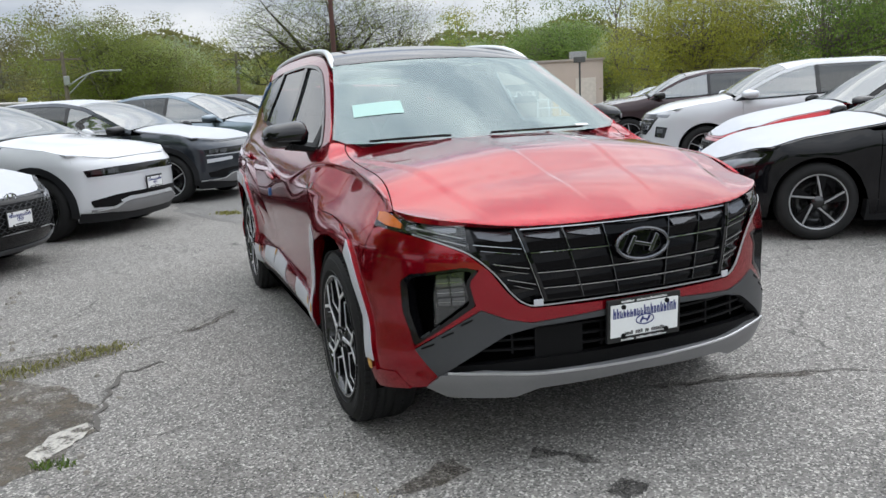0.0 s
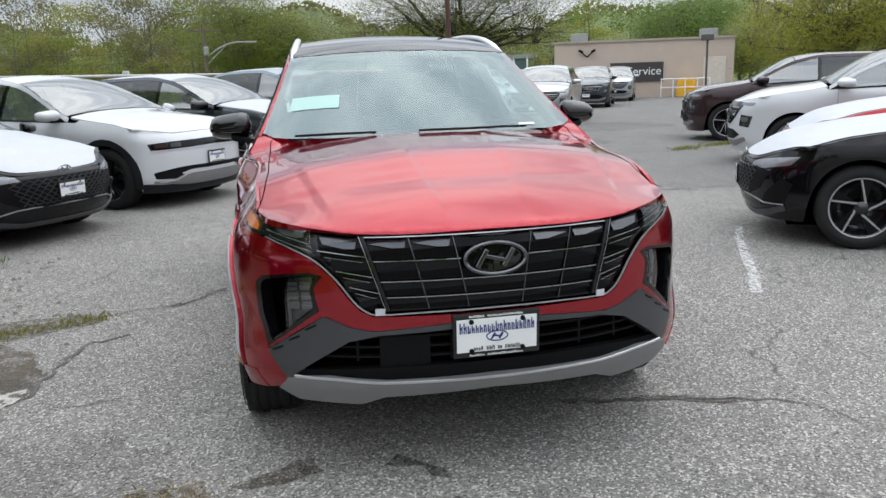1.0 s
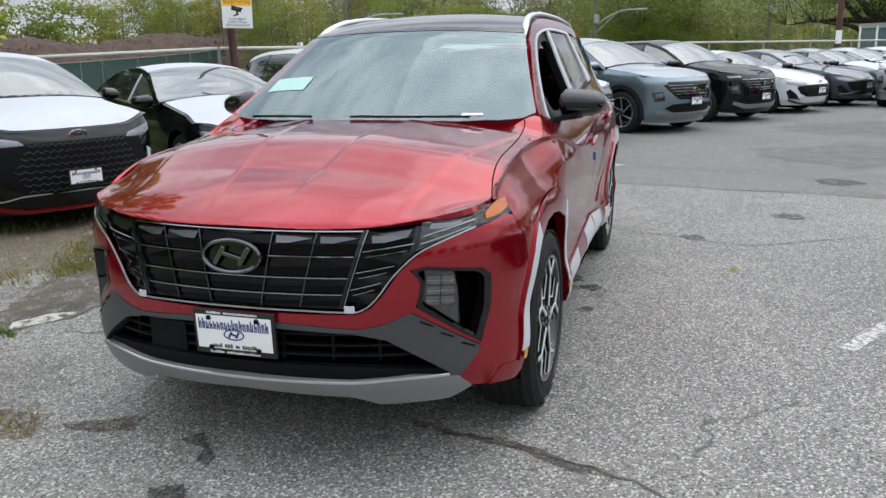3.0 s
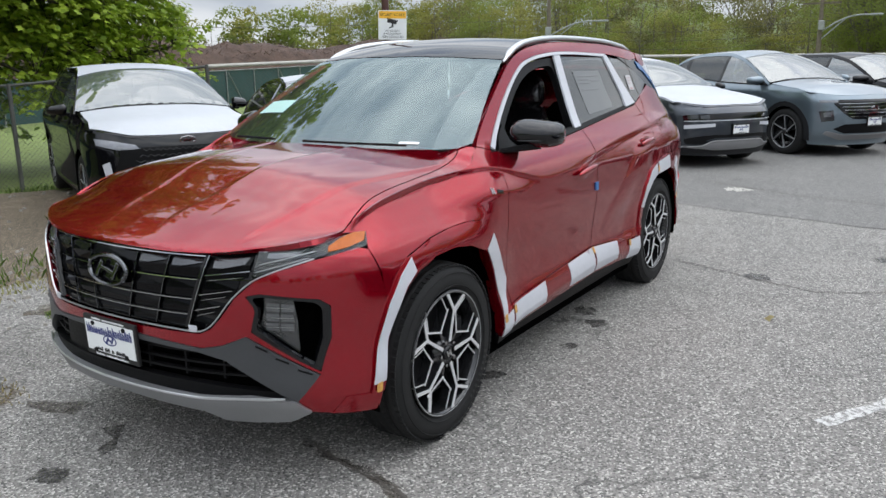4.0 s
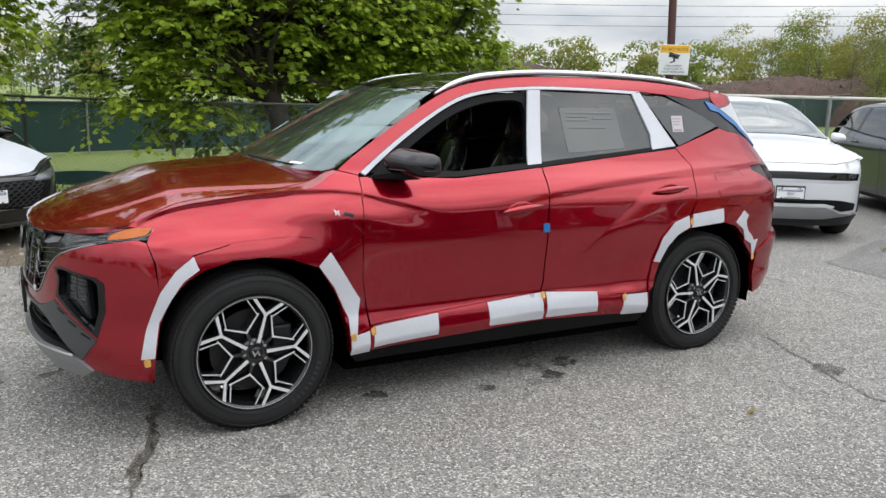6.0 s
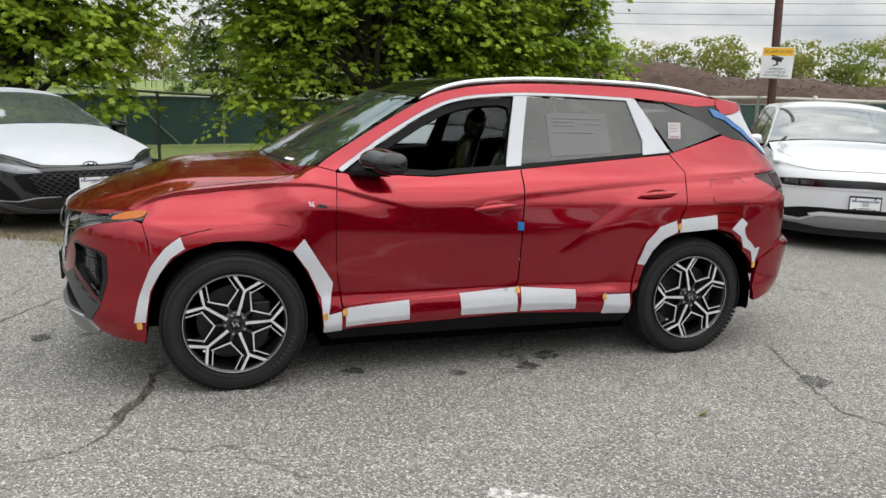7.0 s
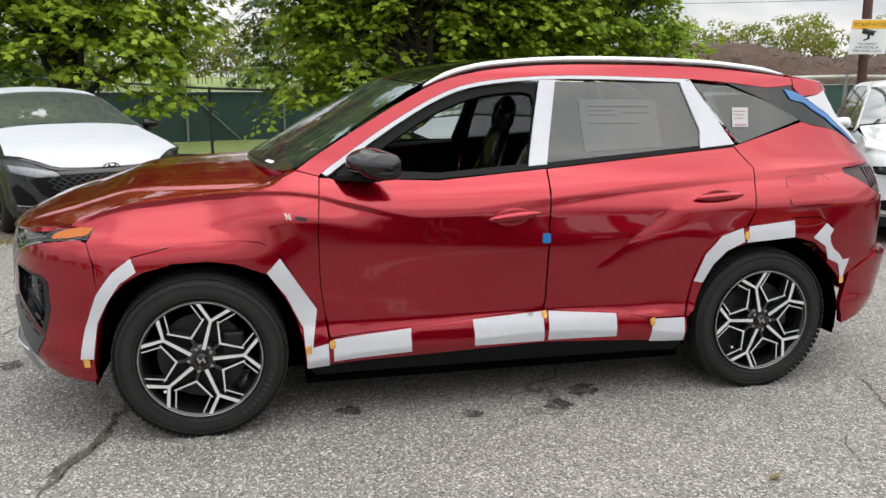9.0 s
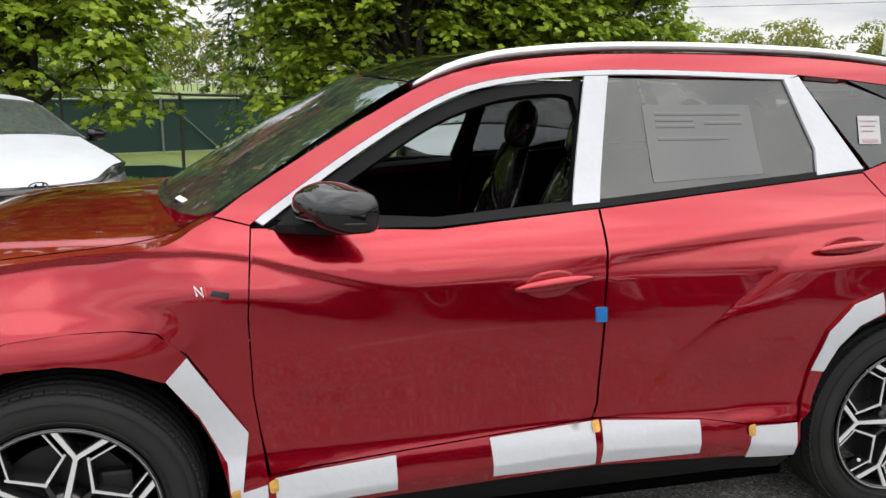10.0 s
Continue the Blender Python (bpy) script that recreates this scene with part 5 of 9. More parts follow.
lab = sheet("quarter_sticker", [S((-2.626, 1.430), (-2.717, 1.430), (-2.700, 1.334), (-2.611, 1.334))], HERO.skin, PAPER_DIM, hero, "pale printed sticker on dark glass", step=0.03, off=0.002, depth=0.0006)
ribbon("sticker_print", [S((-2.63, 1.412), (-2.70, 1.412)), S((-2.63, 1.395), (-2.69, 1.395)), S((-2.63, 1.378), (-2.68, 1.378))], HERO.skin, INK_DIM, hero, 0.006, 0.0006, off=0.003)
ribbon("sticker_print", [S((-2.625, 1.345), (-2.69, 1.345))], HERO.skin, INK_DIM, hero, 0.014, 0.0006, off=0.003)


# wheels
def ring_mesh(bm, r0, r1, y0, y1, n=48):
    lathe(bm, [(r0, y0), (r0, y1), (r1, y1), (r1, y0), (r0, y0)], n)


def hero_wheel(parent, m, turned):
    """An alloy wheel facing +y: five forked arms over dark inner arms."""
    RR = 0.260
    bm = bmesh.new()
    lathe(bm, [(RR + 0.006, 0.0), (RR + 0.004, 0.004), (RR - 0.006, 0.002), (RR - 0.014, -0.02), (RR - 0.022, -0.10), (RR - 0.02, -0.19)], 56)
    w = part("wheel", bm, ALLOY_BLACK, parent, "two-tone alloy wheel with black tyre", smooth=True)
    w.matrix_local = m
    part("tyre", tyre_mesh(0.374, RR + 0.004, 0.240, n=84), RUBBER, w, "black radial tyre", smooth=True)
    bm = bmesh.new()
    lathe(bm, [(RR + 0.003, 0.0025), (RR + 0.001, 0.0035), (RR - 0.002, 0.003), (RR - 0.004, -0.002)], 56)
    part("rim_edge", bm, SATIN_ALLOY, w, smooth=True)
    bm = bmesh.new()
    lathe(bm, [(0.001, -0.075), (0.19, -0.075), (0.19, -0.085)], 40)
    part("brake_disc", bm, mat_disc, w)
    bm = bmesh.new()
    block(bm, (0.09, 0.05, 0.15), at=(-0.135, -0.07, 0.03), bevel=0.012)
    part("brake_caliper", bm, mat_disc, w)
    bm = bmesh.new()
    lathe(bm, [(0.001, -0.012), (0.05, -0.012), (0.066, -0.02), (0.070, -0.06)], 30)
    part("hub", bm, ALLOY_BLACK, w, smooth=True)
    q = RR / 0.25
    for k in range(5):
        a = turned + 72 * k
        arms = [bar_poly(polar(0.046 * q, a), polar(0.176 * q, a), 0.022, 0.016), bar_poly(polar(0.168 * q, a - 2), polar(0.250 * q, a + 16), 0.016, 0.021), bar_poly(polar(0.168 * q, a + 2), polar(0.250 * q, a - 16), 0.016, 0.021)]
        bm = bmesh.new()
        for pl in arms:
            prism(bm, pl, -0.050, -0.003)
        sp = part("spoke", bm, ALLOY_BLACK, w)
        bm = bmesh.new()
        for i, pl in enumerate(arms):
            c = Vector((sum(p[0] for p in pl) / 4, sum(p[1] for p in pl) / 4))
            along = (Vector(pl[1]) - Vector(pl[0])).normalized()
            across = Vector((-along.y, along.x))
            prism(bm, [tuple(c + along * (Vector(p) - c).dot(along) * 0.985 + across * (Vector(p) - c).dot(across) * 0.70) for p in pl], -0.004, 0.0005 + 0.0003 * i)
        part("spoke_face", bm, MACHINED, sp)
        b = a + 36
        inner = [bar_poly(polar(0.050 * q, b), polar(0.102 * q, b), 0.016, 0.012), bar_poly(polar(0.097 * q, b - 3), polar(0.178 * q, b + 27), 0.012, 0.009), bar_poly(polar(0.097 * q, b + 3), polar(0.178 * q, b - 27), 0.012, 0.009),
                 bar_poly(polar(0.170 * q, b + 25), polar(0.246 * q, b + 13), 0.007, 0.008), bar_poly(polar(0.170 * q, b - 25), polar(0.246 * q, b - 13), 0.007, 0.008)]
        bm = bmesh.new()
        for pl in inner:
            prism(bm, pl, -0.055, -0.014)
        si = part("inner_spoke", bm, ALLOY_BLACK, w)
        bm = bmesh.new()
        for i, pl in enumerate(inner[1:]):
            c = Vector((sum(p[0] for p in pl) / 4, sum(p[1] for p in pl) / 4))
            along = (Vector(pl[1]) - Vector(pl[0])).normalized()
            across = Vector((-along.y, along.x))
            prism(bm, [tuple(c + along * (Vector(p) - c).dot(along) * 0.97 + across * (Vector(p) - c).dot(across) * 0.66) for p in pl], -0.015, -0.011 - 0.0003 * i)
        part("inner_spoke_face", bm, MACHINED, si)
        bm = bmesh.new()
        x, z = polar(0.052, a + 36)
        rod(bm, (x, -0.02, z), (x, 0.0, z), 0.0095, 0.008, n=6)
        part("wheel_nut", bm, CHROME, w)
    bm = bmesh.new()
    lathe(bm, [(0.001, 0.003), (0.026, 0.002), (0.031, -0.004), (0.031, -0.02)], 24)
    cp = part("centre_cap", bm, BLACK_GLOSS, w, smooth=True)
    bm = bmesh.new()
    for dx in (-0.011, 0.011):
        prism(bm, bar_poly((dx - 0.005, -0.012), (dx + 0.005, 0.012), 0.006, 0.006), 0.002, 0.005)
    prism(bm, bar_poly((-0.012, 0.008), (0.012, -0.008), 0.005, 0.005), 0.002, 0.005)
    part("cap_mark", bm, BRIGHT, cp)
    bm = bmesh.new()
    rod(bm, (*[polar(0.205, -40)[0]], 0.0, polar(0.205, -40)[1]), (polar(0.205, -40)[0], 0.006, polar(0.205, -40)[1]), 0.006, n=8)
    part("balance_dot", bm, PAPER, w)
    bm = bmesh.new()
    for i, a in enumerate(range(196, 240, 5)):
        p = polar(0.306, a)
        block(bm, (0.011, 0.0025, 0.020), at=(p[0], 0.0055, p[1]), turn=Matrix.Rotation(radians(90 - a), 4, "Y"))
    part("tyre_lettering", bm, mat_letter, w, "moulded sidewall lettering")
    bm = bmesh.new()
    for i in range(80):
        a = 360 / 80 * i
        for r, y, sz in ((0.3655, -0.016, (0.021, 0.022, 0.006)), (0.3725, -0.075, (0.021, 0.022, 0.005)), (0.3725, -0.165, (0.021, 0.022, 0.005))):
            p = polar(r, a + (2 if y < -0.05 else 0))
            block(bm, sz, at=(p[0], y, p[1]), turn=Matrix.Rotation(radians(90 - a), 4, "Y"))
    part("tread", bm, RUBBER, w, "siped tyre tread")["kind"] = "stuff"
    bm = bmesh.new()
    for r in (0.284, 0.338):
        lathe(bm, [(r - 0.0015, 0.0045), (r, 0.0085), (r + 0.0015, 0.0045)], 72)
    part("sidewall_ring", bm, RUBBER, w)
    return w


mat_disc = mat("brake_steel", (0.035, 0.035, 0.037), rough=0.45, metal=0.8)
mat_letter = mat("worn_rubber", (0.018, 0.018, 0.018), rough=0.6)
flip = Matrix.Rotation(math.pi, 4, "Z")
for x, y, z, turned in ((0.0, 0.912, 0.362, 33), (-2.757, 0.886, 0.362, 3)):
    hero_wheel(hero, Matrix.Translation((x, y, z)), turned)
    hero_wheel(hero, Matrix.Translation((x, -y, z)) @ flip, turned)
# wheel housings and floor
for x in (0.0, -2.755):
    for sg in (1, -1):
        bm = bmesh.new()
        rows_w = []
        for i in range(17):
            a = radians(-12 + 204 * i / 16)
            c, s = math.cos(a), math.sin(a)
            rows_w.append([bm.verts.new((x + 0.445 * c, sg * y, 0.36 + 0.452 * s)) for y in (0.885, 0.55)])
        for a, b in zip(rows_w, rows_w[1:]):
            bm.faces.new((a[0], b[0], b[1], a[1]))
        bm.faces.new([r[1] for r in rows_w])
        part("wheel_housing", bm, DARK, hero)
# Plain dark blocks set low to deepen the shade under the car.
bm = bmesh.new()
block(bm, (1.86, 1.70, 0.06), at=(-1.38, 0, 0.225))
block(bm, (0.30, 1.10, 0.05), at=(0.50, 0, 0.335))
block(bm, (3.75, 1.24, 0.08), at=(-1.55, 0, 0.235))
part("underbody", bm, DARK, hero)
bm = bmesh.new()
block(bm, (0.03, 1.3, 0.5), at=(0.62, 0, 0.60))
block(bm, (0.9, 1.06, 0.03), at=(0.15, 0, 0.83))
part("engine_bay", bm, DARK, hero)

# cabin
bm = bmesh.new()
block(bm, (0.42, 1.44, 0.20), at=(-0.66, 0, 1.02), bevel=0.06, seg=3)
block(bm, (0.16, 0.40, 0.10), at=(-0.72, 0.37, 1.13), bevel=0.04)
block(bm, (0.55, 0.24, 0.36), at=(-1.05, 0, 0.74), bevel=0.05)
part("dashboard", bm, CLOTH, hero, "black dashboard and console")
bm = bmesh.new()
block(bm, (0.30, 1.30, 0.02), at=(-0.53, 0, 1.10), turn=Matrix.Rotation(radians(6), 4, "Y"))
part("dash_top", bm, CLOTH, hero)
bm = bmesh.new()
M = Matrix.Translation((-0.93, 0.37, 1.03)) @ Matrix.Rotation(radians(-65), 4, "Y")
for i in range(24):
    a, b = 2 * math.pi * i / 24, 2 * math.pi * (i + 1) / 24
    rod(bm, M @ Vector((0.18 * math.cos(a), 0.18 * math.sin(a), 0)), M @ Vector((0.18 * math.cos(b), 0.18 * math.sin(b), 0)), 0.015, n=7)
for a in (0, 120, 240):
    rod(bm, M @ Vector((0, 0, -0.02)), M @ Vector((0.18 * math.cos(radians(a)), 0.18 * math.sin(radians(a)), 0)), 0.016, n=6)
part("steering_wheel", bm, CLOTH, hero, "black steering wheel", smooth=True)


def seat(y, x, wrap, wide=0.50):
    """A seat with its cushion, back and headrest; a crumpled plastic cover on the front ones."""
    bm = bmesh.new()
    block(bm, (0.52, wide, 0.16), at=(x, y, 0.62), turn=Matrix.Rotation(radians(-8), 4, "Y"), bevel=0.05, seg=3)
    st = part("seat", bm, wrap, hero, "black seat under crinkled plastic wrap", smooth=True)
    bm = bmesh.new()
    rows_s = []
    for i in range(9):
        t = i / 8
        wd = wide * (0.5 - 0.06 * t - 0.16 * ease(0.75, 1.0, t))
        rows_s.append((x - 0.26 - 0.20 * t, wd, 0.60 + 0.66 * t, 0.075 - 0.03 * t))
    ring = []
    rnd = random.Random(int(100 * (x + y)))
    for cx, wd, cz, th in rows_s:
        ring.append([bm.verts.new((cx + th * math.cos(2 * math.pi * j / 20) * (1 if j % 2 else 1.08) + rnd.uniform(-0.006, 0.006), y + wd * math.sin(2 * math.pi * j / 20), cz + rnd.uniform(-0.008, 0.008))) for j in range(20)])
    for a, b in zip(ring, ring[1:]):
        for j in range(20):
            bm.faces.new((a[j], a[(j + 1) % 20], b[(j + 1) % 20], b[j]))
    bm.faces.new(ring[0]), bm.faces.new(ring[-1])
    part("seat_back", bm, wrap, st, smooth=True)
    bm = bmesh.new()
    bmesh.ops.create_icosphere(bm, subdivisions=3, radius=1, matrix=Matrix.Translation((x - 0.485, y, 1.345)) @ Matrix.Rotation(radians(-12), 4, "Y") @ Matrix.Diagonal((0.06, 0.13, 0.125, 1)))
    for v in bm.verts:
        v.co += Vector((rnd.uniform(-0.005, 0.005), rnd.uniform(-0.005, 0.005), rnd.uniform(-0.005, 0.005)))
    part("headrest", bm, wrap, st, smooth=True)


seat(0.37, -1.25, PLASTIC_WRAP)
seat(-0.37, -1.25, PLASTIC_WRAP)
seat(0.36, -2.08, CLOTH, 0.62)
seat(-0.36, -2.08, CLOTH, 0.62)
both("door_card", [S((-0.60, 1.120), (-0.60, 0.45), (-1.57, 0.50), (-1.57, 1.145), (-1.07, 1.112))], CLOTH, "black door lining", step=0.08, off=-0.07, depth=0.0)
both("door_card", [S((-1.61, 1.150), (-1.61, 0.50), (-2.28, 0.50), (-2.58, 0.90), (-2.60, 1.235))], CLOTH, "black door lining", step=0.08, off=-0.07, depth=0.0)
both("door_ledge", [S((-0.58, 1.128), (-1.066, 1.116), (-1.59, 1.153), (-2.60, 1.240), (-2.60, 1.225), (-1.59, 1.137), (-1.066, 1.10), (-0.58, 1.11))], CLOTH, step=0.08, off=-0.05, depth=0.0)
for sg in (1, -1):
    bm = bmesh.new()
    rod(bm, (-1.55, sg * 0.78, 1.08), (-1.63, sg * 0.59, 1.53), 0.035, 0.03, n=8)
    part("cabin_pillar", bm, CLOTH, hero)
lin = [(-1.10, 0.0), (-1.10, 0.50), (-1.3, 0.56), (-2.7, 0.55), (-2.9, 0.4), (-2.9, 0.0)]
sheet("headliner", [lin + [(x, -y) for x, y in lin[::-1][1:-1]]], HERO.over, CLOTH, hero, step=0.1, depth=0.0, off=-0.04, middle=(-1.8, 0, 0.3))
# paper behind the screen, tag and wipers on it
lbl = sheet("windscreen_label", [bowed((-0.575, -0.635), (-0.575, -0.40), (-0.675, -0.385), (-0.675, -0.615))], screen_at, PAPER_GREEN, hero, "pale green paper label on windscreen", step=0.06, off=0.003, depth=0.0006, middle=(-1, 0, 0.3))
sheet("screen_tag", [bowed((-0.395, 0.46), (-0.400, 0.55), (-0.415, 0.55), (-0.410, 0.46))], screen_at, PAPER, hero, "small white tag on windscreen", step=0.03, off=0.003, depth=0.001, middle=(-1, 0, 0.3))
for y0, y1 in ((-0.05, 0.50), (-0.62, -0.25)):
    ribbon("wiper", [bowed(*[(-0.382 - 0.03 * max(0.0, abs(y0 + (y1 - y0) * i / 8) - 0.2), y0 + (y1 - y0) * i / 8) for i in range(9)])], screen_at, BLACK_PLASTIC, hero, 0.008, 0.004, off=0.001, middle=(-1, 0, 0.3))
# price sheet just outside the rear door pane, glass dimming put into its colours
sheet("window_sheet", [S((-1.80, 1.47), (-2.20, 1.47), (-2.21, 1.245), (-1.80, 1.225))], HERO.skin, mat("tint_dimmed_paper", (0.040, 0.044, 0.044), rough=0.5, coat=1.0, vary=0.08), hero, "price sheet on dark pane, greyed to look tinted", step=0.06, off=-0.002, depth=0.0)
ribbon("sheet_print", [S((-1.84, 1.44), (-2.16, 1.44)), S((-1.84, 1.42), (-1.98, 1.42)), S((-1.84, 1.40), (-1.98, 1.40)), S((-2.02, 1.41), (-2.16, 1.41)), S((-1.84, 1.36), (-2.1, 1.36))], HERO.skin, mat("tint_dimmed_print", (0.030, 0.033, 0.033), rough=0.5, coat=1.0), hero, 0.012, 0.0008, off=-0.0015)


# ---- other cars ----
STYLES = {
    "saloon": dict(wb=2.72, R=0.33, w=0.905, nose=[(0.18, 0.76), (0.32, 0.85), (0.5, 0.875), (0.64, 0.85), (0.74, 0.72)], tail=[(0.2, -3.68), (0.5, -3.82), (0.9, -3.80), (1.02, -3.74)],
                   edge=[(0.86, 0.60), (0.7, 0.70), (0.4, 0.795), (0, 0.875), (-0.5, 0.945), (-0.64, 0.985), (-1.0, 1.165), (-1.45, 1.345), (-1.9, 1.40), (-2.4, 1.365), (-2.9, 1.215), (-3.25, 1.07), (-3.5, 1.03), (-3.76, 0.98)],
                   belt=[(0.5, 0.86), (-0.6, 0.915), (-1.6, 0.95), (-2.6, 1.005), (-3.2, 1.045)], doors=(-0.46, -1.62, -2.50), win=(-0.72, -2.95), ws=(-0.62, -1.46), roof=(-1.47, -2.35), rear=(-2.36, -3.2), lid=(-3.22, -3.74), sill=0.22, lamp=(0.60, 0.70), clad=None),
    "crossover": dict(wb=3.0, R=0.36, w=0.94, nose=[(0.2, 0.76), (0.35, 0.83), (0.55, 0.84), (0.78, 0.82), (0.88, 0.72)], tail=[(0.2, -3.66), (0.5, -3.80), (1.0, -3.80), (1.3, -3.68), (1.5, -3.50)],
                      edge=[(0.84, 0.80), (0.7, 0.865), (0.4, 0.945), (0, 1.005), (-0.45, 1.06), (-0.6, 1.10), (-1.0, 1.32), (-1.5, 1.53), (-2.0, 1.595), (-2.8, 1.58), (-3.3, 1.50), (-3.55, 1.36), (-3.74, 1.16), (-3.8, 1.05)],
                      belt=[(0.5, 0.98), (-0.5, 1.02), (-2.0, 1.065), (-3.3, 1.16)], doors=(-0.52, -1.68, -2.72), win=(-0.72, -3.30), ws=(-0.58, -1.50), roof=(-1.51, -3.25), rear=(-3.27, -3.7), lid=(-3.71, -3.79), sill=0.26, lamp=(0.70, 0.79), clad="dark"),
    "suv": dict(wb=2.76, R=0.365, w=0.935, nose=[(0.2, 0.78), (0.35, 0.86), (0.55, 0.89), (0.8, 0.875), (0.98, 0.76)], tail=[(0.2, -3.52), (0.5, -3.68), (1.0, -3.62), (1.3, -3.50), (1.6, -3.28)],
                edge=[(0.86, 0.86), (0.6, 0.955), (0.27, 1.03), (0, 1.06), (-0.4, 1.12), (-0.5, 1.18), (-0.9, 1.42), (-1.2, 1.56), (-1.7, 1.65), (-2.4, 1.65), (-2.9, 1.60), (-3.2, 1.52), (-3.4, 1.30), (-3.55, 1.12), (-3.6, 1.0)],
                belt=[(0.5, 1.0), (-0.5, 1.08), (-1.6, 1.13), (-2.6, 1.22), (-3.2, 1.30)], doors=(-0.52, -1.59, -2.62), win=(-0.62, -3.05), ws=(-0.44, -1.16), roof=(-1.17, -3.1), rear=(-3.12, -3.45), lid=(-3.47, -3.58), sill=0.28, lamp=(0.80, 0.90), clad=None),
    "pickup": dict(wb=3.0, R=0.375, w=0.95, nose=[(0.25, 0.78), (0.4, 0.88), (0.6, 0.91), (0.85, 0.89), (1.0, 0.78)], tail=[(0.3, -3.98), (0.5, -4.04), (1.0, -4.05), (1.3, -4.02)],
                   edge=[(0.9, 0.90), (0.6, 0.98), (0.27, 1.05), (0, 1.08), (-0.4, 1.13), (-0.5, 1.19), (-0.9, 1.43), (-1.25, 1.60), (-1.7, 1.69), (-2.3, 1.68), (-2.75, 1.60), (-3.1, 1.36), (-3.3, 1.22), (-4.0, 1.22)],
                   belt=[(0.5, 1.02), (-0.5, 1.10), (-1.6, 1.14), (-2.7, 1.22), (-3.2, 1.22)], doors=(-0.52, -1.62, -2.60), win=(-0.62, -2.85), ws=(-0.44, -1.20), roof=(-1.22, -2.72), rear=(-2.75, -3.2), lid=(-3.25, -4.0), sill=0.32, lamp=(0.78, 0.88), clad="dark"),
}


def style_shape(st):
    w = st["w"]
    h = max(z for _, z in st["edge"])
    b = st["belt"][1][1]
    sh = Shape(mid=[(0.1, w - 0.10), (0.22, w - 0.045), (0.34, w - 0.012), (0.5, w - 0.015), (b * 0.76, w - 0.002), (b * 0.9, w), (b, w - 0.03), (b + 0.04, w - 0.055), (h - 0.10, w - 0.245), (h + 0.02, w - 0.34)],
               front=[(0.1, w - 0.10), (0.22, w - 0.045), (0.34, w - 0.012), (0.55, w - 0.015), (b * 0.8, w - 0.02), (b * 0.95, w - 0.06), (b + 0.08, w - 0.13)],
               nose=st["nose"], tail=st["tail"], edge=st["edge"], crown=[(0.9, 0.05), (0.3, 0.075), (-0.4, 0.07), (-1.0, 0.10), (-1.6, 0.05), (-2.5, 0.045), (-4, 0.03)],
               xf=0.12, xr=-st["wb"] - 0.30, blend=(-0.5, 0.0), pf=3.0, pr=3.6,
               relief=lambda x, z: -0.06 * ease(-st["wb"], -st["wb"] - 0.9, x) + 0.012 * ease(b - 0.02, b - 0.10, z) * ease(b - 0.42, b - 0.12, z))
    return sh


STYLES["hatch"] = dict(STYLES["saloon"], tail=[(0.2, -3.45), (0.5, -3.56), (0.95, -3.50), (1.2, -3.40)], edge=[(0.86, 0.62), (0.7, 0.72), (0.4, 0.83), (0, 0.92), (-0.5, 1.0), (-0.64, 1.05), (-1.0, 1.29), (-1.4, 1.53), (-1.9, 1.62), (-2.6, 1.59), (-3.0, 1.48), (-3.3, 1.2), (-3.5, 1.05)],
                       belt=[(0.5, 0.90), (-0.6, 0.985), (-1.6, 1.02), (-2.6, 1.08), (-3.2, 1.14)], doors=(-0.48, -1.60, -2.50), win=(-0.72, -3.0), ws=(-0.62, -1.41), roof=(-1.42, -3.0), rear=(-3.02, -3.34), lid=(-3.36, -3.5), lamp=(0.62, 0.73))
for st in STYLES.values():
    st["edge"] = [(x, z - 0.045 * ease(-0.5, -1.2, x)) for x, z in st["edge"]]
SHAPES = {k: style_shape(v) for k, v in STYLES.items()}
PAINTS = {
    "white": mat("white_paint", (0.60, 0.61, 0.63), rough=0.3, coat=1.0, vary=0.03, scale=2),
    "black": mat("black_paint", (0.004, 0.004, 0.005), rough=0.3, spec=0.0, coat=0.75, vary=0.1, scale=2),
    "graphite": paint("graphite_paint", (0.042, 0.049, 0.060), 0.85, 0.36),
    "silver": paint("silver_grey_paint", (0.46, 0.475, 0.49), 0.9, 0.3),
    "grey": paint("mid_grey_paint", (0.24, 0.25, 0.27), 0.9, 0.3),
    "charcoal": paint("charcoal_paint", (0.016, 0.0165, 0.018), 0.3, 0.4),
    "steel_blue": paint("steel_blue_paint", (0.17, 0.215, 0.25), 0.7, 0.3),
    "maroon": paint("dark_maroon_paint", (0.035, 0.016, 0.018), 0.4),
    "crimson": paint("crimson_paint", (0.36, 0.005, 0.012), 0.9, 0.3),
    "pale_green": paint("pale_green_grey_paint", (0.42, 0.47, 0.44), 0.3),
}
HOOD_FILM = mat("bonnet_film", (0.50, 0.515, 0.55), rough=0.42, vary=0.05, scale=5, fine=30, bump=0.002)
GRILLE_SATIN = mat("satin_grille", (0.075, 0.077, 0.082), rough=0.35, metal=0.5, vary=0.1)
CLAD = mat("dark_cladding", (0.014, 0.0145, 0.016), rough=0.5, spec=0.25, vary=0.12)


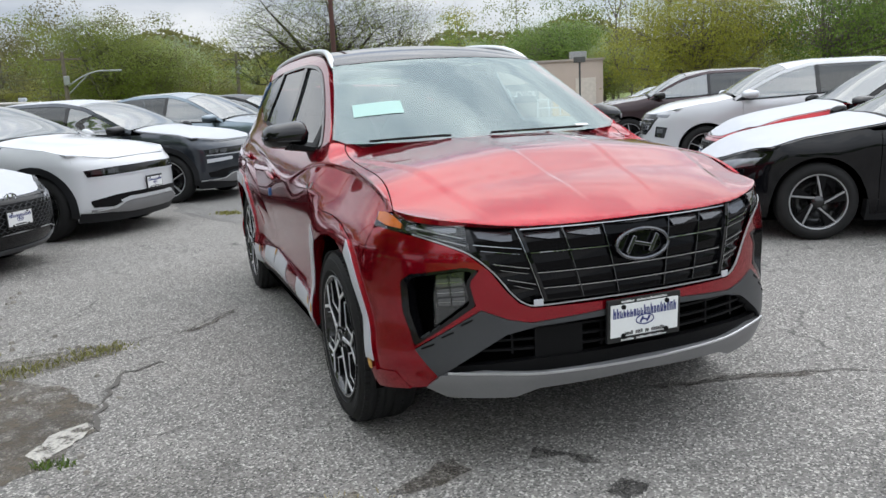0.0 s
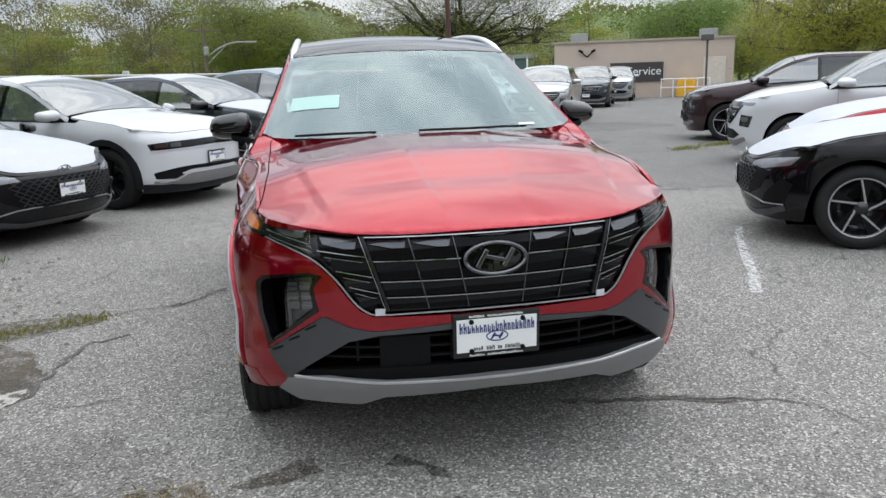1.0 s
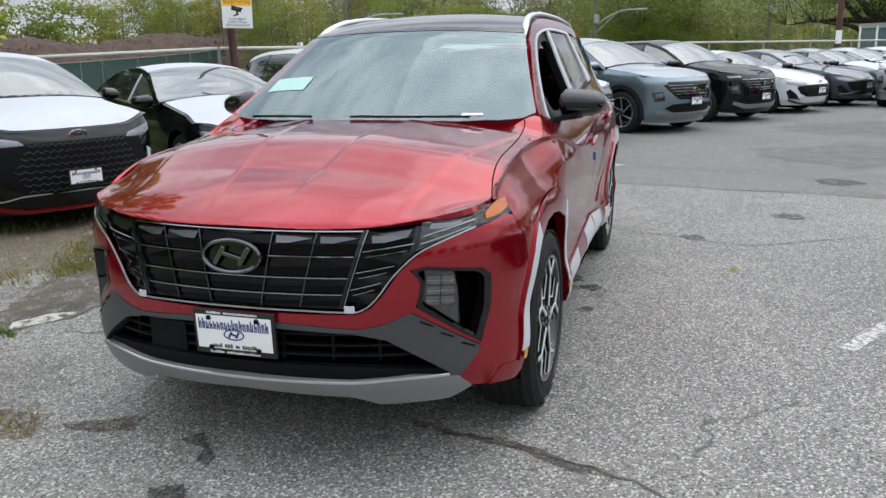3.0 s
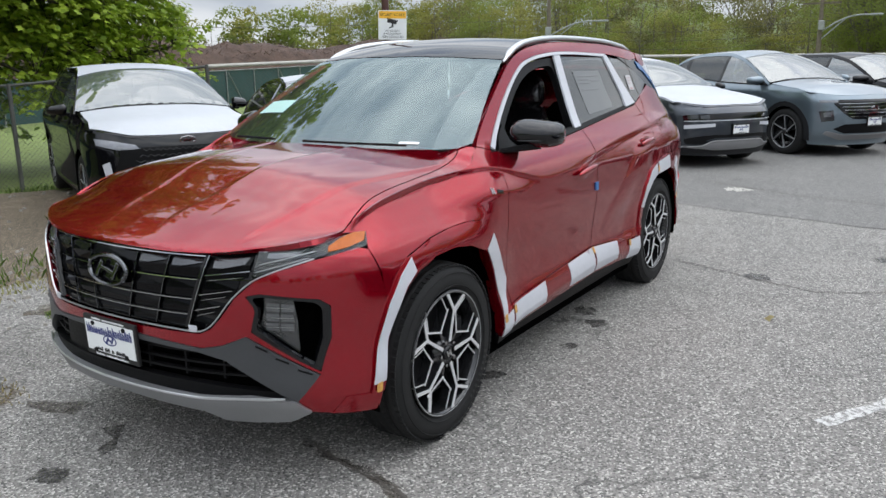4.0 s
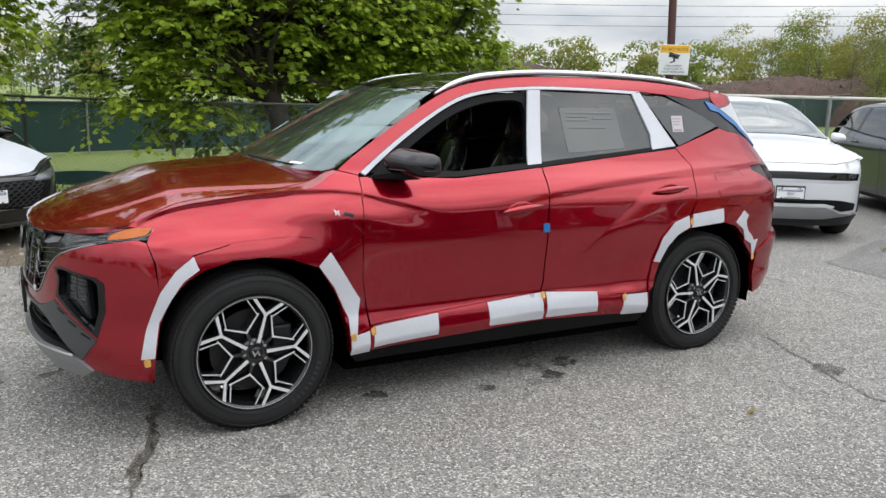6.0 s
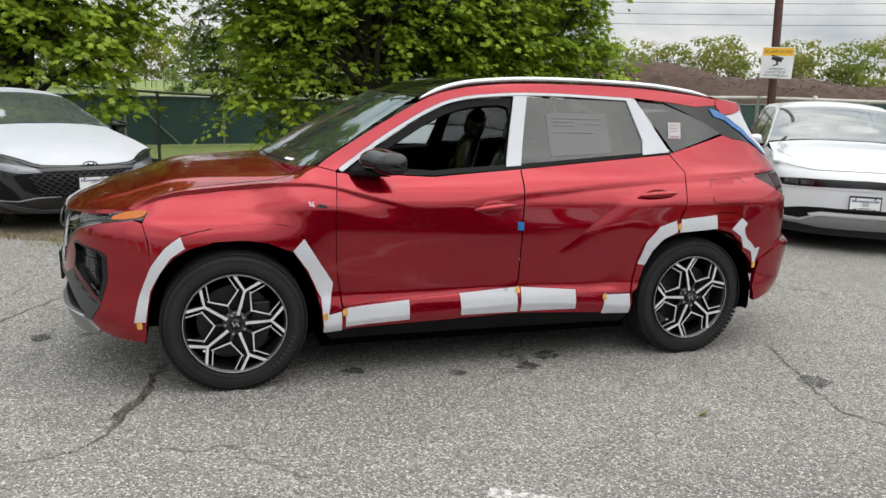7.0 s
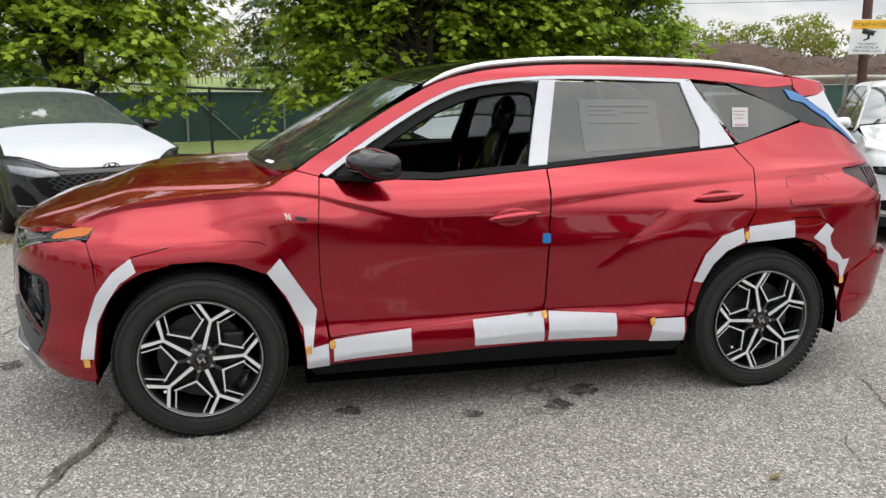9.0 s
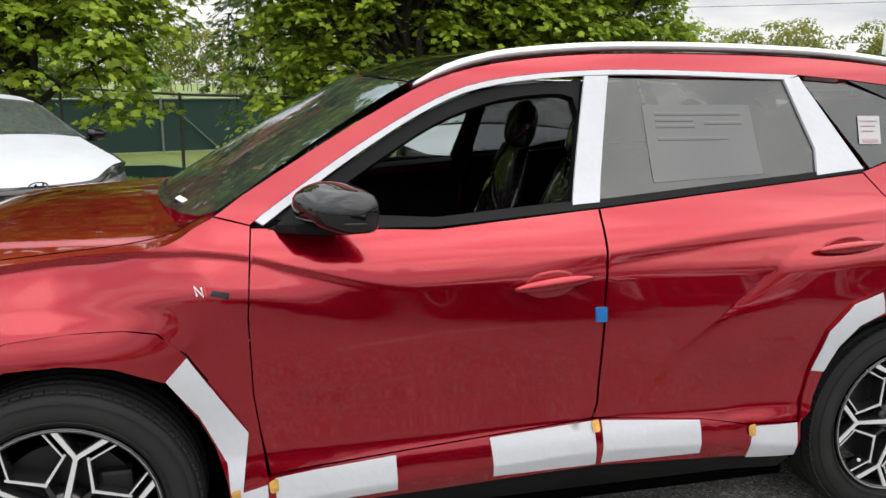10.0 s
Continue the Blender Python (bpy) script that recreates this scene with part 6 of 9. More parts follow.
def road_wheel(parent, m, R, fan=5, bright=True, dark=False):
    """A plain alloy wheel facing +y, with twin-blade arms."""
    rim = R * 0.70
    bm = bmesh.new()
    lathe(bm, [(rim + 0.004, 0.0), (rim - 0.008, 0.0), (rim - 0.02, -0.03), (rim - 0.03, -0.15), (0.05, -0.15)], 28)
    w = part("wheel", bm, ALLOY_BLACK, parent, smooth=True)
    w.matrix_local = m
    part("tyre", tyre_mesh(R, rim, 0.215, tread=False, n=36), RUBBER, w, smooth=True)
    face = SATIN_ALLOY if bright else ALLOY_BLACK
    bm = bmesh.new()
    lathe(bm, [(rim + 0.005, 0.001), (rim - 0.006, 0.002), (rim - 0.008, -0.01)], 32)
    part("rim_edge", bm, face, w, smooth=True)
    for k in range(fan):
        bm = bmesh.new()
        a = 90 + 360 / fan * k
        prism(bm, bar_poly(polar(0.045, a + 34), polar(rim, a - 4), 0.016, 0.012), -0.035, -0.003)
        sp = part("spoke", bm, face, w)
        bm = bmesh.new()
        prism(bm, bar_poly(polar(0.045, a + 18), polar(rim, a + 8), 0.030, 0.075), -0.050, -0.012)
        part("spoke_web", bm, BLACK_PLASTIC, sp)
    bm = bmesh.new()
    lathe(bm, [(0.001, 0.0), (0.05, -0.002), (0.055, -0.03)], 16)
    part("centre_cap", bm, ALLOY_BLACK, w, smooth=True)
    return w


def parked_car(kind, colour, at, heading, label, film="", face="bar", lip=None, near=False, group="parked cars", wheel_bright=True, fan=5, roof_white=False, roof_dark=False, plated=True, screen_label=True, size=1.0, frame_dark=False):
    """A parked car with its front axle's middle at the given place on the ground, facing heading (degrees from +x)."""
    st, sh = STYLES[kind], SHAPES[kind]
    col = PAINTS[colour]
    names = {"saloon": "saloon_car", "crossover": "crossover_car", "suv": "suv_car", "hatch": "hatchback_car", "pickup": "pickup_truck"}
    car = empty(names[kind], label, "car" if kind != "pickup" else "truck", group)
    q = 0.07 if near else 0.10
    wb, R, sill = st["wb"], st["R"], st["sill"]
    belt = curve(st["belt"])
    d1, d2, d3 = st["doors"]
    tail_x = min(x for _, x in st["tail"])
    nose_x = max(x for _, x in st["nose"])
    ra = R + 0.045

    def low(x):
        z = sill
        for cx in (0.0, -wb):
            if abs(x - cx) < ra:
                z = max(z, R + math.sqrt(ra * ra - (x - cx) ** 2))
        return z

    def up(x):
        return min(belt(x), sh.edge(x)) if x < -0.4 else sh.edge(x)

    def span(a, b, n=14):
        return [a + (b - a) * i / n for i in range(n + 1)]

    mid = (-1.4, 0, 0.5)

    def pair(name, ring, material, lab="", **kw):
        for sg in (1, -1):
            sheet(name, [[sh.side(*p) for p in ring]], (lambda u, v, k=sg: (lambda p: Vector((p.x, k * p.y, p.z)))(sh.skin(u, v))), material, car, lab, step=q, middle=mid, **kw)

    x0 = ra + 0.02
    for name, a, b in (("front_wing", x0, d1), ("front_door", d1, d2), ("rear_door", d2, d3), ("rear_quarter", d3, -wb - ra - 0.02)):
        xs = span(a - 0.003, b + 0.003, 18)
        pair(name, [(x, up(x) - 0.002) for x in xs] + [(x, max(low(x), sill)) for x in xs[::-1]], col, depth=0.02)
    if st["clad"]:
        for cx in (0.0, -wb):
            pts = [(cx + (ra + 0.065) * math.cos(a), R + (ra + 0.065) * math.sin(a)) for a in [radians(-14 + 208 * i / 16) for i in range(17)]]
            inn = [(cx + (ra - 0.01) * math.cos(a), R + (ra - 0.01) * math.sin(a)) for a in [radians(-14 + 208 * i / 16) for i in range(17)]]
            pair("arch_cladding", pts + inn[::-1], CLAD, off=0.010, depth=0.02)
    pair("sill", [(-ra, sill + 0.12), (-wb + ra, sill + 0.12), (-wb + ra, sill - 0.06), (-ra, sill - 0.06)], BLACK_PLASTIC if kind != "saloon" else CLAD, off=-0.004, depth=0.10)
    # nose and tail, each one sheet right round
    zt = sh.edge(nose_x - 0.02)
    rim = [sh.side(x0, z) for z in (0.20, 0.45, up(x0) - 0.004)]
    tops = [sh.ahead(y, z) for y, z in ((st["w"] * 0.80, sh.edge(x0 + 0.12)), (st["w"] * 0.55, zt + 0.055), (0.0, zt + 0.065))]
    lows = [sh.ahead(y, 0.19) for y in (0.0, 0.5)]
    h = lows + rim + tops
    sheet("front_bumper", [h + [(-s, z) for s, z in h[::-1] if s > 1e-6]], sh.skin, col, car, step=q, depth=0.03, middle=mid)
    end = sh.SF + sh.xf - sh.xr + sh.SR - 0.004
    xq = -wb - ra - 0.025
    for sg in (1, -1):
        zz = min(sh.edge(tail_x + 0.1), 1.2)
        sheet("rear_bumper", [[sh.side(xq, sill - 0.02), sh.side(xq, up(xq) - 0.01), (end, zz), (end, 0.25)]], (lambda u, v, k=sg: (lambda p: Vector((p.x, k * p.y, p.z)))(sh.skin(u, v))), col, car, step=q, depth=0.02, middle=mid)
    # top
    def ey(x, i=0.0):
        return sh.half(x, sh.edge(x)) - i

    def lid(name, a, b, material, lab="", inset=0.012, bow=0.0, **kw):
        xs = span(a, b, 8)
        hh = [(a + bow, 0.0)] + [(x, ey(x, inset)) for x in xs] + [(b + bow * 0.6, 0.0)]
        return sheet(name, [hh + [(x, -y) for x, y in hh[::-1][1:-1]]], sh.over, material, car, lab, step=q, middle=(-1.4, 0, 0.0), reach=3.0, **kw)

    line = tops[::-1] + rim[::-1][:1]
    rp = [sh.skin(a[0] + (b[0] - a[0]) * i / 6, a[1] + (b[1] - a[1]) * i / 6) for a, b in zip(line, line[1:]) for i in range(6)] + [sh.skin(*line[-1])]
    nose_at, nose_up = curve([(p.y, p.x) for p in rp]), curve([(p.y, p.z) for p in rp])

    def bonnet_at(x, y):
        p = sh.over(x, y)
        t = min(1.0, max(0.0, (nose_at(abs(y)) - x) / 0.34))
        k = math.sqrt(1 - (1 - t) ** 2)
        return Vector((x, y, nose_up(abs(y)) * (1 - k) + p.z * k))

    ym = rp[-1].y
    hf = [(nose_at(ym * i / 11) - 0.004, ym * i / 11) for i in range(11)] + [(x0 - 0.01, ey(x0 - 0.01, 0.008)), (0.1, ey(0.1, 0.02)), (-0.2, ey(-0.2, 0.02)), (st["ws"][0] + 0.05, ey(st["ws"][0] + 0.06, 0.03)), (st["ws"][0] + 0.09, 0.0)]
    hood_ring = [hf + [(x, -y) for x, y in hf[::-1][1:-1]]]
    sheet("bonnet", hood_ring, bonnet_at, col, car, step=q, depth=0.02, middle=(0, 0, 0), reach=3)
    if "b" in film:
        ff = [(x - (0.025 if x > 0.4 else 0), y * 0.955) for x, y in hf]
        sheet("bonnet_film", [ff + [(x, -y) for x, y in ff[::-1][1:-1]]], bonnet_at, HOOD_FILM, car, "white protective film", step=q, depth=0.002, off=0.005, middle=(0, 0, 0), reach=3)
    g = lid("windscreen", st["ws"][0], st["ws"][1], BG_GLASS, "tinted windscreen", bow=0.06, depth=0.0)
    rm = HOOD_FILM if ("r" in film or roof_white) else BLACK_GLOSS if roof_dark else col
    lid("roof", st["roof"][0], st["roof"][1], rm, "white film on roof" if "r" in film else "", inset=0.0, bow=0.03, depth=0.02)
    lid("rear_screen", st["rear"][0], st["rear"][1], BG_GLASS, depth=0.0)
    if kind == "pickup":
        bm = bmesh.new()
        block(bm, (0.74, 1.45, 0.03), at=(-3.62, 0, 1.16))
        part("bed_cover", bm, BLACK_PLASTIC, car)
    else:
        lid("tail_lid", st["lid"][0], st["lid"][1], col, depth=0.02)
    # glasshouse
    wa, wz = st["win"]
    xs = span(wa, wz, 16)
    top = [(x, sh.edge(x) - 0.055) for x in xs]
    ok = [(x, z) for x, z in top if z > belt(x) + 0.03]
    fa, fb = ok[0][0], ok[-1][0]
    xs2 = span(st["ws"][0] + 0.03, fb - 0.18, 16)
    frame_top = [(x, sh.edge(x)) for x in xs2]
    frame_low = [(x, max(belt(x), sh.edge(x) - 0.05)) for x in xs2]
    pair("roof_frame", frame_top + frame_low[::-1], BLACK_GLOSS if frame_dark else col, depth=0.02)
    cuts = [fa, d2 + 0.03, d2 - 0.03, d3 + 0.03, d3 - 0.06, fb]
    for i, nm in ((0, "front_pane"), (2, "rear_pane"), (4, "quarter_pane")):
        a, b = cuts[i], cuts[i + 1]
        if a - b < 0.12:
            continue
        xs3 = span(a, b, 8)
        r = [(x, max(belt(x) + 0.015, sh.edge(x) - 0.055)) for x in xs3] + [(x, belt(x) + 0.012) for x in xs3[::-1]]
        pair(nm, r, BG_GLASS if i == 0 else SIDE_GLASS, "", depth=0.0, off=-0.004)
    pair("window_pillar", [(cuts[1], belt(cuts[1])), (cuts[1], sh.edge(cuts[1]) - 0.05), (cuts[2], sh.edge(cuts[2]) - 0.05), (cuts[2], belt(cuts[2]))], HOOD_FILM if near and film and kind == "saloon" else BLACK_GLOSS, depth=0.01)
    pair("window_pillar", [(cuts[3], belt(cuts[3])), (cuts[3], sh.edge(cuts[3]) - 0.05), (cuts[4], sh.edge(cuts[4]) - 0.05), (cuts[4], belt(cuts[4]))], BLACK_GLOSS, depth=0.01)
    pair("mirror_corner", [(st["ws"][0] + 0.02, belt(-0.6)), (fa, sh.edge(fa) - 0.05), (fa - 0.06, sh.edge(fa) - 0.05), (fa - 0.06, belt(fa))], BLACK_PLASTIC, depth=0.01, off=-0.002)
    if kind != "saloon" or near:
        pair("window_line", [(x, belt(x) + 0.012) for x in span(fa, fb, 8)] + [(x, belt(x) - 0.008) for x in span(fb, fa, 8)], BRIGHT if kind == "saloon" else BLACK_PLASTIC, off=0.004, depth=0.004)
    # inside, dark; floor blocks set low to deepen the shade beneath
    bm = bmesh.new()
    block(bm, (wb - 0.8, 2 * st["w"] - 0.20, 0.06), at=(-wb / 2, 0, sill - 0.04))
    block(bm, (-tail_x + 0.45, 1.20, 0.10), at=((tail_x + 0.55) / 2, 0, sill - 0.03))
    block(bm, (0.7, 1.1, 0.35), at=(0.2, 0, sill + 0.32))
    block(bm, (0.4, 2 * st["w"] - 0.34, 0.26), at=(st["ws"][0] - 0.16, 0, belt(-0.6) - 0.15), bevel=0.05)
    part("floor", bm, DARK, car)
    hh = max(z for _, z in st["edge"])
    for xx, ww in ((st["ws"][1] - 0.10, 0.48), (st["ws"][1] - 0.95, 0.56)):
        for y in (0.36, -0.36):
            bm = bmesh.new()
            block(bm, (0.16, ww, hh * 0.48), at=(xx, y, hh * 0.56), turn=Matrix.Rotation(radians(-14), 4, "Y"), bevel=0.05)
            block(bm, (0.09, 0.24, 0.18), at=(xx - 0.10, y, hh * 0.56 + hh * 0.24 + 0.06), bevel=0.04)
            block(bm, (0.5, ww, 0.14), at=(xx + 0.25, y, hh * 0.36), bevel=0.04)
            part("seat", bm, CLOTH, car)
    if screen_label:
        a = st["ws"][0] - 0.30
        sheet("windscreen_label", [[(a, -0.60), (a, -0.34), (a - 0.13, -0.34), (a - 0.13, -0.60)]], sh.over, PAPER_GREEN, car, "pale green label behind windscreen", step=0.1, depth=0.0, off=-0.012, middle=(-1.4, 0, 0.0), reach=3)
    sheet("wiper_tray", [[(st["ws"][0] + 0.10, 0.6), (st["ws"][0] + 0.10, -0.6), (st["ws"][0] - 0.01, -0.68), (st["ws"][0] - 0.01, 0.68)]], sh.over, BLACK_PLASTIC, car, step=0.15, depth=0.0, off=-0.004, middle=(-1.4, 0, 0.0), reach=3)
    # face
    lz0, lz1 = st["lamp"]

    def fsheet(name, ring, material, lab="", off=0.004, depth=0.006, mirror=True, **kw):
        r = [sh.ahead(*p) for p in ring]
        if mirror:
            for sg in (1, -1):
                sheet(name, [r], (lambda u, v, k=sg: (lambda p: Vector((p.x, k * p.y, p.z)))(sh.skin(u, v))), material, car, lab, step=min(q, 0.06), off=off, depth=depth, middle=mid, **kw)
        else:
            sheet(name, [r + [(-s, z) for s, z in r[::-1] if s > 1e-6]], sh.skin, material, car, lab, step=min(q, 0.06), off=off, depth=depth, middle=mid, **kw)

    W_ = st["w"]
    if face == "wide":
        fsheet("grille", [(0.0, 0.38), (0.42, 0.36), (0.62, 0.44), (0.70, 0.58), (0.62, lz0 + 0.02), (0.30, lz0 + 0.03), (0.0, lz0 + 0.03)], BLACK_PLASTIC, "black patterned grille", mirror=False)
        n_row = 8 if near else 5
        for r_ in range(n_row):
            z = 0.405 + (lz0 - 0.40) * r_ / (n_row - 1)
            wd = 0.47 + 0.55 * (z - 0.40) if z < 0.58 else 0.57 - 0.6 * (z - 0.58)
            ribbon("grille_bar", [[sh.ahead(wd * (i / 14 - 1), z + (0.011 if (i + r_) % 2 else -0.011)) for i in range(29)]], sh.skin, GRILLE_SATIN, car, 0.007, 0.008, off=0.004, middle=mid)
        ribbon("lip_line", [[sh.ahead(y, z) for y, z in ((-0.80, 0.335), (-0.66, 0.33), (-0.52, 0.365), (-0.40, 0.372), (0.0, 0.375), (0.40, 0.372), (0.52, 0.365), (0.66, 0.33), (0.80, 0.335))]], sh.skin, SATIN_ALLOY, car, 0.012, 0.008, off=0.006, middle=mid)
        fsheet("head_lamp", [(0.46, lz0 + 0.015), (0.64, lz0 + 0.005), (0.82, lz0 + 0.05), (0.835, lz1 + 0.015), (0.70, lz1 - 0.005), (0.50, lz0 + 0.055)], LAMP_GREY, "clear headlamp", off=0.006)
        fsheet("intake", [(0.60, 0.30), (0.80, 0.34), (0.835, 0.50), (0.79, 0.54), (0.70, 0.44)], BLACK_PLASTIC, "black side intake")
        if kind == "suv":
            fsheet("bumper_film", [(0.70, 0.47), (0.76, 0.47), (0.79, 0.66), (0.73, 0.69)], FILM, "white film on bumper", off=0.009)
        fsheet("lip", [(0.0, 0.235), (0.45, 0.235), (0.66, 0.275), (0.80, 0.33), (0.80, 0.29), (0.66, 0.235), (0.45, 0.20), (0.0, 0.20)], lip or GREY_TRIM, off=0.014, depth=0.03, mirror=False)
        plz = 0.50
    elif face == "bar":
        fsheet("lamp_bar", [(0.0, lz0 + 0.01), (0.55, lz0 - 0.005), (0.80, lz0 - 0.015), (0.82, lz1 - 0.03), (0.60, lz1 - 0.01), (0.0, lz1)], BLACK_GLOSS, "gloss black lamp band", mirror=False)
        for k in range(2):
            fsheet("head_lamp", [(0.50 + 0.15 * k, lz0 + 0.015), (0.62 + 0.15 * k, lz0 + 0.012), (0.62 + 0.15 * k, lz1 - 0.03), (0.50 + 0.15 * k, lz1 - 0.022)], LAMP_DARK, "smoked square headlamp", off=0.007)
        fsheet("lower_band", [(0.0, 0.44), (0.40, 0.44), (0.56, 0.40), (0.74, 0.39), (0.80, 0.43), (0.58, 0.475), (0.40, 0.485), (0.0, 0.485)], BLACK_PLASTIC, "black lower intake", mirror=False)
        fsheet("intake", [(0.50, 0.385), (0.60, 0.35), (0.78, 0.36), (0.80, 0.42), (0.60, 0.47)], BLACK_PLASTIC, off=0.006)
        fsheet("skid_plate", [(0.0, 0.40), (0.40, 0.40), (0.58, 0.33), (0.80, 0.335), (0.80, 0.315), (0.56, 0.29), (0.40, 0.27), (0.0, 0.27)], SKID, "silver skid plate", off=0.012, depth=0.03, mirror=False)
        if colour == "graphite":
            fsheet("bumper_film", [(0.42, 0.60), (0.80, 0.57), (0.80, 0.625), (0.42, 0.645)], FILM, "white film on bumper", off=0.008)
        fsheet("lower_valance", [(0.0, 0.185), (0.50, 0.185), (0.84, 0.20), (0.86, 0.305), (0.60, 0.285), (0.42, 0.265), (0.0, 0.265)], CLAD, "black lower valance", off=0.006, mirror=False)
        edge_line_ = [(0.86, 0.318), (0.72, 0.325), (0.58, 0.335), (0.47, 0.388), (0.40, 0.402), (0.20, 0.404), (0.0, 0.405)]
        ribbon("skid_line", [[sh.ahead(y, z) for y, z in edge_line_] + [sh.ahead(-y, z) for y, z in edge_line_[::-1][1:]]], sh.skin, BRIGHT if near else SKID, car, 0.014, 0.006, off=0.013, middle=mid)
        ribbon("lamp_bar_line", [[sh.ahead(0.80 * (i / 10 - 1), lz0 - 0.012 - 0.006 * abs(i / 10 - 1)) for i in range(21)]], sh.skin, FILM, car, 0.012, 0.004, off=0.006, middle=mid)
        plz = 0.555
    else:
        fsheet("grille", [(0.0, 0.60), (0.40, 0.60), (0.55, 0.70), (0.68, lz1 - 0.04), (0.60, lz1 + 0.02), (0.0, lz1 + 0.02)], BLACK_GLOSS, "dark grille", mirror=False)
        for z in (0.64, 0.69, 0.74, 0.79, 0.84):
            wd = 0.42 + 0.9 * (z - 0.62)
            ribbon("grille_bar", [[sh.ahead(wd * (i / 8 - 1), z) for i in range(17)]], sh.skin, CHROME if lip is None else GREY_TRIM, car, 0.012, 0.008, off=0.004, middle=mid)
        fsheet("head_lamp", [(0.66, 0.58), (0.80, 0.56), (0.83, 0.72), (0.68, 0.74)], LAMP_DARK, "stacked headlamp", off=0.005)
        fsheet("lamp_projector", [(0.70, 0.64), (0.78, 0.635), (0.79, 0.70), (0.70, 0.71)], LAMP_GREY, off=0.009)
        fsheet("day_lamp", [(0.62, lz1 - 0.02), (0.82, lz1 - 0.03), (0.83, lz1 + 0.01), (0.62, lz1 + 0.015)], LAMP_GREY, "slim daytime lamp", off=0.005)
        fsheet("intake", [(0.0, 0.38), (0.50, 0.38), (0.66, 0.45), (0.52, 0.52), (0.0, 0.54)], BLACK_PLASTIC, "black lower intake", mirror=False)
        fsheet("skid_plate", [(0.0, 0.36), (0.50, 0.36), (0.74, 0.42), (0.76, 0.37), (0.52, 0.28), (0.0, 0.28)], lip or SKID, off=0.012, depth=0.03, mirror=False)
        plz = 0.50 if kind == "suv" else 0.56
    if plated:
        px = sh.skin(*sh.ahead(0, plz)).x + 0.012
        plate(car, Matrix.Translation((px, 0, plz)), words=False)
    if face != "bar":
        bm = bmesh.new()
        ez = lz1 - 0.02 if face == "wide" else 0.76
        ex = sh.skin(*sh.ahead(0, ez)).x + 0.008
        for i in range(16):
            a, b = 2 * math.pi * i / 16, 2 * math.pi * (i + 1) / 16
            rod(bm, (ex, 0.075 * math.cos(a), ez + 0.036 * math.sin(a)), (ex, 0.075 * math.cos(b), ez + 0.036 * math.sin(b)), 0.007, n=6)
        for y in (-0.028, 0.028):
            block(bm, (0.008, 0.014, 0.05), at=(ex, y, ez), turn=Matrix.Rotation(radians(-30), 4, "X"))
        block(bm, (0.008, 0.06, 0.012), at=(ex, 0, ez), turn=Matrix.Rotation(radians(-14), 4, "X"))
        part("emblem", bm, CHROME, car)
    for sg in (1, -1):
        bm = bmesh.new()
        mz = belt(-0.7) + 0.075
        mirror_shell(bm, (st["win"][0] + 0.02, W_ + 0.085, mz), sg, 0.98)
        mi = part("wing_mirror", bm, col if colour in ("white", "steel_blue", "silver") else BLACK_GLOSS, car, smooth=True)
        bm = bmesh.new()
        block(bm, (0.07, 0.16, 0.03), at=(st["win"][0] + 0.03, sg * (W_ - 0.01), belt(-0.7) + 0.02), bevel=0.01)
        part("mirror_arm", bm, BLACK_PLASTIC, mi)
        for dx in (d2 + 0.18, d3 + 0.16):
            p = sh.skin(*sh.side(dx, belt(dx) - 0.13))
            bm = bmesh.new()
            block(bm, (0.21, 0.022, 0.03), at=(p.x, sg * (p.y + 0.012), p.z), bevel=0.009)
            part("door_handle", bm, col, car)
    for cx in (0.0, -wb):
        for sg in (1, -1):
            road_wheel(car, Matrix.Translation((cx, sg * (W_ - 0.03), R)) @ (Matrix() if sg > 0 else flip), R, fan, wheel_bright)
            bm = bmesh.new()
            rw = []
            for i in range(13):
                a = radians(-10 + 200 * i / 12)
                rw.append([bm.verts.new((cx + (ra + 0.02) * math.cos(a), sg * y, R + (ra + 0.02) * math.sin(a))) for y in (W_ - 0.06, 0.5)])
            for a, b in zip(rw, rw[1:]):
                bm.faces.new((a[0], b[0], b[1], a[1]))
            bm.faces.new([r[1] for r in rw])
            part("wheel_housing", bm, DARK, car)
    if kind == "crossover":
        bm = bmesh.new()
        block(bm, (0.14, 0.05, 0.06), at=(-3.0, 0, 1.645), bevel=0.02)
        part("roof_aerial", bm, HOOD_FILM if film else col, car)
    car.matrix_world = pose(at[0], at[1], 0, 0, 0, heading) @ Matrix.Scale(size, 4)
    return car


def axle_mid(wheel, heading, left, half_track=0.82):
    """The front axle's middle from where one front wheel stands."""
    a = radians(heading)
    k = -half_track if left else half_track
    return (wheel[0] - k * math.sin(a), wheel[1] + k * math.cos(a))


ROW = 57.0
parked_car("crossover", "white", axle_mid((-6.33, -2.62), 56, False), 56, "white crossover with black arch cladding parked in a row", face="bar", near=True, wheel_bright=False, film="")
parked_car("crossover", "graphite", axle_mid((-9.05, -1.15), ROW, False), ROW, "dark grey crossover with white film on bonnet and roof", film="br", face="bar", near=True)
parked_car("pickup", "steel_blue", axle_mid((-11.4, 0.30), 55, False), 55, "steel blue pickup with black cladding parked in a row", face="jewel", near=True, fan=6)
parked_car("saloon", "black", axle_mid((-4.24, -3.82), ROW, False), ROW, "black saloon with white film on bonnet and roof", film="br", face="wide", near=True)
parked_car("suv", "black", axle_mid((-3.52, -4.02), 65, True, 0.78), 65, "black SUV with white film on bonnet and red lower lip", film="br", face="wide", near=True, lip=PAINTS["crimson"], size=0.95)
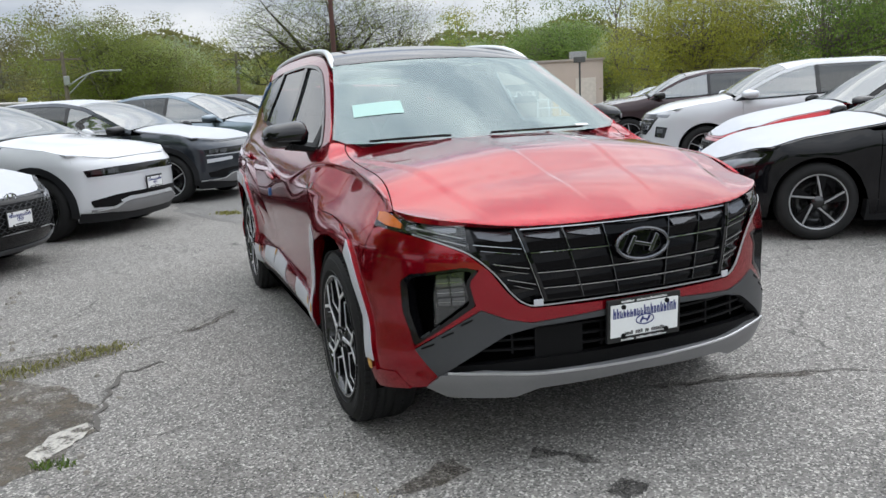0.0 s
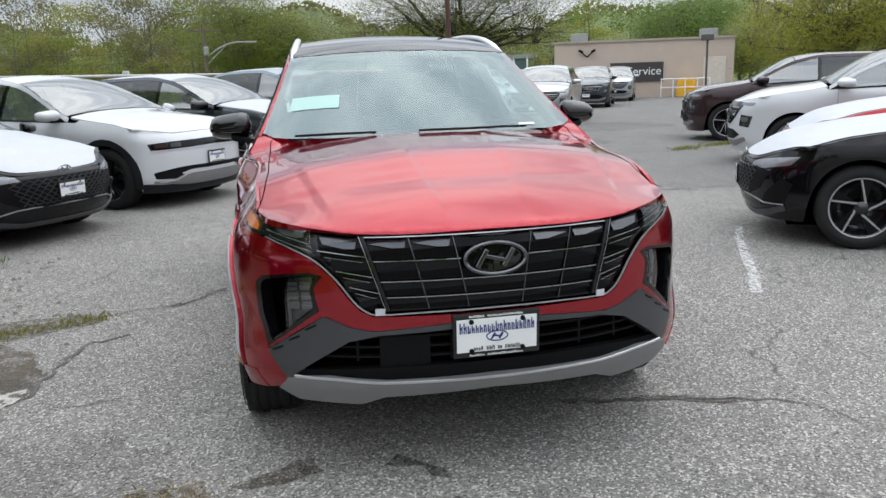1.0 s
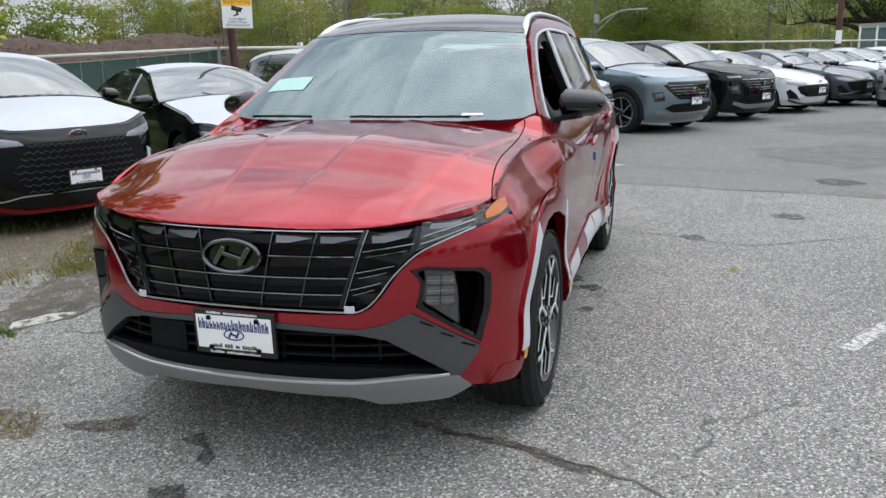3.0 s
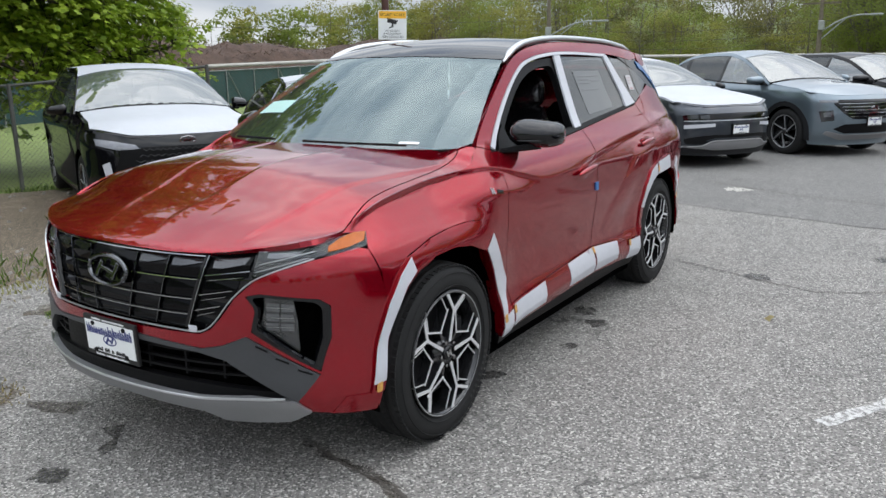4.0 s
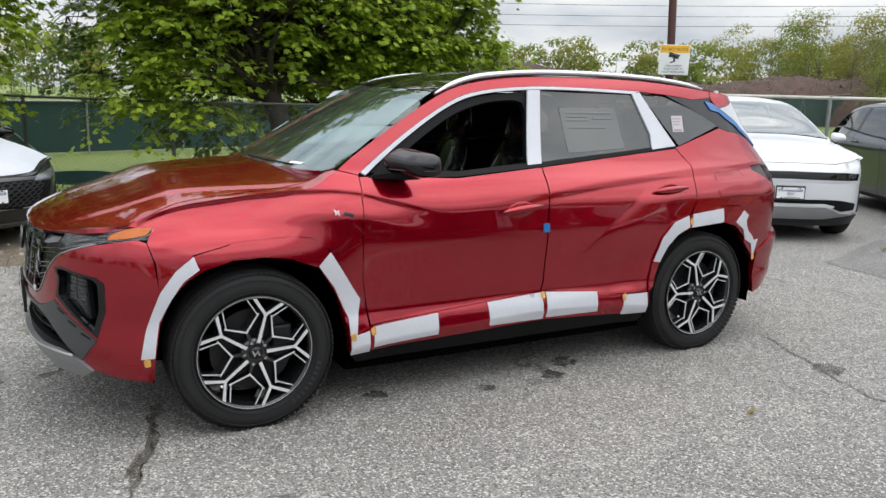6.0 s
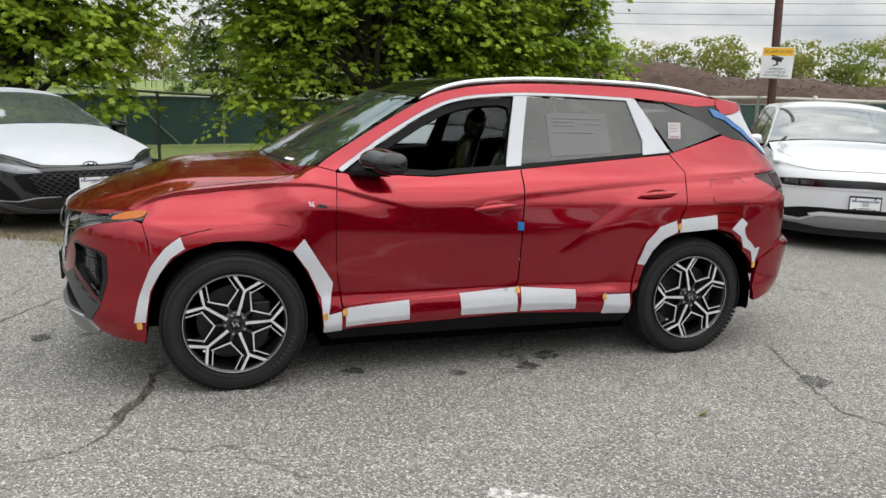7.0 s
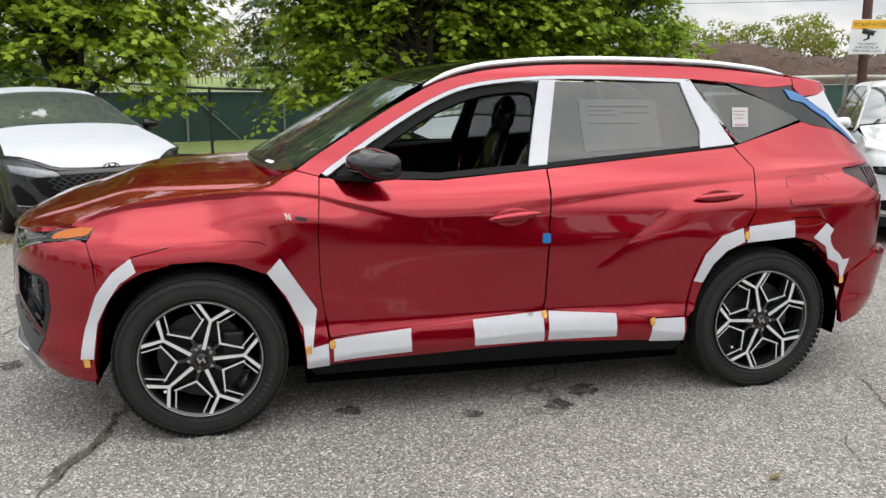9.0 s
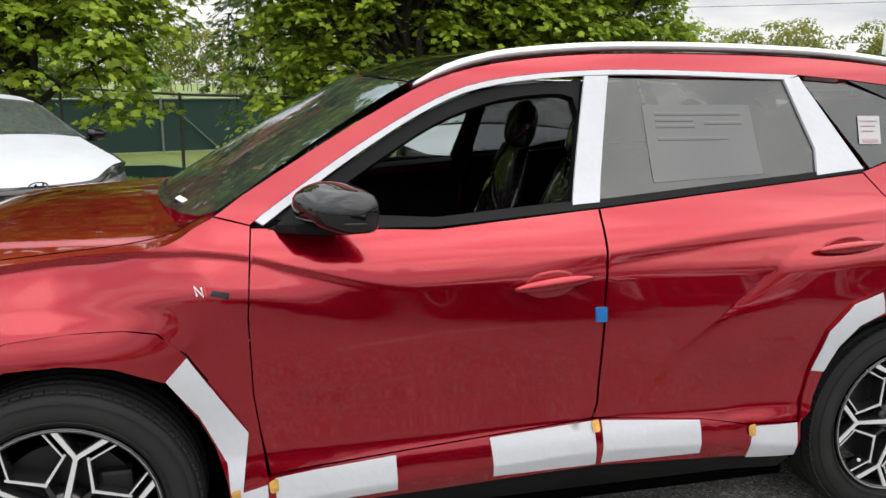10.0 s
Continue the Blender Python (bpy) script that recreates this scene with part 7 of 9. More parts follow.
parked_car("saloon", "charcoal", axle_mid((2.26, -4.28), 118, False, 0.80), 118, "dark grey saloon with white film on bonnet, standing on grass", film="br", face="wide", near=True, wheel_bright=False)
OPP = -121.0
parked_car("saloon", "black", axle_mid((-1.76, 3.66), OPP, True), OPP, "black saloon with white film on bonnet and alloy wheels", film="b", face="wide", near=True)
parked_car("hatch", "crimson", axle_mid((-3.84, 5.48), OPP, True), OPP, "red hatchback with white film on bonnet and roof", film="br", face="wide", near=True, frame_dark=True)
parked_car("suv", "white", axle_mid((-6.5, 6.45), OPP, True), OPP, "white crossover with alloy wheels parked in a row", face="jewel", fan=6)
parked_car("suv", "maroon", axle_mid((-10.63, 7.94), OPP, True), OPP, "very dark maroon SUV parked in a row", face="jewel")
parked_car("suv", "crimson", axle_mid((-13.6, 10.4), OPP, True), OPP, "red crossover seen between parked cars", face="jewel", screen_label=False)
parked_car("saloon", "white", axle_mid((-16.4, 12.0), OPP, True), OPP, "white saloon far along the row", face="wide")
parked_car("saloon", "white", axle_mid((-19.2, 13.6), OPP, True), OPP, "white saloon far along the row", face="wide")
parked_car("saloon", "silver", axle_mid((-22.0, 15.2), OPP, True), OPP, "silver saloon far along the row", face="wide")
# the row by the fence, going on
for (kind, colour, face, film, lab), (x, y) in zip((
        ("suv", "black", "jewel", "", "black SUV with silver grille parked by the fence"),
        ("saloon", "white", "wide", "", "white saloon with black grille parked by the fence"),
        ("saloon", "graphite", "wide", "", "dark grey saloon parked by the fence"),
        ("saloon", "grey", "wide", "b", "grey saloon with white film on bonnet by the fence"),
        ("saloon", "silver", "wide", "", "silver saloon parked by the fence"),
        ("saloon", "white", "wide", "", "white saloon far along the fence"),
        ("saloon", "grey", "wide", "", "mid grey saloon far along the fence")), ((-13.8, 1.65), (-16.1, 3.0), (-18.3, 4.35), (-20.6, 5.75), (-22.9, 7.1), (-25.2, 8.5), (-27.5, 9.9))):
    parked_car(kind, colour, axle_mid((x, y), 56, False), 56, lab, film=film, face=face)
for colour, x, y, lab in (("silver", -18.1, 6.6, "silver grey SUV with black grille in the aisle"), ("graphite", -27.0, 11.7, "dark grey SUV parked near the building"), ("silver", -32.3, 15.2, "silver SUV parked near the building")):
    parked_car("suv", colour, (x, y), -27, lab, face="jewel")


# ---- fence, sign, building ----
GALV = mat("galvanised_steel", (0.33, 0.34, 0.34), rough=0.45, metal=0.6, vary=0.15, scale=12)
RAIL = mat("pale_weathered_rail", (0.50, 0.48, 0.43), rough=0.6, metal=0.15, vary=0.15, scale=12)
DARK_STEEL = mat("dark_weathered_steel", (0.09, 0.09, 0.085), rough=0.6, metal=0.3, vary=0.25)
TEAL = mat("green_windscreen_cloth", (0.020, 0.060, 0.058), rough=0.85, vary=0.2, scale=1.5, fine=40)
BROWN_POST = mat("brown_painted_post", (0.075, 0.028, 0.022), rough=0.6, vary=0.25, scale=9)
WOOD_POLE = mat("weathered_pole", (0.14, 0.115, 0.09), rough=0.85, vary=0.25, scale=6)
rail_z = curve([(-45, 1.62), (0, 1.62), (2.2, 1.57), (6.3, 1.26), (9, 1.25), (12, 1.28), (18, 1.5), (30, 1.6)])


def fence_at(along, z, out=0.0):
    p = FENCE_A + FENCE_U * along - FENCE_N * out
    return Vector((p.x, p.y, z))


def fence_foot(along):
    p = fence_at(along, 0)
    return height(p.x, p.y)


fence = tagged(new("chain_link_fence"), "grey chain-link fence with top rail behind the parked cars", "fence")
a = -45.0
while a <= 27:
    bm = bmesh.new()
    p, q = fence_at(a, fence_foot(a) - 0.05), fence_at(a, rail_z(a) + 0.03)
    rod(bm, p, q, 0.030 if a < -2 else 0.034, n=10)
    part("post", bm, GALV if a < 2 else DARK_STEEL, fence)
    if a + 3 <= 27:
        bm = bmesh.new()
        rod(bm, fence_at(a, rail_z(a)), fence_at(a + 3, rail_z(a + 3)), 0.030 if a < 3 else 0.024, n=8)
        part("rail", bm, RAIL if a < 2 else DARK_STEEL, fence)
    a += 3.0


def wire(bm, p, q, r):
    """A thin three-sided wire."""
    d = (q - p).normalized()
    u = d.orthogonal().normalized()
    v = d.cross(u)
    lo = [bm.verts.new(p + (u * math.cos(k) + v * math.sin(k)) * r) for k in (0, 2.1, 4.2)]
    hi = [bm.verts.new(q + (u * math.cos(k) + v * math.sin(k)) * r) for k in (0, 2.1, 4.2)]
    for i in range(3):
        bm.faces.new((lo[i], lo[(i + 1) % 3], hi[(i + 1) % 3], hi[i]))


def link_mesh(a0, a1, pitch, r):
    verts, faces = [], []
    for sg in (1, -1):
        n = int((a1 - a0 + 2.2) / pitch)
        for i in range(n):
            s = a0 - 1.1 + i * pitch
            t0, t1 = (s, s + 1.75) if sg > 0 else (s + 1.75, s)
            lo, hi = max(a0, min(t0, t1)), min(a1, max(t0, t1))
            if hi <= lo:
                continue
            ends = []
            for t in (lo, hi):
                f = (t - t0) / (t1 - t0)
                z0 = fence_foot(t) + 0.03
                ends.append(fence_at(t, z0 + (rail_z(t) - z0) * f))
            p, q = ends
            d = (q - p).normalized()
            u = d.orthogonal().normalized()
            v = d.cross(u)
            k = len(verts)
            for e in (p, q):
                verts.extend(e + (u * math.cos(w) + v * math.sin(w)) * r for w in (0, 2.1, 4.2))
            faces += [(k + j, k + (j + 1) % 3, k + 3 + (j + 1) % 3, k + 3 + j) for j in range(3)]
    ob = mesh_ob("wire_mesh", verts, faces, DARK_STEEL, fence, "woven wire mesh")
    ob["kind"] = "stuff"


link_mesh(-30, 26, 0.075, 0.0022)
# green cloth along the fence foot
cv, cf = [], []
for i in range(31):
    a = 6.5 + i * 0.5
    cv += [fence_at(a, fence_foot(a), -0.04), fence_at(a, fence_foot(a) + 0.42 + 0.03 * math.sin(i * 1.7), -0.04 - 0.03 * math.sin(i * 2.3)), fence_at(a, fence_foot(a) + 0.42 + 0.03 * math.sin(i * 1.7), 0.02), fence_at(a, fence_foot(a), 0.02)]
for i in range(30):
    k = 4 * i
    cf += [(k, k + 4, k + 5, k + 1), (k + 1, k + 5, k + 6, k + 2), (k + 2, k + 6, k + 7, k + 3)]
mesh_ob("foot_cloth", cv, cf, TEAL, fence, "green cloth along the fence foot")

# far screened fence round the field
far_top = curve([(-115, 3.7), (-87, 3.3), (-70, 2.4), (-27, 1.25), (2, 1.0), (20, 1.0)])
screen = tagged(new("screened_fence"), "tall fence with dark green windscreen cloth beyond the field", "fence")


def far_pt(x, z, out=0.0):
    return Vector((x, -22.25 + 0.324 * x - out, z))


x = 20.0
while x > -112:
    stp = 3.0 if x > -40 else 6.0
    a, b = x, x - stp
    za, zb = height(a, -22 + 0.324 * a) + 0.05, height(b, -22 + 0.324 * b) + 0.05
    v = [far_pt(a, za), far_pt(b, zb), far_pt(b, far_top(b)), far_pt(a, far_top(a))]
    v += [p + Vector((0, -0.03, 0)) for p in v]
    mesh_ob("cloth_panel", v, [(0, 1, 2, 3), (7, 6, 5, 4), (0, 4, 5, 1), (2, 6, 7, 3)], TEAL, screen)
    bm = bmesh.new()
    rod(bm, far_pt(a, za - 0.3, -0.05), far_pt(a, far_top(a) + 0.06, -0.05), 0.035, n=8)
    part("post", bm, GALV, screen)
    if int(-x) % 2 == 0:
        bm = bmesh.new()
        rod(bm, far_pt(a - 0.2, far_top(a) - 0.1, -0.06), far_pt(a - 1.6, za, -0.06), 0.022, n=6)
        part("brace", bm, GALV, screen)
    bm = bmesh.new()
    rod(bm, far_pt(a, far_top(a) + 0.02, -0.05), far_pt(b, far_top(b) + 0.02, -0.05), 0.025, n=6)
    part("rail", bm, GALV, screen)
    x -= stp

# security sign on its brown post
post = tagged(new("sign_post"), "brown post with white and yellow security notice", "sign post")
bm = bmesh.new()
rod(bm, (-9.32, -6.22, -0.1), (-9.10, -6.28, 5.6), 0.072, 0.062, n=14)
part("post", bm, BROWN_POST, post)
sgn_m = Matrix.Translation((-9.07, -5.99, 2.195)) @ Matrix.Rotation(radians(128), 4, "Z") @ Matrix.Rotation(radians(90), 4, "X") @ Matrix.Rotation(radians(-1), 4, "Z")
bm = bmesh.new()
block(bm, (0.50, 0.50, 0.006), bevel=0.002)
board = part("sign_board", bm, PAPER, post, "white square notice board")
board.matrix_local = sgn_m
bm = bmesh.new()
block(bm, (0.48, 0.125, 0.003), at=(0, 0.175, 0.0045))
part("sign_header", bm, YELLOW, board, "yellow header band")
text_part("sign_heading", "SECURITY NOTICE", 0.066, INK_BLACK, board, Matrix.Translation((0, 0.172, 0.0065)), squeeze=0.78)
text_part("sign_text", "THIS PROPERTY\nIS PROTECTED BY\nVIDEO SURVEILLANCE", 0.050, INK_BLACK, board, Matrix.Translation((0, -0.155, 0.0045)), squeeze=0.78)
bm = bmesh.new()
block(bm, (0.17, 0.055, 0.003), at=(-0.01, 0.055, 0.0045), turn=Matrix.Rotation(radians(-14), 4, "Z"))
block(bm, (0.20, 0.018, 0.003), at=(0.0, 0.092, 0.0045), turn=Matrix.Rotation(radians(-14), 4, "Z"))
block(bm, (0.03, 0.075, 0.003), at=(0.0, 0.0, 0.0045))
block(bm, (0.09, 0.02, 0.003), at=(-0.02, -0.035, 0.0045), turn=Matrix.Rotation(radians(20), 4, "Z"))
part("camera_picture", bm, INK_BLACK, board, "black camera symbol")
post2 = tagged(new("brown_post"), "slim brown post with a small white tag by the fence", "post")
bm = bmesh.new()
rod(bm, (-28.3, 6.25, -0.3), (-28.2, 6.25, 8.5), 0.11, 0.09, n=10)
part("post", bm, BROWN_POST, post2)
bm = bmesh.new()
block(bm, (0.02, 0.20, 0.45), at=(-28.17, 6.25, 1.75))
part("tag", bm, PAPER, post2)

# low building with the service sign
BEIGE = mat("beige_render", (0.52, 0.43, 0.36), rough=0.85, vary=0.08, scale=1.2, fine=30, bump=0.002)
SIGN_DARK = mat("dark_sign_panel", (0.045, 0.040, 0.040), rough=0.5, vary=0.1)
BL, BR = Vector((-38.15, 14.3)), Vector((-34.2, 22.65))
bu = (BR - BL).normalized()
bn = Vector((bu.y, -bu.x))
building = tagged(new("service_building"), "low beige rendered building with a dark service sign", "building")
building.matrix_world = Matrix(((bu.x, -bn.x, 0, BL.x), (bu.y, -bn.y, 0, BL.y), (0, 0, 1, 0), (0, 0, 0, 1)))
bm = bmesh.new()
block(bm, (9.25, 12.0, 2.95), at=(4.62, 6.0, 1.475))
part("wall", bm, BEIGE, building)
bm = bmesh.new()
block(bm, (9.45, 12.2, 0.10), at=(4.62, 6.0, 2.98))
part("roof_edge", bm, mat("roof_cap", (0.40, 0.34, 0.29), rough=0.7), building)
bm = bmesh.new()
block(bm, (2.75, 0.10, 1.0), at=(4.35, -0.05, 1.33))
sp = part("service_sign", bm, SIGN_DARK, building, "dark brown sign panel")
text_part("sign_word", "Service", 0.60, PAPER, sp, Matrix.Translation((4.75, -0.115, 1.36)) @ Matrix.Rotation(radians(90), 4, "X"))
bm = bmesh.new()
block(bm, (1.1, 0.05, 2.0), at=(8.3, -0.02, 1.0), bevel=0.01)
part("door", bm, mat("cream_door", (0.62, 0.56, 0.48), rough=0.6), building)
bm = bmesh.new()
for k in range(2):
    rod(bm, (1.75, -0.1, 2.2), (1.45 + 0.6 * k, -0.2, 2.45), 0.035, n=6)
block(bm, (0.25, 0.15, 0.12), at=(1.42, -0.2, 2.5), turn=Matrix.Rotation(radians(25), 4, "Y"))
block(bm, (0.25, 0.15, 0.12), at=(2.08, -0.2, 2.5), turn=Matrix.Rotation(radians(-25), 4, "Y"))
part("wall_lamp", bm, BLACK_PLASTIC, building)
bm = bmesh.new()
block(bm, (0.9, 0.9, 0.5), at=(1.2, 2.0, 3.25), bevel=0.03)
part("roof_unit", bm, GALV, building, "grey rooftop air unit")
bm = bmesh.new()
block(bm, (0.9, 0.9, 0.5), at=(8.1, 2.0, 3.25), bevel=0.03)
part("roof_unit", bm, GALV, building, "grey rooftop air unit")
rails = tagged(new("white_railing"), "white tubular railing beside the building", "railing")
rails.matrix_world = building.matrix_world
for k in range(5):
    bm = bmesh.new()
    rod(bm, (5.6 + k * 0.6, -1.0, 0), (5.6 + k * 0.6, -1.0, 0.95), 0.03, n=6)
    part("post", bm, PAPER, rails)
for z in (0.5, 0.93):
    bm = bmesh.new()
    rod(bm, (5.6, -1.0, z), (8.0, -1.0, z), 0.03, n=6)
    part("rail", bm, PAPER, rails)
stack = tagged(new("yellow_crate"), "yellow crate beside the railing", "crate")
stack.matrix_world = building.matrix_world
bm = bmesh.new()
block(bm, (0.9, 0.5, 0.45), at=(6.9, -0.5, 0.7), bevel=0.04)
block(bm, (1.0, 0.6, 0.45), at=(6.9, -0.5, 0.24), bevel=0.02)
part("crate_body", bm, YELLOW, stack)
lamp = tagged(new("lot_lamp"), "slim dark lamp post with square head", "street lamp")
bm = bmesh.new()
rod(bm, (-31.6, 19.6, 0), (-31.6, 19.6, 2.75), 0.05, n=8)
part("pole", bm, DARK_STEEL, lamp)
bm = bmesh.new()
block(bm, (0.35, 0.5, 0.28), at=(-31.6, 19.6, 2.85), bevel=0.03)
part("lamp_head", bm, DARK_STEEL, lamp)
# glazed pavilion and dark canopy beyond
pav = tagged(new("glass_pavilion"), "glazed pavilion with white mullions behind trees", "building")
pav.matrix_world = Matrix.Translation((-46, 12.6, 0)) @ Matrix.Rotation(radians(66), 4, "Z")
bm = bmesh.new()
block(bm, (5.2, 3.0, 2.3), at=(0, 1.6, 1.2))
part("wall", bm, mat("pavilion_glass", (0.12, 0.17, 0.19), rough=0.1, metal=0.2), pav)
for k in range(7):
    bm = bmesh.new()
    block(bm, (0.10, 0.10, 2.5), at=(-2.6 + k * 0.86, 0.05, 1.25))
    part("mullion", bm, PAPER, pav)
bm = bmesh.new()
block(bm, (5.4, 3.2, 0.25), at=(0, 1.6, 2.5))
part("roof", bm, GALV, pav)

# ---- poles and wires ----
for px, py, tall, tip in ((-54.0, -5.2, 5.4, (-54.0, -2.3, 4.15)), (-49.2, -21.9, 8.2, (-50.6, -18.7, 4.25)), (-60.0, 6.5, 5.4, None)):
    pole = tagged(new("utility_pole"), "grey wooden utility pole with curved street lamp arm" if tip else "grey wooden utility pole with crossarm", "utility pole")
    bm = bmesh.new()
    rod(bm, (px, py, -0.6), (px + 0.1, py, tall), 0.17, 0.11, n=10)
    part("pole", bm, WOOD_POLE, pole)
    bm = bmesh.new()
    block(bm, (0.12, 2.2, 0.12), at=(px + 0.1, py, tall - 0.45))
    part("crossarm", bm, WOOD_POLE, pole)
    bm = bmesh.new()
    block(bm, (0.3, 0.35, 0.6), at=(px + 0.3, py + 0.1, 3.6 if tip else 4.2), bevel=0.05)
    part("transformer_box", bm, GALV, pole)
    if tip:
        bm = bmesh.new()
        pts = [Vector((px, py, tip[2] - 1.0)).lerp(Vector(tip), t) + Vector((0, 0, 0.45 * math.sin(math.pi * t) * 0.8)) for t in [i / 8 for i in range(9)]]
        for p, q in zip(pts, pts[1:]):
            rod(bm, p, q, 0.05, n=6)
        rod(bm, (px, py, tip[2] - 1.5), pts[4], 0.04, n=6)
        part("lamp_arm", bm, GALV, pole)
        bm = bmesh.new()
        block(bm, (0.3, 0.75, 0.14), at=(tip[0], tip[1] + 0.2, tip[2]), bevel=0.05)
        part("lamp_head", bm, GALV, pole)


# ---- trees ----
def leaf_mat(name, c0, c1, thin=0.35):
    m, n, l, p = node_mat(name)
    g = n.new("ShaderNodeNewGeometry")
    r = n.new("ShaderNodeValToRGB")
    r.color_ramp.elements[0].color, r.color_ramp.elements[1].color = (*c0, 1), (*c1, 1)
    l.new(g.outputs["Random Per Island"], r.inputs[0])
    l.new(r.outputs[0], p.inputs["Base Color"])
    p.inputs["Roughness"].default_value = 0.5
    p.inputs["Specular IOR Level"].default_value = 0.35
    t = n.new("ShaderNodeBsdfTranslucent")
    l.new(r.outputs[0], t.inputs["Color"])
    mx = n.new("ShaderNodeMixShader")
    mx.inputs[0].default_value = thin
    l.new(p.outputs[0], mx.inputs[1]), l.new(t.outputs[0], mx.inputs[2])
    l.new(mx.outputs[0], n["Material Output"].inputs["Surface"])
    return m


BARK = mat("dark_bark", (0.030, 0.024, 0.018), rough=0.9, vary=0.4, scale=7, bump=0.01, fine=30)
BARK_GREY = mat("grey_bark", (0.12, 0.10, 0.085), rough=0.9, vary=0.35, scale=4)
MAPLE = leaf_mat("maple_leaves", (0.19, 0.29, 0.030), (0.44, 0.55, 0.06), 0.40)
# Darker copy of the maple leaf colour, standing in for shade inside crowns.
MAPLE_SHADE = leaf_mat("shade_dark_maple_leaves", (0.07, 0.14, 0.018), (0.17, 0.27, 0.035), 0.3)
SPRING = leaf_mat("spring_leaves", (0.155, 0.195, 0.034), (0.235, 0.28, 0.055), 0.5)
WILLOW = leaf_mat("yellow_green_leaves", (0.24, 0.25, 0.035), (0.40, 0.40, 0.060), 0.45)
DEEP = leaf_mat("deep_green_leaves", (0.09, 0.16, 0.026), (0.22, 0.32, 0.055), 0.45)
HAZY = leaf_mat("woodland_leaves", (0.135, 0.13, 0.045), (0.205, 0.20, 0.068), 0.5)
STAR = np.array([(0, 0.52), (0.42, 0.22), (0.27, -0.06), (0.25, -0.38), (-0.25, -0.38), (-0.27, -0.06), (-0.42, 0.22)])
LOBED = np.array([(0, 0.60), (0.13, 0.27), (0.46, 0.30), (0.28, 0.0), (0.36, -0.24), (0.0, -0.36), (-0.36, -0.24), (-0.28, 0.0), (-0.46, 0.30), (-0.13, 0.27)])
OVAL = np.array([(0, 0.55), (0.32, 0.02), (0, -0.50), (-0.32, 0.02)])


def leaves(name, places, sizes, material, parent, rng, outline=STAR, droop=0.4, label="", face=None, point=None, loose=0.55):
    """One mesh of many leaf blades at the given places, tilted at random; their tips turn towards point."""
    n, k = len(places), len(outline)
    nrm = rng.normal(0, loose, (n, 3)) + (0, 0, droop)
    if face is not None:
        nrm = nrm * 0.7 + face
    nrm /= np.linalg.norm(nrm, axis=1)[:, None] + 1e-9
    t = rng.normal(0, 1, (n, 3))
    if point is not None:
        t = np.cross(point + rng.normal(0, 0.35, (n, 3)), nrm)
    t -= (t * nrm).sum(1)[:, None] * nrm
    t /= np.linalg.norm(t, axis=1)[:, None] + 1e-9
    b = np.cross(nrm, t)
    v = places[:, None] + (outline[None, :, :1] * t[:, None] + outline[None, :, 1:] * b[:, None]) * sizes[:, None, None]
    v += nrm[:, None] * (np.abs(outline[None, :, :1]) * -0.25) * sizes[:, None, None]
    me = bpy.data.meshes.new(name)
    me.vertices.add(n * k), me.loops.add(n * k), me.polygons.add(n)
    me.vertices.foreach_set("co", v.astype(np.float32).ravel())
    me.loops.foreach_set("vertex_index", np.arange(n * k, dtype=np.int32))
    me.polygons.foreach_set("loop_start", np.arange(0, n * k, k, dtype=np.int32))
    me.update(calc_edges=True)
    me.materials.append(material)
    ob = new(name, me)
    if parent:
        ob.parent = parent
    if label:
        ob["label"] = label
    return ob


def tubes(name, lines, material, parent, sides=7):
    """Tapered limbs: each line is a list of (point, radius)."""
    verts, faces = [], []
    for line in lines:
        k0 = len(verts)
        for i, (p, r) in enumerate(line):
            d = (line[min(i + 1, len(line) - 1)][0] - line[max(i - 1, 0)][0])
            d = d.normalized() if d.length > 1e-6 else Vector((0, 0, 1))
            u = d.orthogonal().normalized()
            w = d.cross(u)
            verts += [p + (u * math.cos(2 * math.pi * j / sides) + w * math.sin(2 * math.pi * j / sides)) * r for j in range(sides)]
        for i in range(len(line) - 1):
            for j in range(sides):
                a, b = k0 + i * sides + j, k0 + i * sides + (j + 1) % sides
                faces.append((a, b, b + sides, a + sides))
    return mesh_ob(name, verts, faces, material, parent, smooth=True)


def bend(p, q, rnd, wob, n=6):
    out = []
    off = Vector((rnd.uniform(-1, 1), rnd.uniform(-1, 1), rnd.uniform(0, 0.8))) * wob
    for i in range(n + 1):
        t = i / n
        out.append(p.lerp(q, t) + off * math.sin(math.pi * t) + Vector((rnd.uniform(-1, 1), rnd.uniform(-1, 1), rnd.uniform(-1, 1))) * wob * 0.12 * (0 < i < n))
    return out


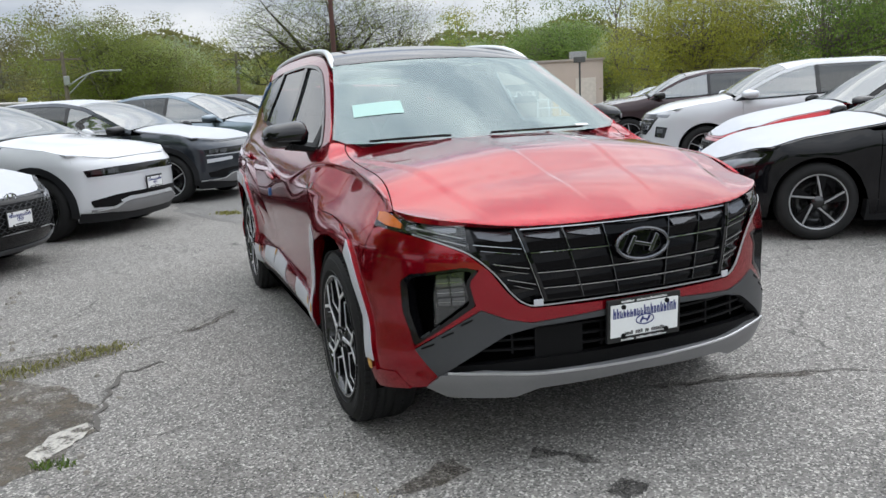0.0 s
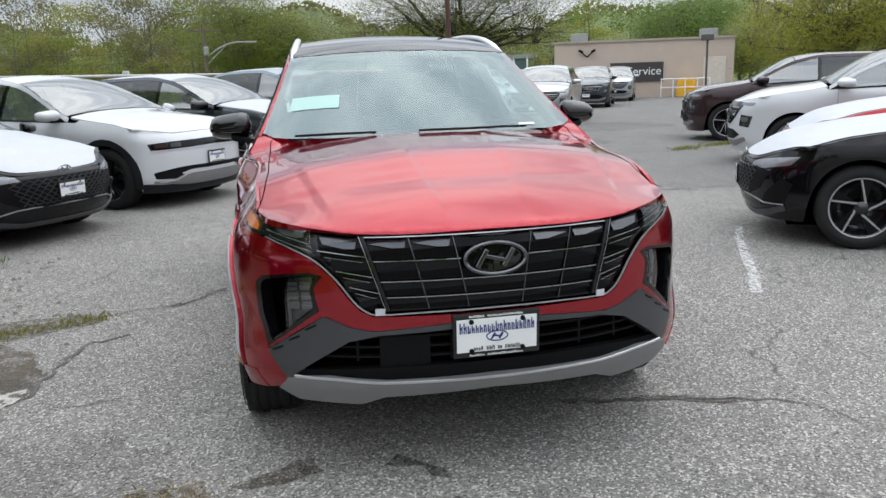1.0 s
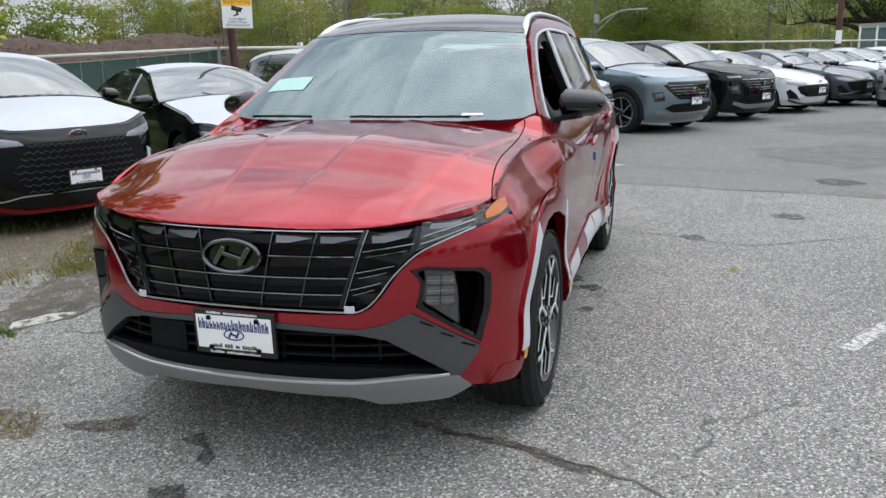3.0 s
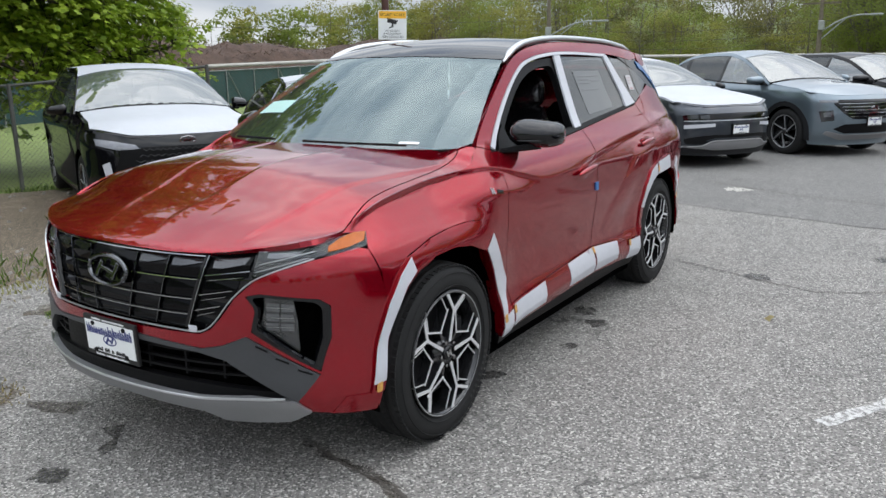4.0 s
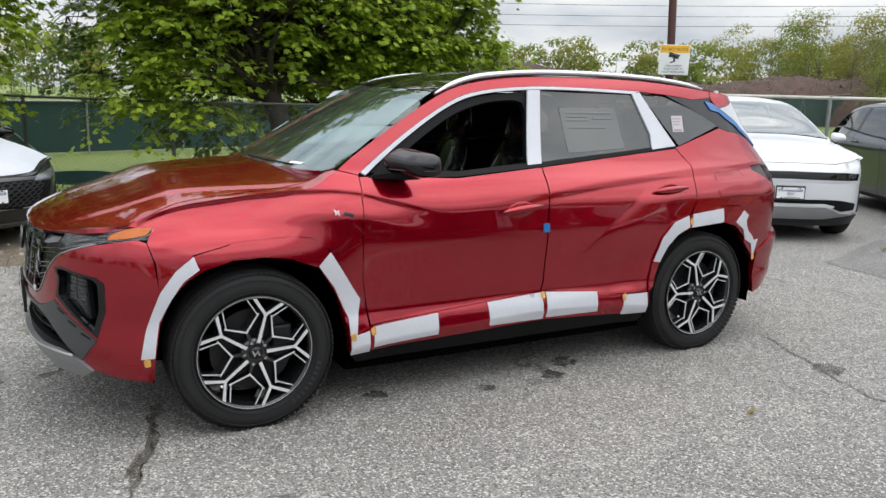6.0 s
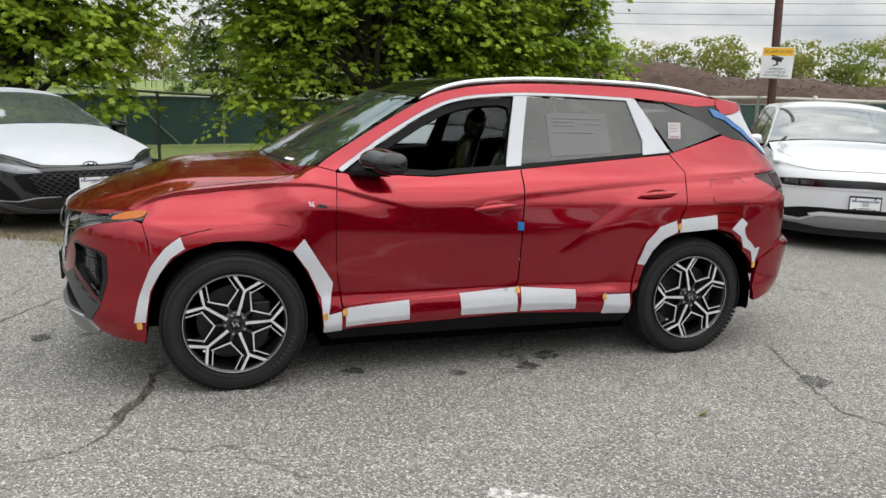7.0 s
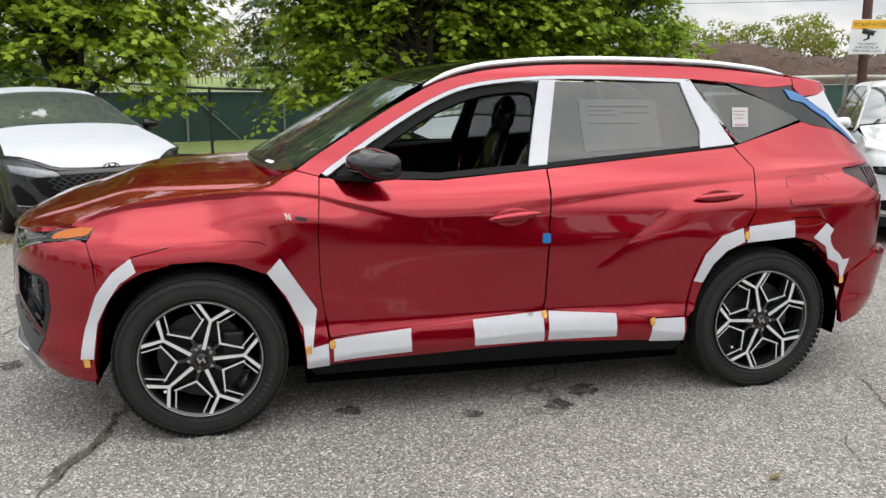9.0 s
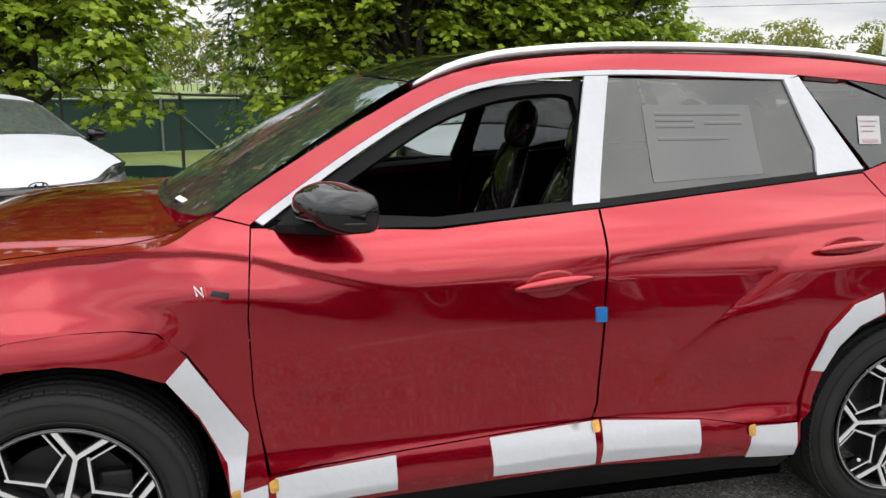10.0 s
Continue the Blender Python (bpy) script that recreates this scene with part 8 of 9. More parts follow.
def tree(label, base, fork, blobs, leaf, seed, trunk=0.22, leaf_size=0.12, tips=500, per_tip=24, spread=0.35, bark=None, outline=STAR, name="maple_tree", twig=0.012, hollow=0.35, round_=0.35):
    """A trunk from base to fork, limbs into blobs (centre, radii) and sprays of leaves at the limbs' ends."""
    rnd, rng = random.Random(seed), np.random.default_rng(seed)
    bark = bark or BARK
    t = tagged(new(name), label, "tree")
    base, fork = Vector(base), Vector(fork)
    tp = bend(base, fork, rnd, trunk * 1.2, 8)
    tubes("trunk", [[(p, trunk * (1.25 if i == 0 else 1.0 - 0.05 * i)) for i, p in enumerate(tp)]], bark, t, 12)
    limbs, twigs, spots = [], [], []
    wsum = sum(b[1][0] * b[1][1] * b[1][2] for b in blobs)
    for c, r in blobs:
        c = Vector(c)
        share = max(6, int(tips * r[0] * r[1] * r[2] / wsum))
        lb = []
        for _ in range(max(3, share // 55)):
            d = Vector((rnd.gauss(0, 1), rnd.gauss(0, 1), rnd.gauss(0.2, 0.8))).normalized()
            e = c + Vector((d.x * r[0], d.y * r[1], d.z * r[2])) * rnd.uniform(0.55, 0.9)
            s = tp[rnd.randint(4, 8)]
            pts = bend(s, e, rnd, (e - s).length * 0.10, 7)
            limbs.append([(p, max(0.012, trunk * 0.45 * (1 - i / 8) ** 1.2)) for i, p in enumerate(pts)])
            lb.append(pts)
        for _ in range(share):
            d = Vector((rnd.gauss(0, 1), rnd.gauss(0, 1), rnd.gauss(0, 1))).normalized()
            k = rnd.uniform(hollow, 1.0) ** 0.6
            e = c + Vector((d.x * r[0], d.y * r[1], d.z * r[2])) * k
            pts = rnd.choice(lb)
            s = min(pts[2:], key=lambda p: (p - e).length)
            twigs.append([(p, twig * (1 - 0.2 * i)) for i, p in enumerate(bend(s, e, rnd, (e - s).length * 0.12, 3))])
            spots.append((e, twigs[-1], d))
    tubes("branchwork", limbs, bark, t, 7)["kind"] = "stuff"
    tubes("fine_branchwork", twigs, bark, t, 3)["kind"] = "stuff"
    pl, fc = [], []
    for e, line, d in spots:
        k = rng.integers(per_tip // 2, per_tip + 1)
        q = rng.normal(0, 1, (k, 3)) * (spread, spread, spread * 0.55)
        q[:, 2] -= 0.25 * spread * (q[:, 0] ** 2 + q[:, 1] ** 2) / spread**2 * 0.3
        pl.append(np.array(e) + q)
        j = max(1, k // 4)
        m = line[len(line) // 2][0]
        pl.append(np.array(m) + rng.normal(0, spread * 0.6, (j, 3)))
        fc.append(np.repeat(np.array([d]), k + j, 0))
    pl, fc = np.concatenate(pl), np.concatenate(fc)
    sz = leaf_size * rng.uniform(0.6, 1.25, len(pl))
    leaves("crown", pl, sz, leaf, t, rng, outline, face=fc * round_, loose=0.32)
    return t


def maple(label, trunks, blobs, leaf, seed, tips=600, per_tip=34, leaf_size=0.165, top=(), thin=0.0, tier=0.55):
    """A broad-leaved tree: stems (base, fork, radius), limbs into blobs (centre, radii), and tiers of flat drooping sprays of lobed leaves."""
    rnd, rng = random.Random(seed), np.random.default_rng(seed)
    t = tagged(new("maple_tree"), label, "tree")
    stems = []
    for base, fork, r in trunks:
        tp = bend(Vector(base), Vector(fork), rnd, r * 1.6, 9)
        tubes("trunk", [[(p, r * (1.3 if i == 0 else 1.0 - 0.055 * i)) for i, p in enumerate(tp)]], BARK, t, 12)
        stems.append((tp, r))
    limbs, twigs, sprays = [], [], []
    wsum = sum(b[1][0] * b[1][1] * b[1][2] for b in blobs)
    for c, r in blobs:
        c = Vector(c)
        share = max(8, int(tips * r[0] * r[1] * r[2] / wsum))
        tp, tr = min(stems, key=lambda q: (q[0][-1] - c).length)
        lb = []
        for _ in range(max(3, share // 40)):
            d = Vector((rnd.gauss(0, 1), rnd.gauss(0, 1), rnd.gauss(0.1, 0.6))).normalized()
            e = c + Vector((d.x * r[0], d.y * r[1], d.z * r[2])) * rnd.uniform(0.6, 0.95)
            s0 = tp[rnd.randint(4, 9)]
            pts = bend(s0, e, rnd, (e - s0).length * 0.13, 8)
            limbs.append([(p, max(0.010, tr * 0.42 * (1 - i / 9) ** 1.3)) for i, p in enumerate(pts)])
            lb.append(pts)
        for _ in range(share):
            d = Vector((rnd.gauss(0, 1), rnd.gauss(0, 1), rnd.gauss(0.1, 0.9))).normalized()
            e = c + Vector((d.x * r[0], d.y * r[1], d.z * r[2])) * rnd.uniform(0.25, 1.0) ** 0.5
            e.z = round(e.z / tier) * tier + rnd.gauss(0, 0.14)
            if math.sin(2.3 * e.x + 1.1 * seed) + math.sin(2.9 * e.z + e.x) + 0.6 * math.sin(2.1 * e.y) < -1.5 + thin:
                continue
            s0 = min((p for pts in lb for p in pts[2:]), key=lambda p: (p - e).length)
            way = e - s0
            way = (way if way.length > 0.05 else d) + Vector((d.x, d.y, 0)) * 0.5
            way.z *= 0.3
            way = way.normalized()
            twigs.append([(p, 0.011 * (1 - 0.22 * i)) for i, p in enumerate(bend(s0, e, rnd, (e - s0).length * 0.12, 3))])
            sprays.append((e, way))
    tubes("branchwork", limbs, BARK, t, 7)["kind"] = "stuff"
    tubes("fine_branchwork", twigs, BARK, t, 3)["kind"] = "stuff"
    pl, fc, pt = [], [], []
    for e, way in sprays:
        k = int(rng.integers(int(per_tip * 0.6), per_tip + 1))
        size = rng.uniform(0.75, 1.25)
        along = rng.uniform(-0.45, 0.45, k) * size
        side = rng.normal(0, 0.17, k) * size * (1.1 - np.abs(along))
        w = np.array(way)
        lat = np.array((-w[1], w[0], 0.0)) / (math.hypot(w[0], w[1]) + 1e-6)
        q = np.array(e) + along[:, None] * w + side[:, None] * lat
        q[:, 2] += rng.normal(0, 0.035, k) - 0.45 * np.maximum(0, along) ** 1.6 - 0.35 * side**2 / 0.17
        pl.append(q)
        out = w[None] * (0.25 + 0.6 * np.maximum(0, along))[:, None] + lat[None] * side[:, None] * 1.2
        fc.append(out + (0, 0, 0.75))
        pt.append(out * 1.6 + (0, 0, -0.35))
    pl, fc, pt = np.concatenate(pl), np.concatenate(fc), np.concatenate(pt)
    leaves("crown", pl, leaf_size * rng.uniform(0.6, 1.2, len(pl)), leaf, t, rng, LOBED, 0.0, face=fc, point=pt, loose=0.32)
    # Loose leaves above the view, added for reflections in bonnet and windscreen.
    up = []
    for c, r in top:
        d = rng.normal(0, 1, (2200, 3))
        d /= np.linalg.norm(d, axis=1)[:, None]
        q = d * np.array(r) * rng.uniform(0.35, 1.0, (2200, 1)) ** 0.5
        up.append(np.array(c) + q[np.sin(2.2 * q[:, 0] + seed) + np.sin(2.6 * q[:, 2]) + np.sin(1.9 * q[:, 1]) > -0.7])
    if up:
        up = np.concatenate(up)
        leaves("upper_crown", up, 0.42 * rng.uniform(0.6, 1.2, len(up)), leaf, t, rng, LOBED)
    return t


maple("leafy green maple leaning over the fence", [((-4.3, -11.5, -0.6), (-2.7, -11.9, 3.0), 0.26)],
      [((-2.6, -12.0, 3.6), (2.6, 2.2, 1.7)), ((-4.8, -12.3, 3.2), (2.8, 2.0, 1.6)), ((-6.6, -12.6, 2.7), (1.8, 1.6, 1.2)), ((-1.6, -12.0, 2.8), (1.1, 1.3, 1.5)), ((-3.9, -12.0, 5.4), (3.3, 2.6, 1.6)), ((-1.8, -11.7, 1.5), (1.7, 1.0, 1.0)), ((-5.5, -12.0, 1.7), (1.8, 1.0, 0.8))],
      MAPLE, 11, tips=1550, top=[((-3.9, -12.4, 6.6), (3.8, 3.0, 2.2)), ((-1.4, -12.0, 6.0), (2.6, 2.4, 2.2)), ((-4.2, -12.4, 9.2), (3.8, 3.2, 2.0))])
maple("leafy green maple behind the parked cars", [((-8.2, -13.2, -0.6), (-8.0, -13.2, 2.2), 0.18)],
      [((-7.4, -13.0, 3.0), (2.2, 1.6, 1.5)), ((-9.2, -13.2, 2.4), (1.7, 1.3, 1.2)), ((-7.6, -12.8, 1.4), (1.8, 1.1, 0.9)), ((-8.3, -13.0, 4.8), (2.4, 1.8, 1.4))],
      MAPLE, 15, tips=640, top=[((-8.4, -13.2, 6.8), (2.4, 2.2, 1.8))])
# Darkened foliage fills the gaps where the crowns would be in shade.
maple("maple behind the fence, leaves darkened as crown shade", [((-5.8, -14.0, -0.6), (-5.5, -14.0, 2.6), 0.20)],
      [((-5.6, -14.2, 2.3), (2.6, 1.6, 2.0)), ((-3.0, -14.4, 1.8), (2.4, 1.3, 1.9)), ((-0.9, -14.0, 2.4), (1.3, 1.2, 1.5)), ((-5.2, -14.0, 5.0), (2.6, 2.0, 1.8))], MAPLE_SHADE, 12, tips=640, per_tip=30)
maple("leafy green maple beside the field", [((3.2, -11.6, -0.6), (3.3, -11.8, 2.8), 0.17)],
      [((2.6, -11.4, 3.0), (2.3, 1.7, 1.4)), ((4.6, -11.6, 3.2), (2.3, 1.8, 1.6)), ((2.0, -11.9, 3.4), (1.1, 1.3, 1.7)), ((1.7, -11.6, 2.2), (0.9, 0.9, 0.7)), ((1.3, -11.2, 1.25), (0.9, 0.6, 0.4)), ((3.9, -11.8, 5.2), (2.8, 2.4, 1.7))],
      MAPLE, 13, tips=1150, top=[((3.6, -12.0, 6.6), (3.4, 2.8, 2.2)), ((1.4, -12.0, 6.0), (2.4, 2.2, 2.0)), ((4.0, -12.0, 9.0), (3.0, 3.0, 2.0))])
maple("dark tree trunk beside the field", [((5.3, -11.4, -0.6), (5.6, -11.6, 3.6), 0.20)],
      [((5.9, -12.2, 4.4), (2.2, 2.0, 1.6)), ((5.2, -12.8, 2.2), (2.4, 1.2, 1.3))], MAPLE_SHADE, 14, tips=420, per_tip=30)
# trees across the lot
tree("wide tree with thin spring foliage and dark limbs", (-50, 11.6, -0.6), (-50, 12.0, 3.6), [((-50, 12, 6.2), (5, 8.0, 3.4)), ((-50, 6.5, 4.6), (3, 3.6, 2.6)), ((-50, 18, 4.6), (3, 3.6, 2.4))], SPRING, 21, trunk=0.55, leaf_size=0.093, tips=950, per_tip=28, spread=0.5, outline=OVAL, name="tree", twig=0.014, hollow=0.55, round_=0.9, bark=BARK)
tree("tall green tree behind the lot", (-58, -2.5, -0.6), (-58, -2.2, 3.0), [((-58, -2.4, 4.6), (3, 4.6, 2.6)), ((-58, 0.2, 3.8), (3, 3.0, 2.6)), ((-58, -3.0, 6.6), (2.6, 2.8, 1.6))], SPRING, 22, trunk=0.35, leaf_size=0.110, tips=800, per_tip=62, spread=0.5, outline=OVAL, name="tree", twig=0.012, hollow=0.8, round_=1.0, bark=BARK_GREY)
tree("yellow-green tree beyond the building", (-33, 28, -0.6), (-33, 28, 2.5), [((-33, 28, 4.6), (3.0, 3.4, 2.8)), ((-33.5, 25, 3.4), (2, 2.2, 2.2)), ((-32, 31, 3.8), (2, 2.6, 2.4))], WILLOW, 23, trunk=0.3, leaf_size=0.104, tips=800, per_tip=57, spread=0.45, outline=OVAL, name="tree", twig=0.012, hollow=0.8, round_=1.0, bark=BARK_GREY)
tree("deep green tree beyond the building", (-30, 34, -0.6), (-30, 34, 3), [((-30, 34, 5.0), (3.4, 3.4, 3.2)), ((-28, 38, 4.4), (3, 3, 3.0)), ((-24, 42, 4.6), (3.4, 3.4, 3.4))], DEEP, 24, trunk=0.3, leaf_size=0.116, tips=900, per_tip=57, spread=0.5, outline=OVAL, name="tree", twig=0.012, hollow=0.8, round_=1.0, bark=BARK_GREY)
tree("dark green tree behind the building", (-52, 29, -0.6), (-52, 29, 2.5), [((-52, 29, 4.0), (3, 3.4, 2.6)), ((-52, 31, 5.4), (2.2, 2.4, 1.6))], DEEP, 25, trunk=0.3, leaf_size=0.116, tips=600, per_tip=57, spread=0.45, outline=OVAL, name="tree", twig=0.012, hollow=0.8, round_=1.0, bark=BARK_GREY)
tree("small bright green tree behind the building", (-46, 30.5, -0.6), (-46, 30.5, 1.5), [((-46, 30.5, 2.5), (1.8, 2.4, 1.7))], SPRING, 26, trunk=0.15, leaf_size=0.093, tips=300, per_tip=57, spread=0.4, outline=OVAL, name="tree", twig=0.012, hollow=0.8, round_=1.0, bark=BARK_GREY)


def woods(name, label, spine, depth, h0, h1, count, shades, seed, size, trees, bark, foot=-0.6, bare=0.0):
    """A belt of trees along a line: stems, and crowns of rounded clumps of small leaves, each tree in one of the shades."""
    rng, rnd = np.random.default_rng(seed), random.Random(seed)
    seg = np.array(spine, float)
    cum = np.r_[0, np.cumsum(np.hypot(*np.diff(seg, axis=0).T))]
    s = (np.arange(trees) + rng.uniform(0, 1, trees)) / trees * cum[-1]
    centres = np.stack([np.interp(s, cum, seg[:, 0]), np.interp(s, cum, seg[:, 1])], -1) + rng.normal(0, depth / 2.5, (trees, 2))
    lines, pos, face, tint = [], [], [], []
    for i, (x, y) in enumerate(centres):
        h = rng.uniform(h0, h1)
        b = Vector((x, y, foot))
        pts = bend(b, b + Vector((rnd.uniform(-0.5, 0.5), rnd.uniform(-0.5, 0.5), h * 0.85)), rnd, 0.3, 5)
        r = 0.010 * h * rnd.uniform(0.7, 1.3)
        lines.append([(p, r * (1 - 0.17 * k)) for k, p in enumerate(pts)])
        clumps = int(rng.integers(10, 16))
        thin = rng.uniform(0, 1) < bare
        shade = int(rng.integers(0, len(shades)))
        k = max(4, int(count / trees / clumps * (0.3 if thin else 1.0)))
        wide = h * rng.uniform(0.20, 0.30)
        for _ in range(clumps):
            f = rng.uniform(0.02, 1.0)
            a = rng.uniform(0, 2 * math.pi)
            o = wide * math.sqrt(max(0.1, 1 - (1.6 * (f - 0.55)) ** 2)) * rng.uniform(0.2, 1.0)
            c = np.array((x + o * math.cos(a), y + o * math.sin(a), foot + h * (0.10 + 0.86 * f)))
            rad = np.array((1, 1, 0.75)) * h * rng.uniform(0.13, 0.19)
            d = rng.normal(0, 1, (k, 3))
            d /= np.linalg.norm(d, axis=1)[:, None]
            d[:, 2] = np.where(d[:, 2] < -0.35, -d[:, 2], d[:, 2])
            pos.append(c + d * rad * rng.uniform(0.55, 1.08, (k, 1)))
            face.append(d)
            tint.append(np.full(k, shade))
            st = pts[min(5, 1 + int(f * 3.5))]
            if thin:
                lines.append([(p, r * 0.35 * (1 - 0.25 * j)) for j, p in enumerate(bend(st, Vector(c), rnd, 0.2, 3))])
                for _ in range(3):
                    e = Vector(c) + Vector((rnd.uniform(-1, 1), rnd.uniform(-1, 1), rnd.uniform(0, 1))) * h * 0.13
                    lines.append([(p, r * 0.18 * (1 - 0.25 * j)) for j, p in enumerate(bend(Vector(c), e, rnd, 0.1, 3))])
    pos, face, tint = np.concatenate(pos), np.concatenate(face), np.concatenate(tint)
    for j, material in enumerate(shades):
        m_ = tint == j
        if m_.any():
            tagged(leaves(name, pos[m_], size * rng.uniform(0.6, 1.3, m_.sum()), material, None, rng, OVAL, 0.2, face=face[m_], loose=0.28), label, "woodland", kind="stuff")
    tagged(tubes("stems", lines, bark, None, 4), "thin grey stems and branches of the woodland", "woodland", kind="stuff")


OLIVE = leaf_mat("olive_leaves", (0.115, 0.108, 0.040), (0.20, 0.18, 0.070), 0.5)
GOLD = leaf_mat("golden_green_leaves", (0.21, 0.21, 0.042), (0.34, 0.33, 0.080), 0.5)
woods("far_wood", "spring woodland with thin foliage behind the lot", [(-62, 22), (-64, -1)], 7, 4.2, 7.0, 45000, (HAZY, OLIVE, SPRING), 31, 0.127, 36, BARK_GREY, bare=0.3)
woods("far_wood", "spring woodland with thin foliage behind the fence", [(-64, -2), (-62, -20), (-64, -40)], 7, 5.6, 9.2, 105000, (HAZY, SPRING, GOLD), 41, 0.145, 62, BARK_GREY, bare=0.2)
woods("far_wood", "dense spring woodland with thin foliage behind the lot", [(-74, 30), (-78, 0)], 9, 5.8, 8.4, 32000, (HAZY, OLIVE, GOLD), 32, 0.19, 30, BARK_GREY, bare=0.25)
woods("far_wood", "dense grey-brown spring woodland behind the fence", [(-78, 0), (-76, -26), (-78, -44)], 8, 8.5, 12.0, 85000, (HAZY, OLIVE, SPRING), 42, 0.215, 56, BARK_GREY, bare=0.25)
woods("far_wood", "spring woodland beyond the mound", [(-78, -44), (-82, -56), (-86, -70)], 7, 9.0, 12.5, 40000, (SPRING, GOLD), 43, 0.26, 26, BARK_GREY, bare=0.2)
woods("far_wood", "green roadside trees behind the lot", [(-60, 6), (-61, -12), (-60, -30)], 4, 2.4, 5.2, 49400, (SPRING, GOLD), 33, 0.096, 34, BARK_GREY)
woods("far_wood", "tall woodland behind the building", [(-64, 24), (-54, 40), (-40, 56), (-10, 70), (20, 70)], 9, 7.0, 12.5, 110000, (DEEP, SPRING, WILLOW), 34, 0.182, 70, BARK_GREY, bare=0.2)
woods("far_wood", "low spring trees beyond the brush mound", [(-108, -62), (-86, -104), (-50, -130), (0, -135), (40, -130)], 8, 8.0, 11.0, 64000, (SPRING, SPRING, GOLD), 35, 0.58, 190, BARK_GREY, foot=0.0)
woods("far_wood", "leafy trees beyond the field", [(-14, -75), (30, -78)], 6, 3.0, 5.0, 9000, (DEEP, SPRING), 36, 0.2, 14, BARK_GREY)
# Never in view: invented belt that shapes reflections and bounced light on the flank.
woods("far_wood", "added unseen trees closing the lot's far side for reflections", [(10, -70), (32, -40), (40, 0), (38, 38), (14, 54), (-14, 60)], 6, 4.5, 7.5, 26000, (DEEP, MAPLE_SHADE), 37, 0.7, 60, BARK_GREY)
# wooded ridge on the skyline
rv, rf_ = [], []
rng_h = random.Random(5)
for i in range(61):
    az = radians(118 + i * 1.4)
    for j in range(6):
        d = 210 + j * 14
        z = (19 + 4 * math.sin(i * 0.33) + 2.5 * math.sin(i * 0.9 + 1)) * ease(0, 4, j) + rng_h.uniform(-0.6, 0.6)
        rv.append((d * math.cos(az), d * math.sin(az), z - 1))
for i in range(60):
    for j in range(5):
        k = i * 6 + j
        rf_.append((k, k + 6, k + 7, k + 1))
tagged(mesh_ob("wooded_ridge", rv, rf_, mat("ridge_green", (0.10, 0.13, 0.045), rough=0.9, vary=0.45, scale=0.12, fine=0.5), smooth=True), "distant ridge covered with spring woods", "hill", kind="structure")
rg = np.random.default_rng(51)
ai, dj = np.radians(rg.uniform(118, 202, 16000)), rg.uniform(0, 5, 16000)
zi = (19 + 4 * np.sin((np.degrees(ai) - 118) / 1.4 * 0.33) + 2.5 * np.sin((np.degrees(ai) - 118) / 1.4 * 0.9 + 1)) * np.clip(dj / 4, 0, 1) ** 1.3
tagged(leaves("ridge_wood", np.stack([(210 + dj * 14) * np.cos(ai), (210 + dj * 14) * np.sin(ai), zi + rg.uniform(-0.5, 1.6, 16000)], -1), rg.uniform(1.0, 2.2, 16000), HAZY, None, rg, OVAL, 0.5), "tree crowns covering the distant ridge", "woodland", kind="stuff")

# brown brush mound past the field
BRUSH = mat("brown_brush", (0.075, 0.045, 0.032), rough=0.95, vary=0.5, scale=1.1, fine=6, bump=0.1)
mv, mf = [], []
rm_ = random.Random(8)
for i in range(81):
    a = i / 80
    cx, cy = -26 - 62 * a, -66 + 22 * a
    for j in range(9):
        b = j / 8 - 0.5
        h = 5.4 * max(0.0, 1 - (2 * b) ** 2) * (0.25 + 0.75 * ease(0, 0.10, a)) * ease(1.0, 0.85, a) * (0.85 + 0.12 * math.sin(9 * a) + 0.06 * math.sin(31 * a))
        mv.append((cx - 9 * b * 0.35 + rm_.uniform(-0.3, 0.3), cy - 18 * b + rm_.uniform(-0.3, 0.3), -0.7 + h + rm_.uniform(-0.25, 0.25) * (h > 0.5)))
for i in range(80):
    for j in range(8):
        k = i * 9 + j
        mf.append((k, k + 9, k + 10, k + 1))
tagged(mesh_ob("brush_mound", mv, mf, BRUSH, smooth=True), "long brown mound of piled brush and soil", "mound", kind="structure")
rb = np.random.default_rng(81)
pick = rb.integers(0, len(mv), 9000)
pos = np.array(mv)[pick] + rb.normal(0, 0.5, (9000, 3)) * (1, 1, 0.3) + (0, 0, 0.12)
TWIG = np.array([(0.05, 0.5), (0.05, -0.5), (-0.05, -0.5), (-0.05, 0.5)])
tagged(leaves("brush_litter", pos, rb.uniform(0.2, 0.6, 9000), leaf_mat("brush_twigs", (0.04, 0.024, 0.017), (0.15, 0.095, 0.066), 0.0), None, rb, TWIG, 0.6), "tangled brown sticks on the mound", "brush", kind="stuff")

# wires between the poles
wires = tagged(new("overhead_wires"), "dark overhead wires sagging between poles", "wire")
for z0, z1, y0 in ((6.2, 6.6, 0), (6.7, 7.1, 0.4), (7.2, 7.7, 0.8), (4.4, 4.6, -0.5)):
    P, Q = Vector((-49, -22 + y0, z0)), Vector((20, -52 + y0, z1))
    pts = [P.lerp(Q, i / 16) - Vector((0, 0, 1.1 * math.sin(math.pi * i / 16))) for i in range(17)]
    tubes("wire", [[(p, 0.016) for p in pts]], DARK_STEEL, wires, 4)
for z0, z1 in ((3.2, 3.2), (2.6, 2.7), (3.7, 3.9)):
    P, Q = Vector((-49, -21.9, z0)), Vector((-54, -5.2, z1))
    pts = [P.lerp(Q, i / 10) - Vector((0, 0, 0.4 * math.sin(math.pi * i / 10))) for i in range(11)]
    tubes("wire", [[(p, 0.016) for p in pts]], DARK_STEEL, wires, 4)


